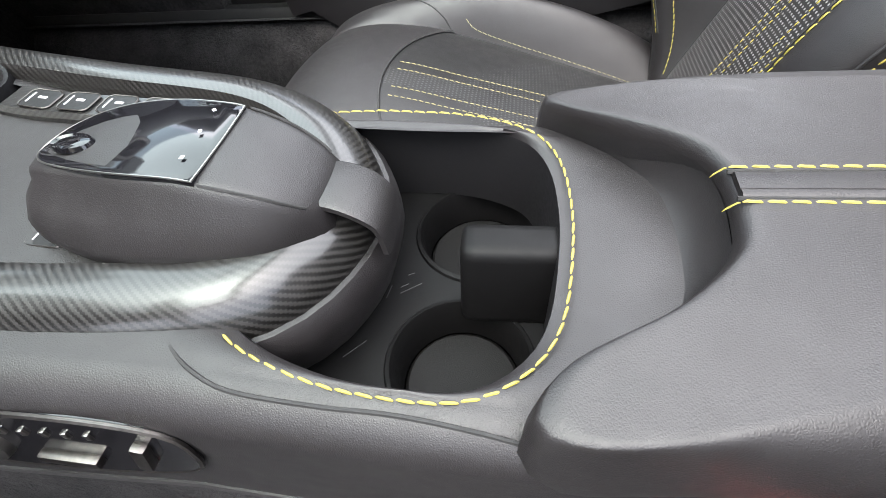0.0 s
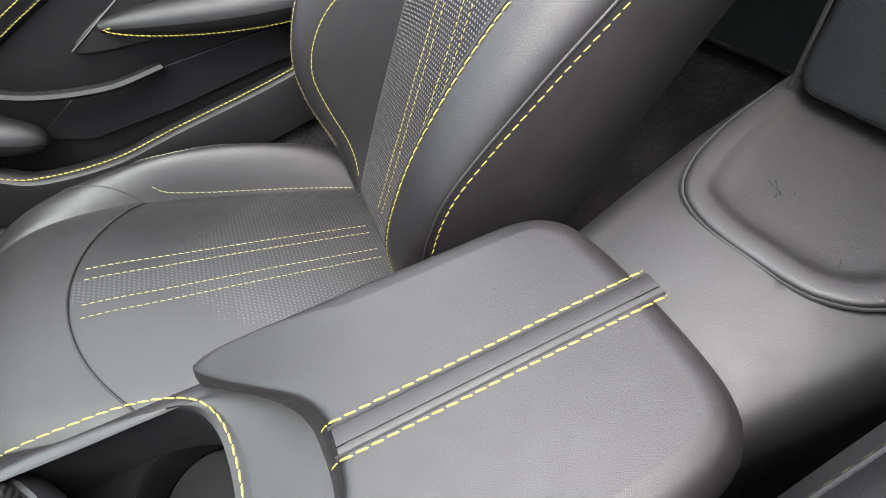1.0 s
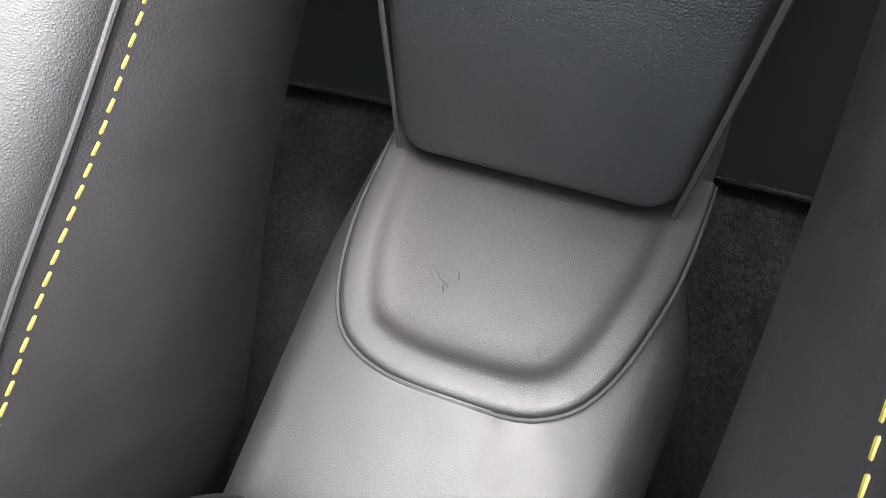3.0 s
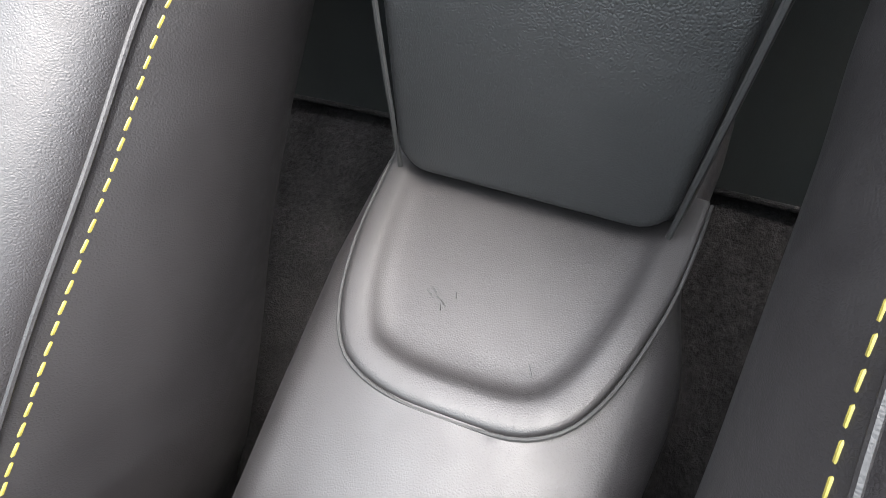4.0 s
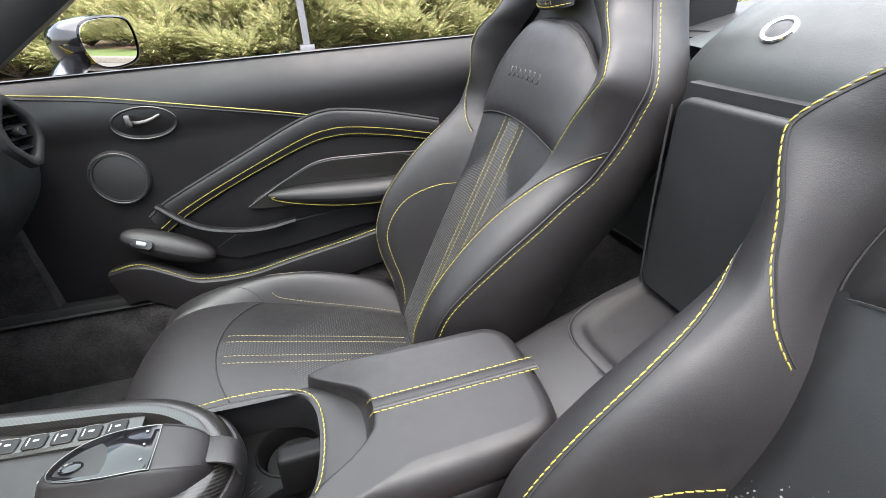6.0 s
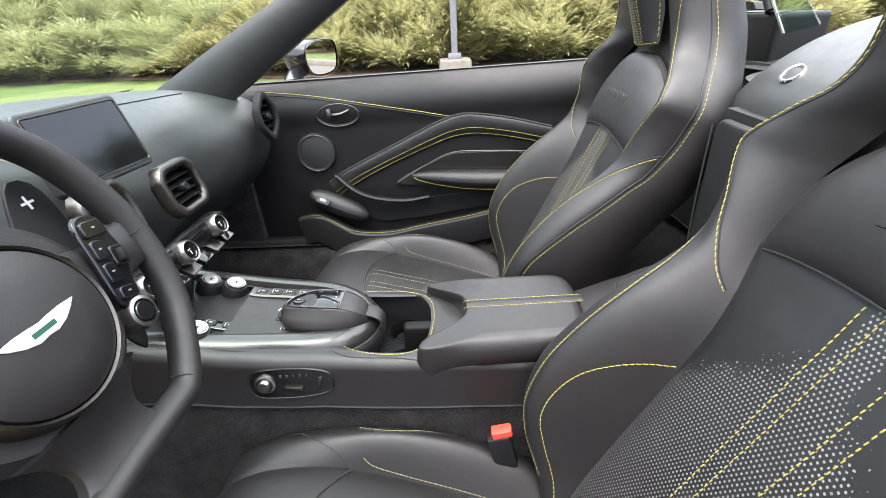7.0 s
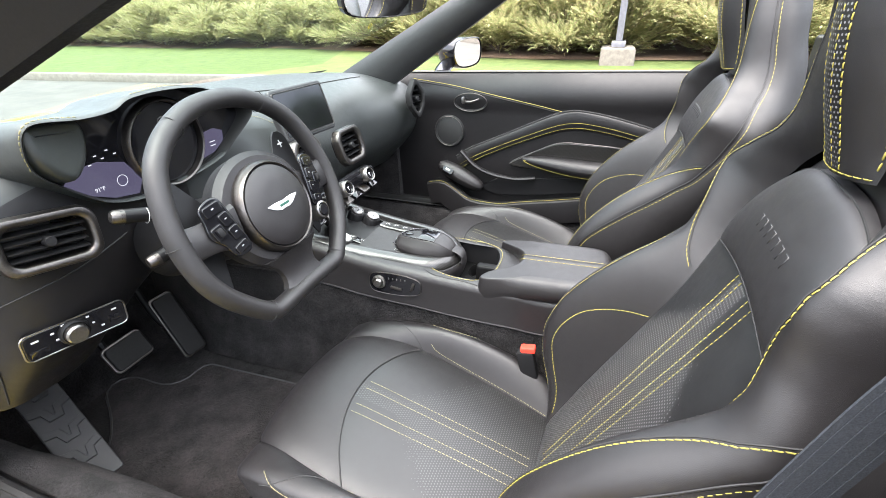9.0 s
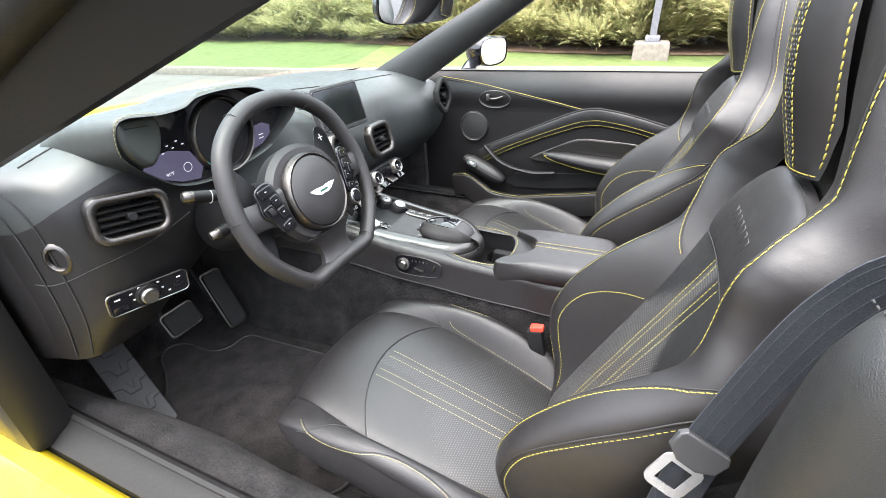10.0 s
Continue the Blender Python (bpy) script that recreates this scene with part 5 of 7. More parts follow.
for i in range(5):
    part("switch", rbox((0, 0, 0), (0.003, 0.005, 0.002), 0.0007, m @ Matrix.Translation((-0.016 + 0.011 * i, 0.015, 0.0045))), SATIN, seat_switch)
part("lever", rbox((0, 0, 0), (0.030, 0.007, 0.006), 0.002, m @ Matrix.Translation((0.004, -0.009, 0.006)) @ pose(0, 0, 0, 0, 0, -8)), SATIN_DARK, seat_switch, "satin metal lever")
part("lever", rbox((0, 0, 0), (0.007, 0.024, 0.006), 0.002, m @ Matrix.Translation((0.048, 0.001, 0.006)) @ pose(0, 0, 0, 0, 0, -18)), SATIN_DARK, seat_switch, "satin metal lever")

# ---- armrest ----
armrest = root("armrest", (0.07, 0, 0.59), "padded black leather armrest lid with two rows of yellow stitching", "armrest")
ARM = spl([(-0.079, -0.101), (-0.065, -0.080), (-0.030, -0.058), (-0.006, -0.034), (0.000, -0.012), (0.000, 0.014), (-0.010, 0.036), (-0.036, 0.060), (-0.062, 0.086), (-0.074, 0.101), (-0.055, 0.107), (0.0, 0.106), (0.10, 0.103), (0.164, 0.1015), (0.190, 0.093), (0.2055, 0.075), (0.212, 0.042), (0.213, 0.0), (0.211, -0.042), (0.2045, -0.074), (0.188, -0.093), (0.160, -0.101), (0.10, -0.104), (0.0, -0.107), (-0.060, -0.109)], 150, True)


def arm_z(x, y=0.0):
    fore = ease((0.05 - x) / 0.13)
    side = ease((abs(y) - 0.01) / 0.10)
    return 0.6195 + 0.03 * x - (0.018 if y > 0 else 0.008) * fore * side


AREA_SIGN = 1.0 if np.sum(ARM[:, 0] * np.roll(ARM[:, 1], -1) - np.roll(ARM[:, 0], -1) * ARM[:, 1]) < 0 else -1.0
levels = [(-0.060, 0.014), (-0.053, 0.005), (-0.043, 0.0005), (-0.031, -0.001), (-0.021, 0.0005), (-0.0135, 0.003), (-0.0075, 0.0065), (-0.0035, 0.0105), (-0.001, 0.0155), (0.0, 0.021)]
TIP = np.clip((np.minimum(np.linalg.norm(ARM - np.array((-0.075, 0.103)), axis=1), np.linalg.norm(ARM - np.array((-0.079, -0.104)), axis=1))) / 0.060, 0.30, 1.0)

FRONT = np.array([ease((0.012 - x) / 0.01) * (ease((0.098 - y) / 0.02) if y > 0 else ease((0.066 + y) / 0.03)) for x, y in ARM])


LIP = np.array([1 - 0.62 * ease((0.02 - x) / 0.02) * ease((0.098 - abs(y)) / 0.02) for x, y in ARM])


HEART = np.array([(min(0.165, max(0.035, x)), y * 0.66) for x, y in ARM])
INWARD = HEART - ARM
REACH = np.linalg.norm(INWARD, axis=1)
INWARD /= REACH[:, None]


def lid_ring(dz, d):
    """A ring of the lid's skin, dz above its top and d in from its outline."""
    m = np.minimum(d * TIP * LIP + FRONT * max(0.0, -dz - 0.008) * 0.7, REACH * 0.7)
    return [(x, y, arm_z(x, y) + dz) for x, y in ARM + INWARD * m[:, None]]


skin_rings = [lid_ring(dz, d) for dz, d in levels]
rim_top = [(x, y) for x, y, _ in skin_rings[-1]]
heart = [tuple(p) for p in HEART]
for w in (0.08, 0.2, 0.4, 0.7, 1.0):
    skin_rings.append([(x + (hx - x) * w, y + (hy - y) * w, 0) for (x, y), (hx, hy) in zip(rim_top, heart)])
for w in (0.3, 0.6, 0.85, 0.985):
    skin_rings.append([(hx, hy * (1 - w), 0) for hx, hy in heart])
skin_rings[len(levels):] = [[(x, y, arm_z(x, y) + 0.0004) for x, y, _ in r] for r in skin_rings[len(levels):]]
part("lid", loft(skin_rings, None, True, False), LEATHER, armrest, "smooth black leather lid", 75)
part("centre_band", sweep(Geo(), [(x, 0.0017, arm_z(x) - 0.001) for x in np.linspace(0.006, 0.211, 30)], [(-0.0075, -0.002), (-0.0075, 0.0015), (-0.0062, 0.0024), (0.0030, 0.0020), (0.0035, 0.0012), (0.0040, 0.0022), (0.0062, 0.0024), (0.0075, 0.0015), (0.0075, -0.002)], up=(0, 0, 1)), LEATHER, armrest, "narrow raised leather band")
for s, off in ((-1, 0.0088), (1, 0.0124)):
    pts = [(x, s * off, arm_z(x) + 0.0001) for x in np.linspace(0.004, 0.211, 30)] + [(0.2125, s * off, arm_z(0.2) - 0.008)]
    pts = [(-0.0005, s * off, arm_z(0) - 0.0055)] + pts
    part("stitching", dashes(pts, (0, 0, 1)), THREAD, armrest, "yellow contrast stitching")
    part("seam", tube([(x, s * (off - 0.0024), arm_z(x) - 0.0002) for x in np.linspace(0.004, 0.211, 20)], 0.0011, 5), SEAM, armrest)
# scooped leather neck under the front of the lid
front = spl([(-0.070, 0.097, 0), (-0.036, 0.066, 0), (-0.006, 0.038, 0), (0.003, 0.014, 0), (0.003, -0.012, 0), (-0.004, -0.036, 0), (-0.032, -0.060, 0), (-0.068, -0.094, 0)], 40)
foot = spl([(-0.060, 0.106, 0), (-0.034, 0.078, 0), (-0.022, 0.050, 0), (-0.017, 0.016, 0), (-0.017, -0.010, 0), (-0.021, -0.038, 0), (-0.036, -0.066, 0), (-0.066, -0.100, 0)], 40)


def neck(u, v):
    i = int(round(40 * u))
    w = v ** 1.7
    p = front[i] * (1 - w) + foot[i] * w
    return (p[0], p[1], arm_z(p[0], p[1]) - 0.010 - 0.028 * math.sin(v * math.pi / 2))


part("seam", tube([np.array(neck(i / 40, 1.0)) + np.array((-0.0008, 0, 0.0008)) for i in range(41)], 0.0013, 6), SEAM, armrest)
part("neck", surf(neck, 40, 12), LEATHER_SOFT, armrest, "scooped black leather front below the lid")

# ---- rear tunnel cover ----
tunnel = root("tunnel_cover", (0.4, 0, 0.25), "black leather rear tunnel cover with a padded tray", "tunnel cover")


def tun_top(x):
    return float(np.interp(x, [0.10, 0.20, 0.28, 0.30, 0.36, 0.43, 0.65], [0.574, 0.592, 0.615, 0.619, 0.629, 0.638, 0.655]))


def tray_half(x):
    return float(np.interp(x, [0.287, 0.294, 0.305, 0.33, 0.37, 0.42, 0.47, 0.48], [-0.02, 0.040, 0.056, 0.072, 0.084, 0.092, 0.096, 0.096])) if x > 0.287 else -0.05


def tun(u, v):
    x = 0.10 + 0.52 * u
    h = float(np.interp(x, [0.10, 0.21, 0.29, 0.36, 0.46, 0.55, 0.65], [0.088, 0.094, 0.105, 0.118, 0.130, 0.142, 0.150]))
    t = tun_top(x)
    q = 2 * v - 1
    a = abs(q)
    r = 0.030
    if a < 0.5:
        y, z = (h - r) * a / 0.5, t - 0.006 * (a / 0.5) ** 2
        # hollow under the tray
        z -= 0.014 * ease((tray_half(x) - y) / 0.012)
    elif a < 0.75:
        w = (a - 0.5) / 0.25 * math.pi / 2
        y, z = h - r + r * math.sin(w), t - 0.006 - r + r * math.cos(w)
    else:
        w = (a - 0.75) / 0.25
        y, z = h + 0.02 * w, t - 0.036 - (t - 0.26) * w
    if q < 0:
        y -= 0.022 * ease((x - 0.33) / 0.12)
    return (x, math.copysign(y, q), z)


part("cover", surf(tun, 70, 64), LEATHER_SOFT, tunnel, "creased black leather cover")
TRAY = spl([(0.47, 0.114), (0.42, 0.106), (0.369, 0.097), (0.327, 0.084), (0.300, 0.068), (0.288, 0.050), (0.283, 0.024), (0.284, -0.006), (0.287, -0.034), (0.293, -0.050), (0.306, -0.065), (0.333, -0.079), (0.383, -0.094), (0.43, -0.102), (0.47, -0.107)], 60)


def tray_ring(d, dz):
    t = np.gradient(TRAY, axis=0)
    t /= np.linalg.norm(t, axis=1)[:, None]
    p = TRAY + np.stack([-t[:, 1], t[:, 0]], axis=1) * d
    p[:, 0] = np.where(TRAY[:, 0] > 0.44, TRAY[:, 0], p[:, 0])
    return [(x, y, tun_top(x) + dz) for x, y in p]


tray_rows = [(0, -0.008), (0, 0.0), (0.0012, 0.0016), (0.004, 0.0022), (0.013, 0.0020), (0.0165, 0.0010), (0.020, -0.0012), (0.024, -0.0036), (0.029, -0.0050), (0.038, -0.0056)]
part("tray", loft([tray_ring(*q) for q in tray_rows], None, False, True), LEATHER_SOFT, tunnel, "scuffed padded leather tray", 60)
part("seam", tube(tray_ring(-0.0012, -0.0012), 0.0013, 6), SEAM, tunnel)
rnd = random.Random(21)
for cx, cy, n in ((0.345, 0.025, 6), (0.318, -0.045, 4)):
    for i in range(n):
        x, y = cx + rnd.gauss(0, 0.006), cy + rnd.gauss(0, 0.006)
        a = rnd.uniform(0.4, 1.2)
        ln = rnd.uniform(0.0015, 0.004)
        z = tun_top(x) - 0.0054
        part("scuff", tube([(x - ln * math.cos(a), y - ln * math.sin(a), z), (x, y, z + 0.0003), (x + ln * math.cos(a), y + ln * math.sin(a), z)], 0.0004, 5), LEATHER_DARK, tunnel)
# upright panel between the seats
hatch = root("bulkhead_cabinet", (0.5, 0, 0.64), "upright grained black panel between the seats", "panel")


def face(u, v):
    z = 0.643 + 0.272 * u
    w = 0.094 + 0.010 * u
    return (0.438 - 0.012 * math.sin(math.pi * u) - 0.004 * u, w * (2 * v - 1), z)


hm = basis((0.440, 0.006, 0.777), (-1, 0, 0.02))
ho = [(x, y) for x, y in rounded(0.182, 0.270, 0.022, 6)]
part("panel_face", slab(ho, hm, 0.012, 0.006), LEATHER_DARK, hatch, "coarse grained black panel")
part("panel_body", loft([[(x, y * k, z) for y, z in ((-0.094, 0.63), (0.107, 0.63), (0.110, 0.90), (0.104, 0.925), (-0.092, 0.925), (-0.097, 0.90))] for x, k in ((0.447, 0.97), (0.455, 1.0), (0.62, 1.25))]), LEATHER_DARK, hatch, "black panel surround")
for s in (-1, 1):
    part("panel_edge", tube(spl([(0.430, 0.006 + s * 0.0925, 0.640), (0.427, 0.006 + s * 0.094, 0.76), (0.428, 0.006 + s * 0.094, 0.90)], 16), 0.0018, 6), SEAM, hatch)
# hump above it with an oval badge
HUMP = spl([(0.462, 0.900), (0.464, 0.930), (0.470, 0.950), (0.480, 0.966), (0.496, 0.985), (0.530, 1.011), (0.575, 1.035), (0.63, 1.053), (0.72, 1.066), (0.86, 1.07)], 60)[:, :2]


def hump(u, v):
    w = 2 * v - 1
    px, pz = HUMP[min(60, int(round(u * 60)))]
    k = (1 - abs(w) ** 4.5) ** 0.5
    return (px + 0.022 * abs(w) ** 3, (0.172 + 0.05 * u) * w, 0.890 + (pz - 0.890) * k)


part("hump", surf(hump, 60, 44), DASH, hatch, "smooth grey-black padded hump")
part("seam", tube([np.array(hump(0.62, v)) + np.array((0, 0, 0.0004)) for v in np.linspace(0.06, 0.94, 30)], 0.0012, 6), SEAM, hatch)
em = basis((0.4935, 0.040, 0.9838), (-0.68, 0, 0.73)) @ Matrix.Diagonal((0.66, 0.66, 0.30, 1))
part("badge", disc([(0.0195, -0.002), (0.020, 0.003), (0.022, 0.005), (0.0265, 0.004), (0.028, -0.004)], em @ Matrix.Diagonal((1.05, 0.95, 1, 1)), 40), CHROME, hatch, "oval chrome badge ring")
part("badge_centre", disc([(0, 0.003), (0.014, 0.002), (0.0196, -0.001)], em @ Matrix.Diagonal((1.05, 0.95, 1, 1)), 32), GREY_PLASTIC, hatch, "dark centre of the badge")


# ---- passenger door ----
door = root("door_1", (0, 0.80, 0.35), "black leather car door with yellow stitching, closed", "door", kind="structure")


def belt(x):
    return 0.932 + 0.022 * x


def dy(x, z):
    """How far the door's inner skin stands from the middle of the car."""
    t = belt(x) - z
    y = 0.772 - 0.010 * math.sin(min(1, t / 0.14) * math.pi) + 0.015 * max(0.0, min(1, (t - 0.35) / 0.25))
    if t < 0.11:
        y += 0.034 * (1 - max(t, 0.0) / 0.11) ** 1.8
    return y


def skin(u, v):
    x = -0.78 + 1.24 * u
    z = belt(x) - (belt(x) - 0.30) * v
    return (x, dy(x, z), z)


part("door_skin", surf(skin, 50, 40), DOOR_LEATHER, door, "black leather door lining")
part("door_top", surf(lambda u, v: (-0.78 + 1.24 * u, 0.80 + 0.09 * v, belt(-0.78 + 1.24 * u) + 0.004 * math.sin(math.pi * v) - 0.012 * v), 20, 5), LEATHER_DARK, door, "black door top")
part("door_outer", surf(lambda u, v: (-0.80 + 1.28 * u, 0.888 + 0.06 * math.sin(math.pi * 0.6 * v), belt(-0.8 + 1.28 * u) - 0.024 - 0.60 * v), 20, 10), YELLOW, door, "yellow painted door skin")
part("waist_moulding", tube([(x, 0.892, belt(x) - 0.012) for x in np.linspace(-0.8, 0.48, 20)], 0.0045, 8), YELLOW, door, "yellow painted waist edge")


def on_door(pts, lift=0.0, n=50):
    return np.array([(x, dy(x, z) - lift, z) for x, z, _ in spl([(x, z, 0) for x, z in pts], n)])


N_IN = (0, -1, 0)
# upper stitched line
part("stitching", tube(on_door([(-0.61, 0.895), (-0.437, 0.876), (-0.253, 0.844), (-0.12, 0.819), (-0.022, 0.798)], 0.0006), 0.0014, 5), THREAD, door, "yellow contrast stitching")
part("seam", tube(on_door([(-0.61, 0.888), (-0.437, 0.869), (-0.253, 0.837), (-0.12, 0.812), (-0.028, 0.792)], 0.0), 0.0025, 5), SEAM, door)


def ridge(pts, r, ry, mat, name, label, lift=0.0, n=60):
    return part(name, sweep(Geo(), on_door(pts, lift, n), ring(r, 10, ry), up=(0, 1, 0)), mat, door, label)


# angular padded panel with two stitched lines
A = [(-0.43, 0.598), (-0.375, 0.635), (-0.216, 0.709), (-0.06, 0.781), (0.015, 0.803), (0.08, 0.800), (0.175, 0.783), (0.30, 0.752)]
B = [(-0.40, 0.548), (-0.32, 0.598), (-0.20, 0.655), (-0.04, 0.718), (0.03, 0.732), (0.08, 0.732), (0.175, 0.718), (0.30, 0.690)]
ca, cb = spl([(x, z, 0) for x, z in A], 50), spl([(x, z, 0) for x, z in B], 50)


def band(u, v):
    p = ca[int(round(u * 50))] * (1 - v) + cb[int(round(u * 50))] * v
    h = 0.012 * math.sin(math.pi * v) ** 0.4
    return (p[0], dy(p[0], p[1]) - h, p[1])


part("padded_band", surf(band, 50, 14), DOOR_LEATHER, door, "raised angular leather band")
part("band_edge", tube(on_door(A, 0.001), 0.004, 6), SEAM, door)
for k in (0.60, 0.82, 0.86):
    pts = np.array([band(i / 50, k) for i in range(51)])
    part("stitching", dashes(pts, N_IN, 0.0065, 0.001, 0.0009 if k != 0.82 else 0.0005), THREAD if k != 0.82 else SEAM, door, "contrast stitching")
# carbon inlay with pull and armrest
inlay = spl([(-0.205, 0.588, 0), (-0.079, 0.658, 0), (-0.01, 0.683, 0), (0.08, 0.684, 0), (0.20, 0.678, 0), (0.24, 0.64, 0), (0.20, 0.58, 0), (0.05, 0.56, 0), (-0.06, 0.575, 0)], 60, True)
dm = Matrix(((1, 0, 0, 0), (0, 0, -1, 0.772), (0, 1, 0, 0), (0, 0, 0, 1)))
part("inlay", slab([(x, z) for x, z, _ in inlay], dm, 0.010, 0.003), CARBON, door, "carbon fibre door inlay")
part("inlay_trim", tube(on_door([(-0.205, 0.590), (-0.079, 0.660), (-0.01, 0.686), (0.08, 0.687), (0.24, 0.679)], 0.010), 0.0016, 6), SATIN_DARK, door, "thin dark metal trim")


def pull(u, v):
    x = -0.150 + 0.40 * u
    w = math.sin(math.pi * min(1, 0.03 + u * 1.6) * 0.5) ** 0.5
    a = 2 * math.pi * v
    zc = 0.606 + 0.010 * math.cos(3 * u)
    return (x, 0.748 - 0.040 * w * math.cos(a) * (1 if math.cos(a) > 0 else 0.5), zc + 0.034 * w * math.sin(a) - 0.010 * math.sin(math.pi * u))


part("door_pull", surf(pull, 36, 24), DOOR_LEATHER, door, "padded leather door pull")
loop = [(0.20, 0.045), (0.10, 0.05), (0.04, 0.03), (0.012, 0.0), (0.03, -0.05), (0.07, -0.09), (0.16, -0.115), (0.35, -0.12), (0.6, -0.12), (0.95, -0.12)]
pts = np.array([np.array(pull(u, v)) + np.array((0, -0.001, 0)) for u, v, _ in spl([(u, v, 0) for u, v in loop[2:]], 50)])
part("stitching", dashes(pts, N_IN, 0.0065, 0.001, 0.0011), THREAD, door, "yellow contrast stitching")
# handle in its bowl
hb = basis((-0.368, 0.768, 0.818), (0, -1, 0), (1, 0, 0.02))
part("handle_bowl", disc([(0.0, -0.012), (0.5, -0.010), (0.86, -0.002), (0.95, 0.004), (1.0, 0.004), (1.08, -0.004)], hb @ Matrix.Diagonal((0.066, 0.034, 1, 1)), 40), PLASTIC, door, "black handle bowl")
part("handle_rim", tube([hb @ Vector((0.066 * math.cos(a), 0.034 * math.sin(a), 0.004)) for a in np.linspace(0, 2 * math.pi, 40, False)], 0.0016, 6, True), SATIN_DARK, door, "dark metal rim")
part("door_handle", sweep(Geo(), spl([(-0.392, 0.757, 0.821), (-0.376, 0.749, 0.820), (-0.352, 0.748, 0.824), (-0.330, 0.756, 0.833)], 16), ring(0.0035, 8, 0.007), up=(0, 0, 1), scale=[1 - 0.03 * i for i in range(17)]), SATIN_DARK, door, "dark metal door handle")
part("handle_lug", rbox((-0.392, 0.752, 0.827), (0.013, 0.016, 0.026), 0.005), SATIN, door)
# speaker
sm = basis((-0.457, 0.768, 0.702), (0, -1, 0.05), (1, 0, 0))
part("speaker_grille", disc([(0.0, 0.004), (0.048, 0.004), (0.052, 0.003), (0.053, 0.006), (0.060, 0.006), (0.063, 0.0), (0.064, -0.01)], sm, 48), LEATHER_DARK, door, "round black speaker grille")
part("speaker_ring", tube([sm @ Vector((0.0575 * math.cos(a), 0.0575 * math.sin(a), 0.006)) for a in np.linspace(0, 2 * math.pi, 48, False)], 0.0012, 6, True), SATIN_DARK, door, "thin dark metal ring")


# window switch pod
def pod(u, v):
    a, bb = math.pi * (u - 0.5), 2 * math.pi * v
    px, pn = 0.105 * math.sin(a), math.cos(a) ** 0.75
    lx, lz = px, 0.034 * pn * math.sin(bb)
    d = 0.036 * pn * math.cos(bb)
    c, s = math.cos(-0.45), math.sin(-0.45)
    return (-0.405 + lx * c - lz * s, 0.752 - d, 0.523 + lx * s + lz * c)


part("switch_pod", surf(pod, 24, 20), LEATHER_SOFT, door, "padded switch pod")
wm = basis((-0.448, 0.716, 0.555), (0.1, -0.9, 0.45), (0.9, 0, -0.43))
part("switch_bezel", slab(rounded(0.046, 0.022, 0.008), wm, 0.004, 0.001), GLOSS, door, "gloss black switch bezel")
part("window_switch", rbox((0, 0, 0), (0.022, 0.011, 0.006), 0.002, wm @ Matrix.Translation((0, 0, 0.005))), SATIN, door, "window switch")
# pocket with its strap and stitched lip
part("pocket_strap", sweep(Geo(), spl([(-0.404, 0.757, 0.627), (-0.344, 0.745, 0.576), (-0.278, 0.742, 0.548), (-0.184, 0.748, 0.533), (-0.10, 0.758, 0.540)], 30), ring(0.008, 8, 0.011), up=(0, 1, 0)), DOOR_LEATHER, door, "narrow leather grab strap")
# flat dark plate drawn as the pocket's inner shade, no real hollow
part("pocket_shadow", slab([(-0.33, 0.475), (-0.25, 0.522), (-0.12, 0.532), (0.05, 0.548), (0.30, 0.55), (0.30, 0.515), (0.05, 0.487), (-0.12, 0.46), (-0.26, 0.448)], Matrix(((1, 0, 0, 0), (0, 0, -1, 0.776), (0, 1, 0, 0), (0, 0, 0, 1))), 0.006, 0.002), PLASTIC, door, "dark plate standing for the shade inside the door pocket")
lip = spl([(-0.54, 0.735, 0.485), (-0.475, 0.725, 0.497), (-0.42, 0.72, 0.470), (-0.357, 0.715, 0.437), (-0.238, 0.713, 0.431), (-0.124, 0.713, 0.452), (0.075, 0.714, 0.489), (0.32, 0.72, 0.55)], 60)
part("pocket_lip", sweep(Geo(), [p - np.array((0, -0.01, 0.03)) for p in lip], [(-0.03, 0.02), (-0.012, 0.032), (0.008, 0.034), (0.02, 0.026), (0.024, 0.008), (0.024, -0.06), (-0.03, -0.06)], up=(0, 0, 1)), DOOR_LEATHER, door, "padded leather pocket lip")
part("stitching", dashes([p + np.array((0, -0.004, 0.0045)) for p in lip], (0, -0.3, 1), 0.0065, 0.002, 0.0012), THREAD, door, "yellow contrast stitching")

# exterior mirror
wing = root("door_mirror", (-0.46, 0.98, 0.93), "black door mirror with reflecting glass", "mirror")
mm = basis((-0.455, 1.00, 0.968), (0.93, -0.36, 0.0), (0.36, 0.93, 0))
mo = spl([(-0.085, 0.03), (-0.05, 0.052), (0.03, 0.056), (0.078, 0.044), (0.088, 0.0), (0.07, -0.042), (0.0, -0.054), (-0.06, -0.044), (-0.085, -0.01)], 48, True)
part("shell", loft([[mm @ Vector((x * k, y * k, z)) for x, y in mo] for k, z in ((1.0, 0.006), (1.06, 0.004), (1.10, -0.012), (1.08, -0.05), (0.92, -0.09), (0.55, -0.115), (0.15, -0.12))], None, False, True), GLOSS, wing, "gloss black mirror shell")
part("glass", slab([(x * 0.97, y * 0.97) for x, y in mo], mm, 0.003, 0.001), MIRROR, wing, "mirror glass")
part("arm", sweep(Geo(), spl([(-0.52, 0.86, 0.905), (-0.525, 0.90, 0.918), (-0.52, 0.95, 0.935), (-0.50, 0.99, 0.945)], 12), ring(0.035, 10, 0.016)), GLOSS, wing, "mirror arm")

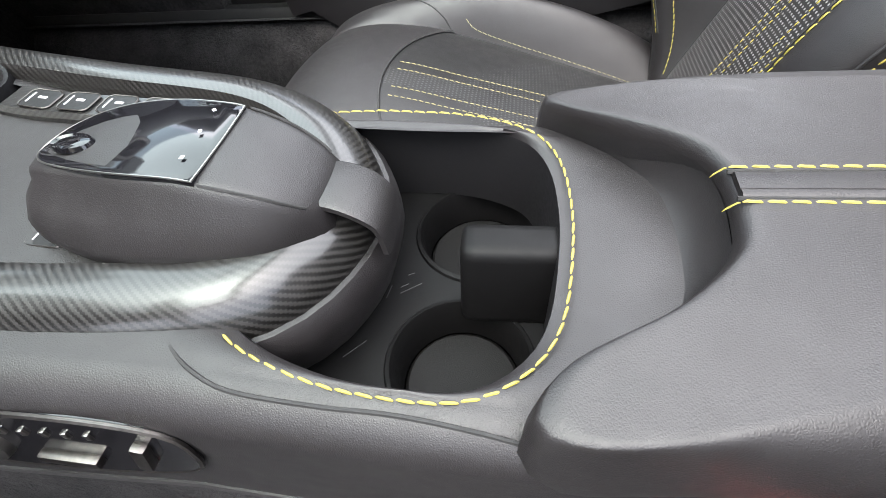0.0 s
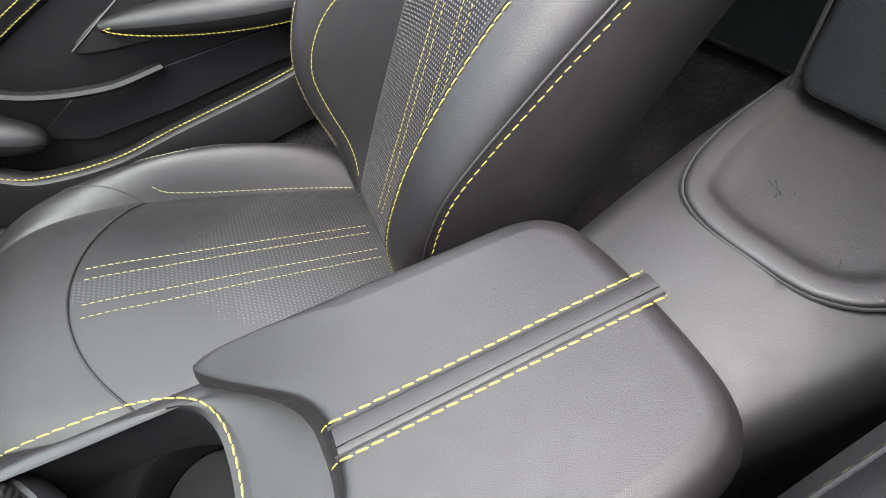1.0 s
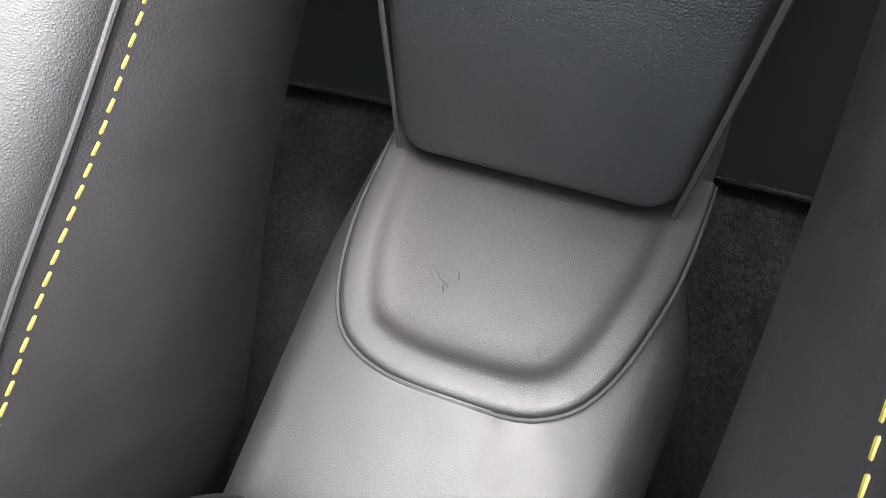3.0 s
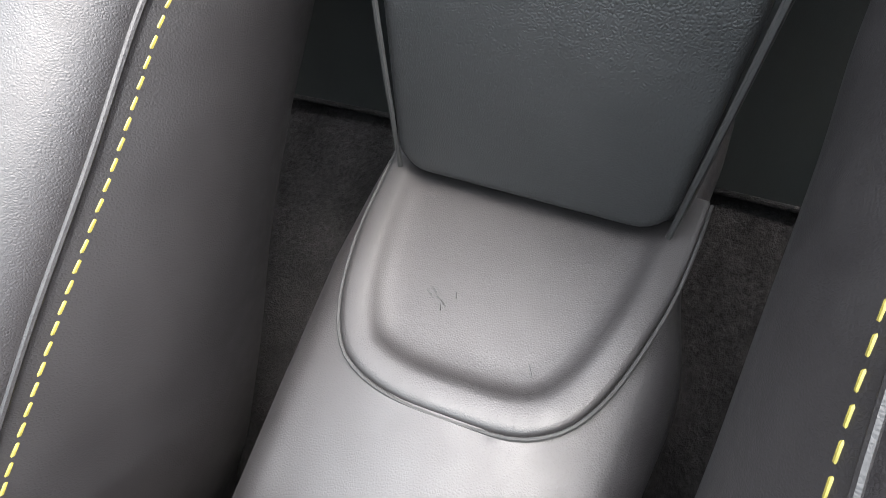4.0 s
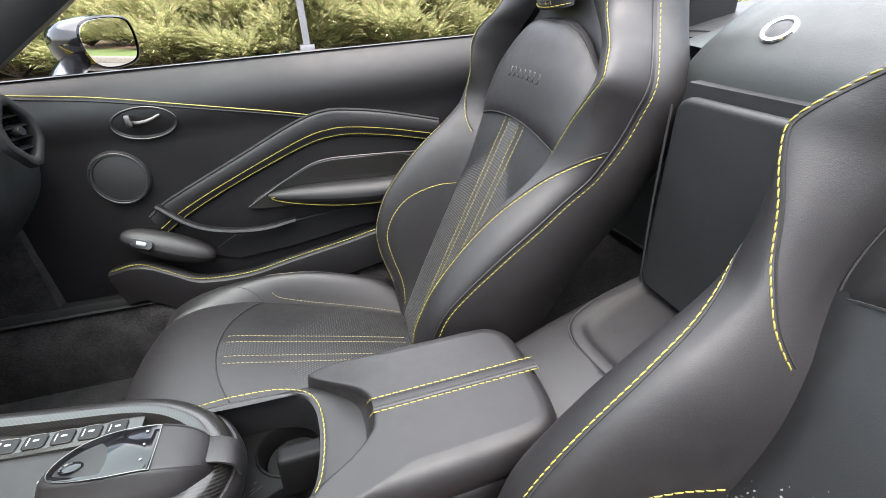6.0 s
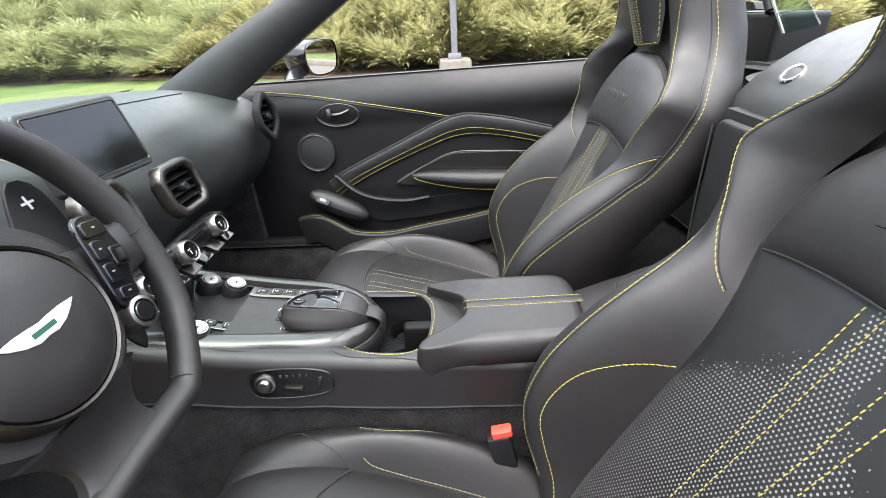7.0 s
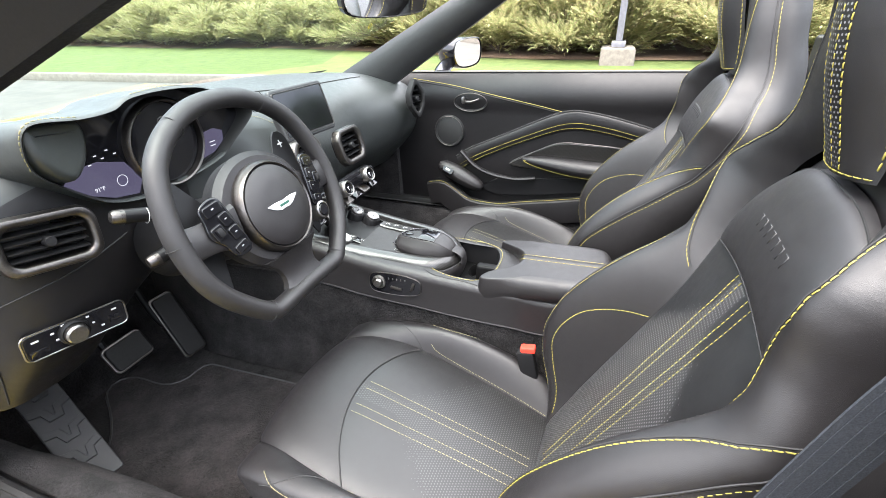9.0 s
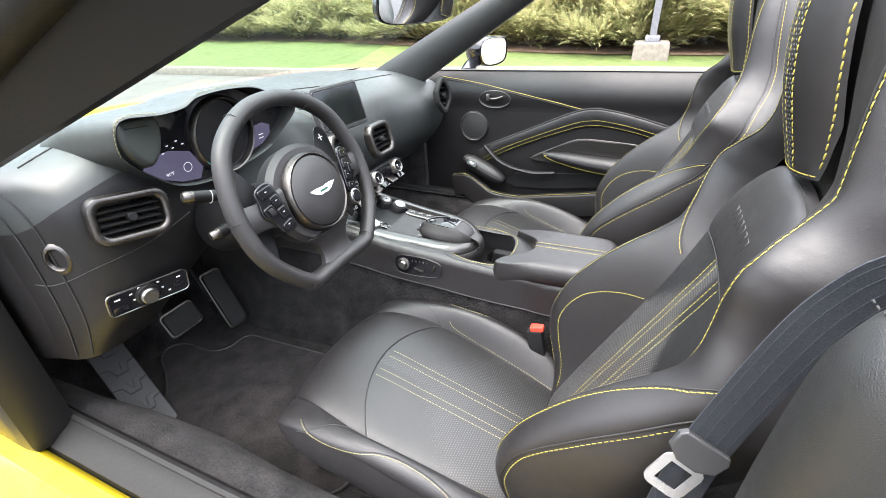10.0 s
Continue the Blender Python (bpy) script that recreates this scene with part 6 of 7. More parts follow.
# ---- dashboard ----
dash = root("dashboard", (-0.8, 0, 0.60), "black leather dashboard with dials, screen and air vents", "dashboard")
DROWS = [
    # station y, then x and z of seven places from the windscreen down to the knees
    (-0.728, -0.95, 0.925, -0.90, 0.930, -0.85, 0.918, -0.815, 0.870, -0.800, 0.790, -0.800, 0.680, -0.83, 0.560),
    (-0.712, -0.98, 0.930, -0.89, 0.940, -0.81, 0.930, -0.755, 0.880, -0.738, 0.790, -0.742, 0.675, -0.78, 0.560),
    (-0.672, -1.03, 0.942, -0.88, 0.960, -0.77, 0.958, -0.690, 0.918, -0.668, 0.825, -0.672, 0.680, -0.74, 0.570),
    (-0.56, -1.08, 0.955, -0.88, 0.980, -0.74, 0.995, -0.665, 0.955, -0.648, 0.840, -0.658, 0.680, -0.74, 0.580),
    (-0.385, -1.10, 0.960, -0.88, 0.985, -0.74, 1.002, -0.665, 0.975, -0.660, 0.860, -0.68, 0.720, -0.80, 0.640),
    (-0.20, -1.11, 0.960, -0.88, 0.982, -0.76, 0.983, -0.68, 0.945, -0.660, 0.840, -0.66, 0.720, -0.78, 0.630),
    (0.0, -1.12, 0.960, -0.90, 0.976, -0.78, 0.964, -0.68, 0.910, -0.615, 0.800, -0.61, 0.700, -0.70, 0.600),
    (0.20, -1.11, 0.955, -0.90, 0.968, -0.78, 0.946, -0.69, 0.890, -0.635, 0.790, -0.645, 0.690, -0.74, 0.580),
    (0.45, -1.07, 0.945, -0.88, 0.950, -0.77, 0.925, -0.69, 0.865, -0.665, 0.770, -0.69, 0.670, -0.80, 0.560),
    (0.62, -1.02, 0.930, -0.84, 0.935, -0.73, 0.915, -0.64, 0.870, -0.60, 0.800, -0.63, 0.690, -0.76, 0.560),
    (0.76, -0.95, 0.905, -0.80, 0.912, -0.70, 0.900, -0.62, 0.865, -0.59, 0.790, -0.62, 0.690, -0.74, 0.560)]
DREAD = lerp_rows(DROWS, 0)


def dash_at(u, y):
    r = DREAD(y)[1:]
    p = np.array([(r[2 * i], r[2 * i + 1]) for i in range(7)])
    w = u * 6
    i = min(int(w), 5)
    t = w - i
    p1, p2 = p[i], p[i + 1]
    p0 = p[i - 1] if i else 2 * p1 - p2
    p3 = p[i + 2] if i < 5 else 2 * p2 - p1
    q = 0.5 * (2 * p1 + (p2 - p0) * t + (2 * p0 - 5 * p1 + 4 * p2 - p3) * t * t + (3 * p1 - p0 - 3 * p2 + p3) * t ** 3)
    return np.array((q[0], y, q[1]))


part("dash_top", surf(lambda u, v: dash_at(0.53 * u, -0.728 + 1.488 * v), 36, 130), DASH, dash, "dark grey leather dashboard top")
part("dash_front", surf(lambda u, v: dash_at(0.53 + 0.47 * u, -0.30 + 1.06 * v), 30, 96), DASH, dash, "dark grey leather dashboard front")
# driver's part of the front and the end: darker leather carries their shade
part("dash_front_shaded", surf(lambda u, v: dash_at(0.53 + 0.47 * u, -0.728 + 0.428 * v), 30, 40), DOOR_LEATHER, dash, "dashboard front by the driver, darkened to stand for shade")
part("dash_end", loft([[dash_at(u, -0.728) for u in np.linspace(0, 1, 20)] + [np.array((-1.0, -0.728, 0.56))], [dash_at(u, -0.728) * np.array((1, 0, 1)) + np.array((-0.03, -0.740, 0)) for u in np.linspace(0, 1, 20)] + [np.array((-1.0, -0.740, 0.56))]]), DOOR_LEATHER, dash)


def cut_corners(w, h, cx, cy):
    """A rectangle with its corners cut off, each edge split for even rings."""
    p = [(w / 2, h / 2 - cy), (w / 2 - cx, h / 2), (-w / 2 + cx, h / 2), (-w / 2, h / 2 - cy), (-w / 2, -h / 2 + cy), (-w / 2 + cx, -h / 2), (w / 2 - cx, -h / 2), (w / 2, -h / 2 + cy)]
    out = []
    for (xa, ya), (xb, yb) in zip(p, p[1:] + p[:1]):
        for k in (0.12, 0.5, 0.88):
            out.append((xa + (xb - xa) * k, ya + (yb - ya) * k))
    return out


def vent(c, z, x, w, h, frame_mat, slats=4, knob=True, label="air vent with satin metal frame", cut=None):
    v = root("air_vent", c, label, "air vent", "dashboard air vents")
    m = basis(c, z, x)
    o = cut_corners(w, h, *cut) if cut else rounded(w, h, h * 0.3, 6)
    rings = []
    for k, d in ((1.50, -0.014), (1.48, 0.003), (1.42, 0.008), (1.30, 0.0095), (1.10, 0.0085), (1.02, 0.006), (1.0, 0.002), (0.98, -0.03)):
        rings.append([m @ Vector((px * (1 + (k - 1) * h / w if w > h else k), py * k, d)) for px, py in o])
    part("frame", loft(rings, None, False, False), frame_mat, v, "satin metal vent frame")
    part("duct", loft([[m @ Vector((px, py, d)) for px, py in o] for d in (-0.03, -0.032)]), GLOSS, v, "dark duct")
    for i in range(slats):
        yy = h * (-0.5 + (i + 0.8) / (slats + 0.6))
        part("slat", rbox((0, 0, 0), (w * 0.95, 0.0025, 0.018), 0.001, m @ Matrix.Translation((0, yy, -0.010)) @ pose(0, 0, 0, 18, 0, 0)), PLASTIC, v)
    if knob:
        part("knob", disc([(0, 0.010), (0.007, 0.010), (0.0085, 0.008), (0.0085, -0.01)], m, 20), PLASTIC, v, "round vent knob")
    return v


vent((-0.622, -0.594, 0.868), (0.95, -0.20, 0.14), (0.20, 0.95, -0.12), 0.108, 0.060, SATIN_DARK)
vent((-0.545, 0.165, 0.808), (0.93, -0.05, 0.25), (0, 1, 0), 0.084, 0.070, SATIN_DARK, cut=(0.013, 0.015))
vent((-0.555, -0.020, 0.826), (0.93, 0.05, 0.25), (0, 1, 0), 0.084, 0.070, SATIN_DARK, cut=(0.013, 0.015))
vent((-0.545, 0.655, 0.846), (0.9, -0.40, 0.1), (0.4, 0.9, 0), 0.050, 0.092, RUBBER, label="black pointed air vent at the dashboard end", cut=(0.020, 0.030))
# centre screen
screen = root("centre_screen", (-0.62, 0.06, 0.86), "dark rectangular display screen on the dashboard", "screen")
scm = basis((-0.602, 0.056, 0.928), (0.90, -0.12, 0.30), (0.12, 0.99, 0))
part("housing", slab(rounded(0.190, 0.132, 0.012), scm @ Matrix.Translation((0, 0, -0.02)), 0.020, 0.005), GREY_PLASTIC, screen, "dark grey screen housing")
part("glass", slab(rounded(0.169, 0.106, 0.004), scm, 0.0016, 0.0006), GLOSS, screen, "gloss black screen glass")
part("rim", tube([scm @ Vector((x, y, 0.0012)) for x, y in rounded(0.175, 0.112, 0.006)], 0.0012, 6, True), SATIN_DARK, screen, "thin metal rim")
# climate knobs below the centre vents
climate = root("climate_controls", (-0.5, 0, 0.70), "row of metal climate knobs and toggles under the vents", "controls")
part("bar", rbox((-0.525, 0.05, 0.715), (0.04, 0.34, 0.042), 0.014), GLOSS, climate, "gloss black control bar")
for y in (-0.075, 0.045, 0.165):
    m = basis((-0.503, y, 0.722), (0.93, -0.05, 0.36))
    knob = part("knob", disc([(0, 0.010), (0.013, 0.010), (0.0145, 0.012), (0.0155, 0.004)], m, 28), GLOSS, climate, "round knob face")
    part("knob_ring", disc([(0.0158, 0.002), (0.0162, 0.014), (0.0185, 0.015), (0.0215, 0.011), (0.0225, 0.002), (0.0225, -0.012)], m, 32), SATIN, knob, "ribbed metal ring")
    part("knob_mark", rbox((0, 0, 0), (0.008, 0.0018, 0.0005), 0.0, m @ Matrix.Translation((0, 0.003, 0.0103))), WHITE_MARK, knob)
    part("knob_mark", rbox((0, 0, 0), (0.0018, 0.007, 0.0005), 0.0, m @ Matrix.Translation((0.001, -0.003, 0.0103))), WHITE_MARK, knob)
for i in range(7):
    part("toggle", rbox((-0.500, -0.100 + 0.047 * i, 0.690), (0.026, 0.036, 0.009), 0.003, pose(0, 0, 0, 0, 28, 0)), SATIN_DARK if i % 2 else GLOSS, climate, "satin metal toggle")
# instrument cluster
cluster = root("instrument_cluster", (-0.645, -0.36, 0.86), "dark instrument cluster with dim displays inside a leather hood", "instruments")
LIP = spl([(-0.600, -0.582, 0.974), (-0.592, -0.587, 1.008), (-0.586, -0.580, 1.033), (-0.583, -0.560, 1.041), (-0.586, -0.500, 1.033), (-0.589, -0.445, 1.034), (-0.590, -0.411, 1.046), (-0.590, -0.343, 1.048), (-0.592, -0.262, 1.038), (-0.597, -0.200, 1.010), (-0.601, -0.142, 0.983), (-0.604, -0.128, 0.966), (-0.608, -0.140, 0.947), (-0.616, -0.186, 0.914), (-0.623, -0.225, 0.888), (-0.628, -0.300, 0.873), (-0.630, -0.400, 0.866), (-0.628, -0.480, 0.884), (-0.615, -0.545, 0.935)], 120, True)
LIP_MID = np.array((0.0, -0.36, 0.955))


def hood_ring(grow, x_top, x_low, drop=0.0):
    """A ring of the hood: the lip's outline grown about its middle, its top and foot set at their own depths."""
    out = []
    for x, y, z in LIP:
        w = ease((z - 0.88) / 0.10)
        out.append((x_low + (x_top - x_low) * w if x_top is not None else x, LIP_MID[1] + (y - LIP_MID[1]) * grow, LIP_MID[2] + (z - LIP_MID[2]) * grow - drop * w))
    return out


part("hood", loft([hood_ring(1.0, None, None), [(x - 0.003, y * 1.006 - 0.006 * LIP_MID[1], z + 0.003) for x, y, z in LIP], [(x - 0.010, y * 1.012 - 0.012 * LIP_MID[1], z + 0.0045) for x, y, z in LIP], hood_ring(1.03, -0.66, -0.650, 0.004), hood_ring(1.06, -0.73, -0.668, 0.016), hood_ring(1.08, -0.80, -0.690, 0.045)], None, False, False), DASH, cluster, "leather instrument hood", 60)
part("hood_lining", loft([hood_ring(1.0, None, None), [(x - 0.003, y * 0.985 + 0.015 * LIP_MID[1], z * 0.985 + 0.015 * LIP_MID[2]) for x, y, z in LIP], hood_ring(0.95, -0.648, -0.645)], None, False, False), RUBBER, cluster, "black lining of the hood", 60)
rm = basis((-0.645, 0, 0), (1, 0, 0))
part("recess", slab([(y, z) for _, y, z in hood_ring(0.96, -0.64, -0.64)], rm, 0.003, 0.001), GLOSS, cluster, "gloss black instrument glass")
part("display", slab([(-0.535, 0.930), (-0.500, 0.902), (-0.462, 0.884), (-0.418, 0.876), (-0.403, 0.900), (-0.425, 0.938), (-0.470, 0.952), (-0.510, 0.950)], rm @ Matrix.Translation((0, 0, 0.0034)), 0.0008, 0.0003), DISPLAY, cluster, "dim violet display")
part("display", slab([(-0.258, 0.893), (-0.225, 0.898), (-0.195, 0.915), (-0.192, 0.936), (-0.215, 0.946), (-0.255, 0.942)], rm @ Matrix.Translation((0, 0, 0.0034)), 0.0008, 0.0003), DISPLAY, cluster, "dim violet display")
part("display_text", lettering("91\u00b0F", 0.0095, rm @ Matrix.Translation((-0.482, 0.907, 0.0045))), DISPLAY_MARK, cluster, "small pale temperature figures")
part("display_circle", tube([rm @ Vector((-0.440 + 0.0095 * math.cos(a), 0.909 + 0.0095 * math.sin(a), 0.0045)) for a in np.linspace(0, 2 * math.pi, 28, False)], 0.0005, 5, True), DISPLAY_MARK, cluster, "pale ring mark")
for q, (x, y) in enumerate(((-0.470, 0.962), (-0.448, 0.966), (-0.459, 0.955), (-0.436, 0.957), (-0.483, 0.950), (-0.226, 0.912), (-0.226, 0.920))):
    part("display_mark", rbox((0, 0, 0), (0.005 + 0.010 * (q > 4), 0.0018, 0.0003), 0.0, rm @ Matrix.Translation((x, y, 0.0045))), DISPLAY_MARK, cluster)
dialm = rm @ Matrix.Translation((-0.335, 0.948, 0.003))
part("dial_ring", disc([(0.076, 0.0), (0.0765, 0.014), (0.0795, 0.016), (0.0835, 0.012), (0.085, 0.0)], dialm, 56), SATIN_DARK, cluster, "dark metal dial ring")
part("dial_face", disc([(0.0, 0.0016), (0.074, 0.0016), (0.0755, 0.0)], dialm, 48), GLOSS, cluster, "dark dial face")
part("dial_light", tube([dialm @ Vector((0.072 * math.cos(a), 0.072 * math.sin(a), 0.0022)) for a in np.linspace(2.6, 3.9, 24)], 0.0008, 5), screen_material("teal_dial_light", (0.05, 0.5, 0.42), 0.18), cluster, "teal dial light")
cm = basis((-0.640, -0.530, 0.990), (0.90, 0.36, 0.15), (-0.36, 0.93, 0))
part("cheek", slab(spl([(-0.052, -0.012), (-0.055, 0.034), (-0.034, 0.044), (0.030, 0.038), (0.054, 0.028), (0.056, 0.004), (0.028, -0.034), (-0.014, -0.050)], 44, True)[:, :2], cm, 0.026, 0.012, 6), DASH, cluster, "leather covered cheek beside the instruments")
part("stitching", dashes(spl([(-0.5875, -0.505, 1.0375), (-0.5835, -0.558, 1.0455), (-0.5850, -0.5815, 1.0375), (-0.5890, -0.5905, 1.010), (-0.5975, -0.5865, 0.975)], 40), (0.8, -0.3, 0.5), 0.006, 0.002, 0.0011), THREAD_PALE, cluster, "pale yellow stitching")
part("stitching", dashes(spl([(-0.597, -0.405, 1.0515), (-0.597, -0.343, 1.0535), (-0.600, -0.270, 1.0445)], 24), (0.2, 0, 1), 0.006, 0.002, 0.0009), THREAD_PALE, cluster, "pale yellow stitching")
# light switch panel
lights = root("light_switch_panel", (-0.66, -0.59, 0.67), "gloss black light switch panel with round knob", "switch panel")
lm = basis((-0.646, -0.606, 0.700), (0.92, -0.2, -0.05), (0.2, 0.95, -0.08))
part("plate", slab(rounded(0.150, 0.046, 0.010), lm, 0.006, 0.002), GLOSS, lights, "gloss black plate")
part("rim", tube([lm @ Vector((x, y, 0.005)) for x, y in rounded(0.152, 0.048, 0.011)], 0.0014, 6, True), SATIN, lights, "satin rim")
part("knob", disc([(0, 0.022), (0.014, 0.022), (0.017, 0.019), (0.018, 0.004)], lm @ Matrix.Translation((-0.005, 0, 0)), 28), SATIN, lights, "round satin knob")

part("knob_ring", disc([(0.0185, 0.004), (0.019, 0.012), (0.0225, 0.010), (0.0235, 0.004)], lm @ Matrix.Translation((-0.005, 0, 0)), 32), PLASTIC, lights, "ridged black ring")
for x, y, w in ((-0.058, 0.010, 0.010), (-0.034, 0.012, 0.005), (-0.030, -0.002, 0.004), (-0.018, 0.0195, 0.005), (0.0, 0.0205, 0.005), (0.018, 0.017, 0.005), (0.024, 0.002, 0.004), (0.058, 0.012, 0.008), (0.036, -0.010, 0.005)):
    part("switch_mark", rbox((0, 0, 0), (w, 0.0032, 0.0004), 0.0, lm @ Matrix.Translation((x, y, 0.0062))), WHITE_MARK, lights)
part("push_switch", rbox((0, 0, 0), (0.026, 0.012, 0.004), 0.0015, lm @ Matrix.Translation((-0.056, -0.012, 0.006))), GLOSS, lights, "gloss black push switch")
part("push_switch", rbox((0, 0, 0), (0.020, 0.012, 0.004), 0.0015, lm @ Matrix.Translation((0.056, -0.004, 0.006))), GLOSS, lights, "gloss black push switch")
# seams and panel splits of the dashboard
for y0, y1, u in ((-0.722, -0.46, 0.715), (-0.66, 0.62, 0.30)):
    part("seam", tube([dash_at(u + (0.02 * math.sin(6 * y) if u < 0.5 else 0.0), y) + np.array((0.0006, 0, 0.0006)) for y in np.linspace(y0, y1, 60)], 0.0016, 6), SEAM, dash)
for yy in (-0.700, -0.716):
    part("seam", tube([dash_at(u, yy) + np.array((0.0004, -0.0008, 0)) for u in np.linspace(0.30, 0.98, 40)], 0.0015, 6), SEAM, dash)
part("stitching", dashes([dash_at(0.47 + 0.17 * ease((y + 0.05) / 0.17), y) + np.array((0.0012, 0, 0.0008)) for y in np.linspace(-0.05, 0.12, 40)], (0.8, 0, 0.6), 0.006, 0.002, 0.0010), THREAD_PALE, dash, "pale yellow stitching")

# ---- steering wheel ----
W0 = Vector((-0.365, -0.399, 0.873))
WN = Vector((0.94, 0, 0.342)).normalized()
wheel = root("steering_wheel", W0 - WN * 0.10, "black leather steering wheel with flat bottom and round hub", "steering wheel")
wmx = basis(W0, WN)
rim2 = spl([(0, 0.186), (0.075, 0.172), (0.141, 0.124), (0.174, 0.045), (0.174, -0.025), (0.158, -0.075), (0.126, -0.118), (0.103, -0.141), (0.088, -0.150), (0.045, -0.150), (0, -0.149), (-0.045, -0.150), (-0.088, -0.150), (-0.103, -0.141), (-0.126, -0.118), (-0.158, -0.075), (-0.174, -0.025), (-0.172, 0.045), (-0.141, 0.124), (-0.075, 0.172)], 110, True)
rim_pts = [wmx @ Vector((x, y, 0.0)) for x, y in rim2]
part("rim", sweep(Geo(), [tuple(p) for p in rim_pts], ring(0.0155, 16, 0.0175), True, up=tuple(WN)), LEATHER_SOFT, wheel, "leather wrapped rim")
part("hub_pad", disc([(0, 0.038), (0.04, 0.037), (0.066, 0.033), (0.074, 0.028), (0.0755, 0.022)], wmx @ Matrix.Diagonal((0.92, 0.92, 1, 1)), 56), LEATHER, wheel, "round leather hub pad")
part("hub_ring", disc([(0.0756, 0.018), (0.0762, 0.027), (0.0785, 0.029), (0.0825, 0.024), (0.085, 0.012), (0.086, -0.012)], wmx @ Matrix.Diagonal((0.92, 0.92, 1, 1)), 56), SATIN_DARK, wheel, "dark metal hub ring")
part("hub_body", disc([(0, 0.01), (0.088, 0.010), (0.098, 0.0), (0.094, -0.03), (0.07, -0.05), (0.0, -0.055)], wmx @ Matrix.Diagonal((1.1, 1.0, 1, 1)), 48), LEATHER, wheel, "black leather hub body")
for s in (-1, 1):
    sp = spl([(s * 0.080, 0.0, 0.006), (s * 0.12, 0.005, 0.004), (s * 0.172, 0.010, -0.002)], 10)
    part("spoke", sweep(Geo(), [tuple(wmx @ Vector(p)) for p in sp], [(-0.034, -0.012), (-0.034, 0.006), (-0.028, 0.011), (0.028, 0.011), (0.034, 0.006), (0.034, -0.012)], up=tuple(WN), scale=[1.1, 1.0, 0.9, 0.82, 0.76, 0.72, 0.7, 0.7, 0.72, 0.76, 0.8]), LEATHER, wheel, "leather covered spoke")
    pod_m = wmx @ Matrix.Translation((s * 0.110, 0.008, 0.015)) @ pose(0, 0, 0, 0, s * 10, -s * 12)
    outline = spl([(-s * 0.020, 0.044), (s * 0.012, 0.046), (s * 0.020, 0.024), (s * 0.026, 0.002), (s * 0.016, -0.020), (s * 0.010, -0.044), (-s * 0.018, -0.046), (-s * 0.022, 0.0)], 40, True)[:, :2]
    sw = part("switch_pod", slab(outline, pod_m, 0.0045, 0.002), GLOSS, wheel, "gloss black switch pod")
    for bx, by, bw, bh, turn in ((-0.003, 0.034, 0.030, 0.017, 4), (-0.010, 0.012, 0.017, 0.021, 0), (-0.010, -0.012, 0.017, 0.021, 0), (0.011, 0.002, 0.020, 0.022, 0), (-0.004, -0.035, 0.024, 0.014, -4)):
        bm_ = pod_m @ Matrix.Translation((s * bx, by, 0.0030)) @ pose(0, 0, 0, 0, 0, s * turn)
        bt = part("button", slab(rounded(bw, bh, 0.004, 4), bm_, 0.0045, 0.0014), GLOSS, sw, "gloss black button")
        part("button_mark", rbox((0, 0, 0), (0.0042, 0.0016, 0.0003), 0.0, bm_ @ Matrix.Translation((0, 0.001, 0.0046))), SILVER, sw)
    part("joystick", rbox((0, 0, 0), (0.010, 0.014, 0.007), 0.003, pod_m @ Matrix.Translation((s * 0.011, 0.002, 0.0095))), PLASTIC, sw, "small raised rocker")
rk = wmx @ Matrix.Translation((0.098, -0.050, 0.012))
rotary = part("mode_knob", disc([(0, 0.012), (0.010, 0.012), (0.0115, 0.010), (0.012, 0.004)], rk, 28), GLOSS, wheel, "round mode knob")
part("knob_ring", disc([(0.0125, 0.004), (0.013, 0.011), (0.0165, 0.010), (0.0185, 0.004), (0.019, -0.014)], rk, 32), SATIN, rotary, "satin ring")
low = spl([(0, -0.075, 0.004), (0, -0.11, 0.0), (0, -0.150, 0.0)], 10)
part("spoke", sweep(Geo(), [tuple(wmx @ Vector(p)) for p in low], [(-0.055, -0.010), (-0.055, 0.004), (-0.044, 0.010), (0.044, 0.010), (0.055, 0.004), (0.055, -0.010)], up=tuple(WN), scale=[1.25, 1.1, 0.95, 0.84, 0.78, 0.74, 0.74, 0.78, 0.86, 0.98, 1.1]), LEATHER, wheel, "leather covered lower spoke")
half = [(0.009, -0.008), (0.020, -0.0048), (0.030, 0.0008), (0.0362, 0.0062), (0.022, 0.0072), (0.009, 0.0066)]
wingo = [(0, -0.0070)] + half + [(0, 0.0056)] + [(-x, y) for x, y in half[::-1]]
part("emblem_bar", rbox((0, 0, 0), (0.022, 0.0042, 0.0008), 0.0, wmx @ Matrix.Translation((0, -0.0006, 0.0390))), speckled("dark_green_enamel", (0.01, 0.05, 0.035), (0.015, 0.065, 0.045), 0.3, 300.0), wheel, "dark green bar on the emblem")
part("emblem", slab(wingo, wmx @ Matrix.Translation((0, 0, 0.0365)), 0.0022, 0.0006), EMBLEM, wheel, "silver winged emblem")
part("column", disc([(0, 0.0), (0.055, 0.0), (0.06, -0.03), (0.062, -0.12), (0.07, -0.24)], wmx @ Matrix.Translation((0, -0.01, -0.05)), 24), PLASTIC, wheel, "black steering column shroud")
for s in (-1, 1):
    part("shift_paddle", slab(spl([(s * 0.075, 0.02), (s * 0.10, 0.075), (s * 0.125, 0.11), (s * 0.150, 0.095), (s * 0.150, 0.03), (s * 0.14, -0.06), (s * 0.12, -0.10), (s * 0.10, -0.04)], 40, True)[:, :2], wmx @ Matrix.Translation((0, 0, -0.035)), 0.004, 0.001), PLASTIC, wheel, "dark shift paddle")
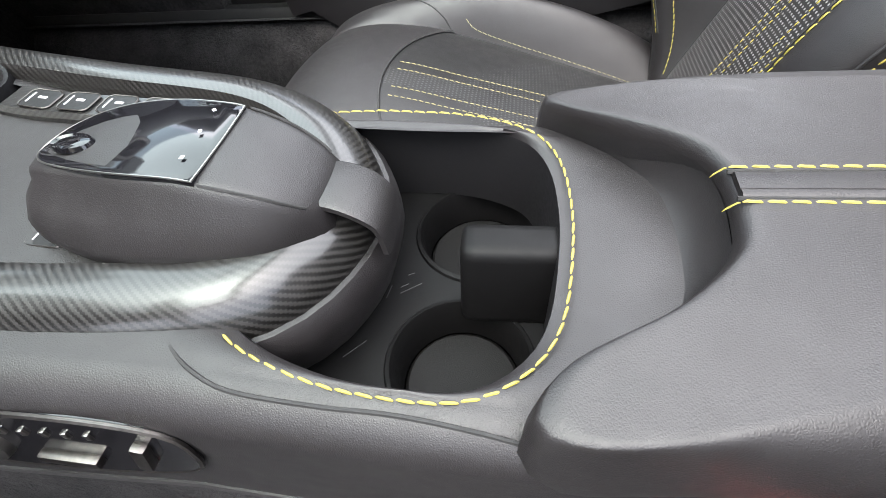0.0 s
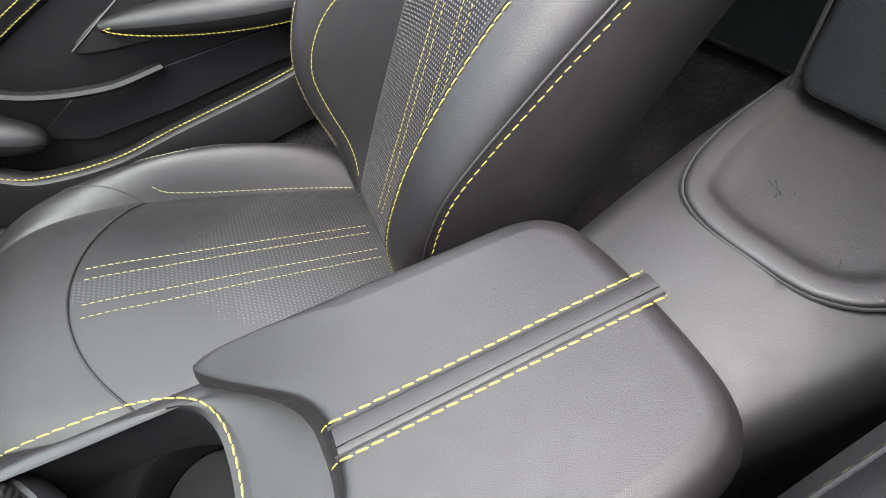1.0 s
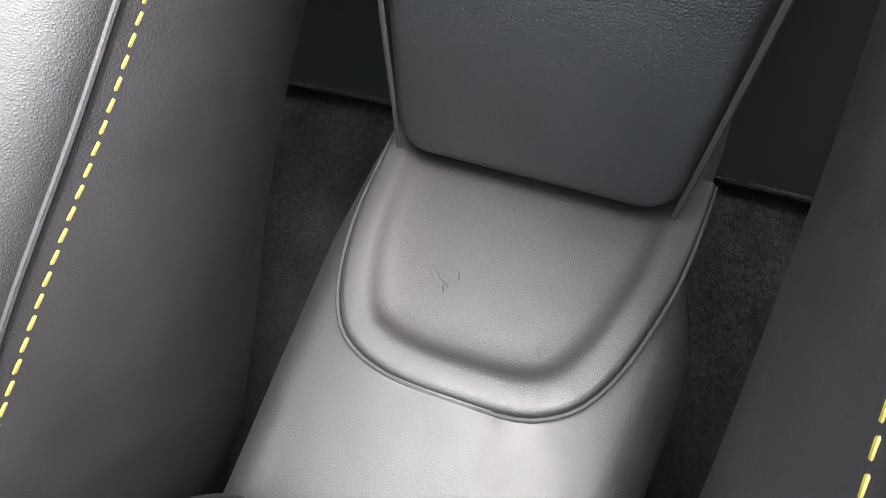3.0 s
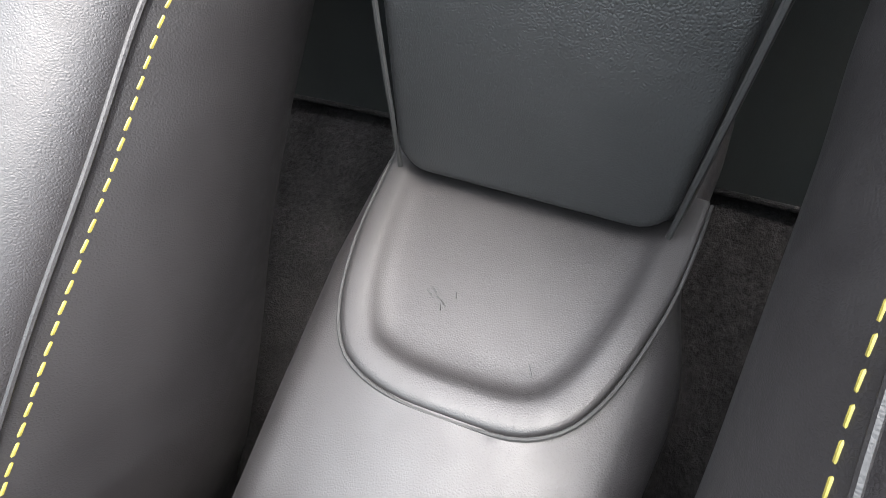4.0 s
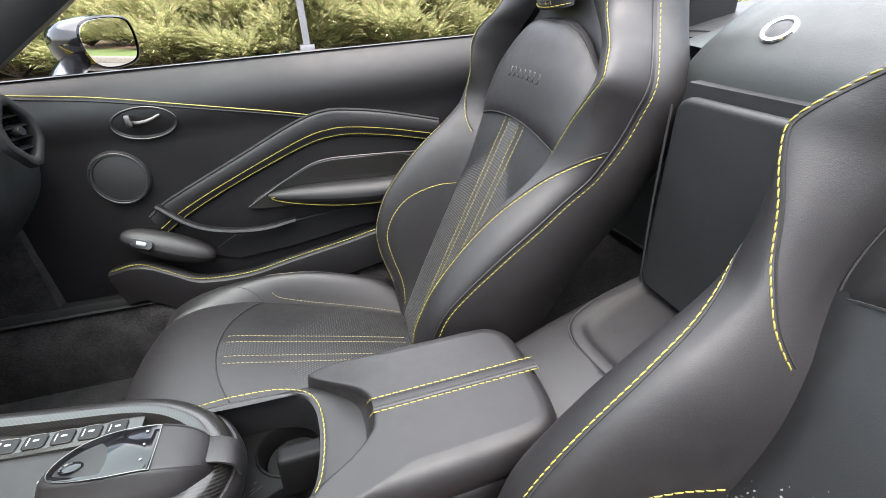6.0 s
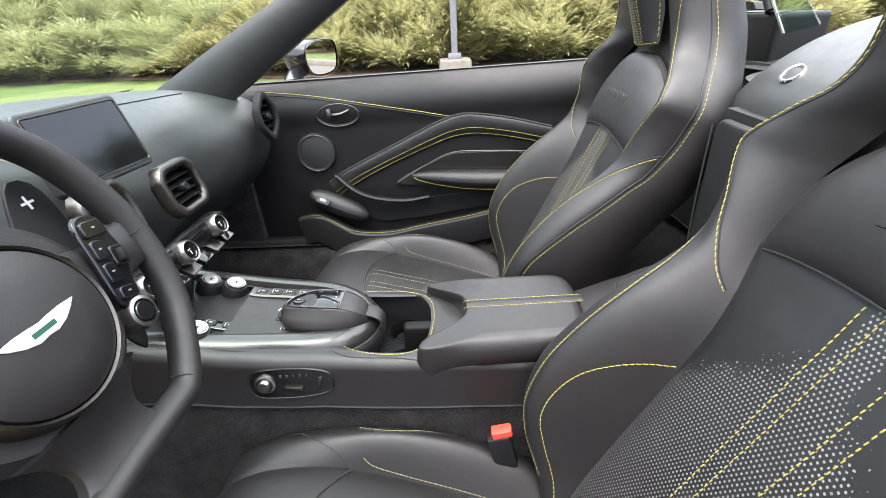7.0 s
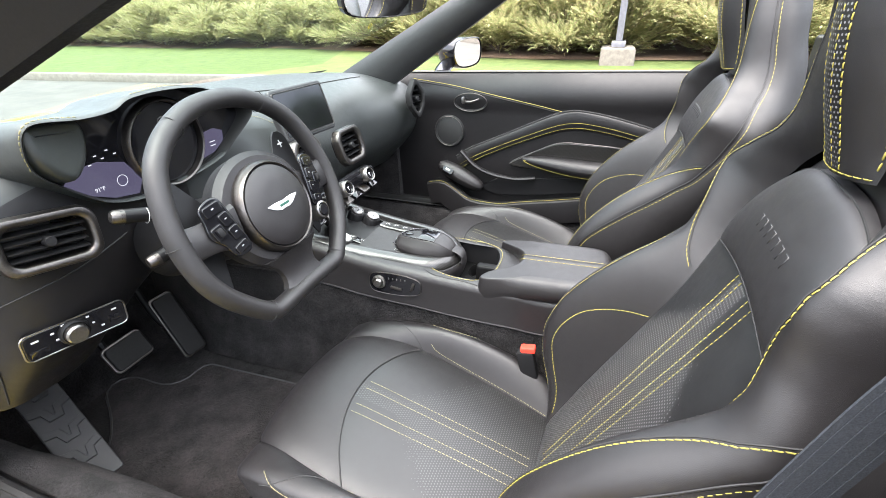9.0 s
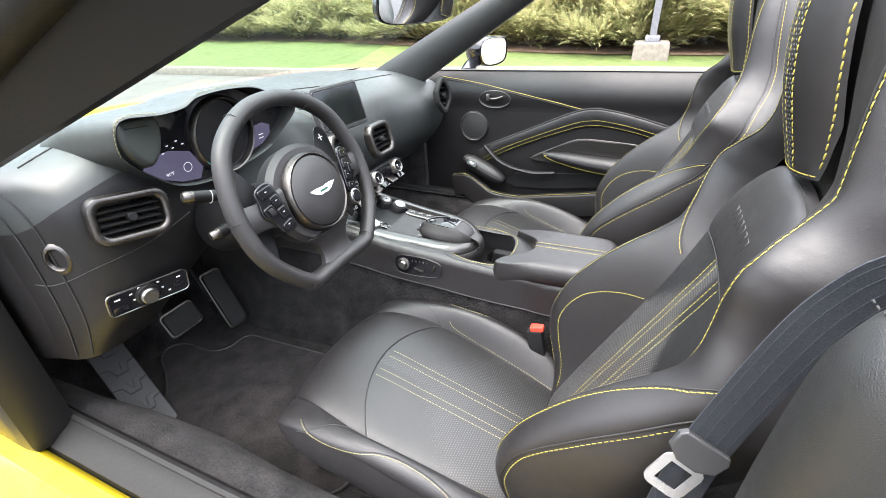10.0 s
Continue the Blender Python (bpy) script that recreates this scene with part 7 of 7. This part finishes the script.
part("paddle_mark", lettering("+", 0.03, wmx @ Matrix.Translation((0.128, 0.085, -0.0305))), WHITE_MARK, wheel, "pale plus sign")
for i in (9, 27, 45, 65, 83, 101):
    c = Vector(rim_pts[i])
    d = (Vector(rim_pts[(i + 1) % 110]) - Vector(rim_pts[i - 1])).normalized()
    part("rim_seam", tube([basis(c, d) @ Vector((0.0178 * math.cos(a), 0.0166 * math.sin(a), 0)) for a in np.linspace(0, 2 * math.pi, 20, False)], 0.0007, 5, True), SEAM, wheel)
for foot, tip in (((-0.470, -0.43, 0.865), (-0.507, -0.552, 0.905)), ((-0.460, -0.44, 0.835), (-0.482, -0.540, 0.828))):
    way = Vector(tip) - Vector(foot)
    stalk = part("stalk", sweep(Geo(), spl([foot, tuple((np.array(foot) + np.array(tip)) / 2 + np.array((-0.004, 0, 0.002))), tip], 12), ring(0.0115, 12), scale=[0.7, 0.72, 0.75, 0.8, 0.86, 0.92, 0.98, 1.0, 1.0, 1.0, 1.0, 1.0, 1.0]), PLASTIC, wheel, "black column stalk")
    part("stalk_tip", disc([(0, 0.012), (0.008, 0.011), (0.0105, 0.007), (0.0118, -0.006)], basis(tip, way, (0, 0, 1)), 20), SATIN_DARK, stalk, "silver stalk end")
    part("stalk_mark", tube([basis(Vector(tip) - way * 0.28, way, (0, 0, 1)) @ Vector((0.0118 * math.cos(a), 0.0118 * math.sin(a), 0)) for a in np.linspace(0, 2 * math.pi, 20, False)], 0.0005, 5, True), WHITE_MARK, stalk)

# ---- pedals and mat ----
def pedal(c, z, x, w, h, label):
    p = root("pedal", (c[0], c[1], 0.21), label, "pedal", "pedals")
    m = basis(c, z, x)
    part("pad", slab(rounded(w, h, 0.012), m, 0.012, 0.003), RUBBER, p, "ribbed black rubber pad")
    part("plate", slab(rounded(w + 0.01, h + 0.01, 0.014), m @ Matrix.Translation((0, 0, -0.004)), 0.006, 0.002), SATIN_DARK, p, "metal pedal plate")
    part("arm", tube(spl([tuple(m @ Vector((0, 0, -0.01))), tuple(m @ Vector((0, 0.03, -0.10))), (c[0] - 0.16, c[1], c[2] + 0.20)], 12), 0.010, 8), PLASTIC, p, "pedal arm")
    return p


pedal((-0.965, -0.388, 0.375), (0.85, 0, 0.5), (0, 1, 0), 0.100, 0.068, "black brake pedal with metal edge")
pedal((-0.95, -0.245, 0.36), (0.88, -0.1, 0.45), (0.1, 1, 0), 0.06, 0.19, "tall black accelerator pedal")
rest = root("foot_rest", (-1.0, -0.60, 0.21), "black patterned aluminium foot rest", "foot rest")
fm = pose(-0.975, -0.585, 0.305, 0, 31, -13)
part("plate", slab(rounded(0.35, 0.088, 0.008), fm, 0.010, 0.003), GREY_PLASTIC, rest)
for i in range(4):
    x = -0.11 + 0.066 * i
    part("tread", sweep(Geo(), [tuple(fm @ Vector(p)) for p in ((x - 0.012, -0.040, 0.0095), (x - 0.004, -0.014, 0.0095), (x + 0.022, -0.006, 0.0095), (x + 0.022, 0.010, 0.0095), (x - 0.002, 0.016, 0.0095), (x - 0.010, 0.040, 0.0095))], [(-0.010, 0), (-0.008, 0.004), (0.008, 0.004), (0.010, 0)], up=tuple(fm.to_3x3() @ Vector((0, 0, 1)))), GREY_PLASTIC, rest)
for x in (-0.13, 0.135):
    part("bolt", disc([(0, 0.004), (0.005, 0.004), (0.007, 0.001), (0.008, 0.0)], fm @ Matrix.Translation((x, -0.028, 0.010)), 16), SATIN, rest)
mat = root("floor_mat", (-0.7, -0.40, 0.21), "black carpet floor mat with stitched edge", "floor mat")
mo2 = spl([(-0.865, -0.61), (-0.885, -0.575), (-0.93, -0.525), (-1.00, -0.475), (-1.075, -0.43), (-1.09, -0.385), (-1.05, -0.355), (-0.95, -0.350), (-0.905, -0.315), (-0.89, -0.245), (-0.80, -0.235), (-0.5, -0.22), (-0.30, -0.22), (-0.28, -0.40), (-0.30, -0.60), (-0.6, -0.62), (-0.80, -0.63)], 90, True)
part("carpet", slab([(x, y) for x, y in mo2], Matrix.Translation((0, 0, 0.211)), 0.009, 0.003), CARPET_MAT, mat)
part("edging", tube([(x, y, 0.219) for x, y in mo2], 0.0034, 6, True), GREY_PLASTIC, mat, "grey edge binding")

# ---- buckle, belt, mirror ----
buckle = root("belt_buckle", (0.063, -0.152, 0.25), "seat belt buckle with red release button", "seat belt buckle")
part("case", rbox((0.063, -0.152, 0.400), (0.040, 0.026, 0.13), 0.008, pose(0, 0, 0, 0, -12, 0)), PLASTIC, buckle, "black plastic case")
part("release_button", rbox((0.056, -0.152, 0.470), (0.034, 0.020, 0.014), 0.004, pose(0, 0, 0, 0, -12, 0)), RED, buckle, "red release button")
copy_thing(buckle, Matrix.Translation((0.05, 0.165, 0.21)))

inner = root("rear_view_mirror", (-0.335, 0.055, 1.15), "frameless rear-view mirror under the windscreen header", "mirror")
im = basis((-0.335, 0.055, 1.178), (0.9, -0.42, -0.1), (0.42, 0.9, 0))
io = spl([(-0.115, 0.012), (-0.095, 0.036), (0.0, 0.042), (0.095, 0.036), (0.115, 0.010), (0.10, -0.028), (0.0, -0.036), (-0.10, -0.028)], 48, True)
part("shell", loft([[im @ Vector((x * k, y * k, z)) for x, y in io] for k, z in ((1.0, 0.003), (1.03, 0.0), (1.0, -0.02), (0.7, -0.04), (0.2, -0.045))], None, False, True), GLOSS, inner, "black mirror shell")
part("glass", slab([(x * 0.985, y * 0.985) for x, y in io], im, 0.004, 0.001), MIRROR, inner, "mirror glass")
part("stem", tube(spl([tuple(im @ Vector((0, 0.01, -0.04))), (-0.40, 0.035, 1.225), (-0.43, 0.03, 1.262)], 10), 0.010, 8), PLASTIC, inner, "mirror stem")


# ---- seat belt and rear quarter trim ----
belt_thing = root("seat_belt", (0.36, -0.63, 0.60), "dark woven seat belt hanging beside the seat with a metal tongue", "seat belt")
bl = spl([(0.52, -0.715, 1.070), (0.455, -0.690, 1.052), (0.412, -0.668, 1.022), (0.390, -0.660, 0.985), (0.373, -0.660, 0.940), (0.354, -0.662, 0.870), (0.337, -0.665, 0.800), (0.323, -0.672, 0.715), (0.312, -0.682, 0.60), (0.305, -0.690, 0.42), (0.305, -0.690, 0.25)], 80)
part("webbing", sweep(Geo(), bl, [(-0.026, -0.0008), (0.026, -0.0008), (0.026, 0.0008), (-0.026, 0.0008)], up=(0.25, -1, 0.1)), WEBBING, belt_thing, "dark ribbed webbing")
for k in (-0.019, -0.007, 0.007, 0.019):
    fr = frames(bl, False, (0.25, -1, 0.1))
    part("rib", tube([bl[i] + fr[i][1] * k + fr[i][2] * 0.0008 for i in range(len(bl))], 0.0005, 5), WEBBING, belt_thing)
tm = basis((0.327, -0.674, 0.792), (0.12, -1, 0.22), (0.83, 0.0, -0.45))
part("tongue_grip", slab([(-0.029, 0.010), (-0.024, 0.017), (0.024, 0.017), (0.029, 0.010), (0.027, -0.008), (0.011, -0.018), (-0.011, -0.018), (-0.027, -0.008)], tm, 0.007, 0.0025), GREY_PLASTIC, belt_thing, "grey plastic tongue grip")
part("tongue", sweep(Geo(), [tuple(tm @ Vector((x, y - 0.036, 0.0045))) for x, y in rounded(0.036, 0.038, 0.006, 3)], [(-0.005, -0.001), (0.005, -0.001), (0.005, 0.001), (-0.005, 0.001)], True, up=tuple(tm.to_3x3() @ Vector((0, 0, 1)))), SILVER, belt_thing, "silver metal belt tongue with a slot")
quarter = root("rear_quarter_trim", (0.55, -0.78, 0.30), "worn black leather trim behind the driver's door opening", "trim panel")


def quarter_ring(z, x0, y0, grow):
    pts = [(x0 + 0.10, y0 + 0.05 - grow), (x0 + 0.03, y0 + 0.040), (x0, y0 + 0.012), (x0 + 0.004, y0 - 0.025), (x0 + 0.03, y0 - 0.05), (x0 + 0.12, y0 - 0.06), (x0 + 0.45, y0 - 0.08), (x0 + 0.45, y0 + 0.08)]
    return [(x, y, z) for x, y in spl([(x, y) for x, y in pts], 40, True)]


QROWS = [(0.30, 0.330), (0.55, 0.325), (0.70, 0.322), (0.80, 0.322), (0.88, 0.324), (0.94, 0.327), (0.98, 0.330), (1.005, 0.334), (1.022, 0.341), (1.036, 0.352), (1.046, 0.368), (1.053, 0.39), (1.057, 0.42), (1.058, 0.47)]
part("panel", loft([quarter_ring(z, x + 0.022, -0.757, 0.0) for z, x in QROWS]), LEATHER_DARK, quarter, "scuffed black leather panel", 70)
for k in (0.0, 0.012, 0.024):
    part("stitching", dashes(spl([(0.394 + k, -0.770, 1.0485 + 0.25 * k), (0.374 + k, -0.750, 1.037 + 0.55 * k), (0.372 + k, -0.727, 1.034 + 0.55 * k)], 24), (-0.5, -0.2, 0.8), 0.005, 0.003, 0.0008), SEAM, quarter, "dark stitching")
# release knob on the end of the dashboard
end = root("dash_end_ring", (-0.70, -0.70, 0.80), "round satin ring set in the end of the dashboard", "trim")
em2 = basis((-0.705, -0.697, 0.815), (0.55, -0.83, 0.05), (0.83, 0.55, 0))
part("ring", disc([(0.0, -0.006), (0.015, -0.006), (0.018, 0.002), (0.021, 0.005), (0.026, 0.004), (0.030, 0.0), (0.031, -0.012)], em2 @ Matrix.Diagonal((0.8, 1.05, 1, 1)), 36), SATIN_DARK, end)
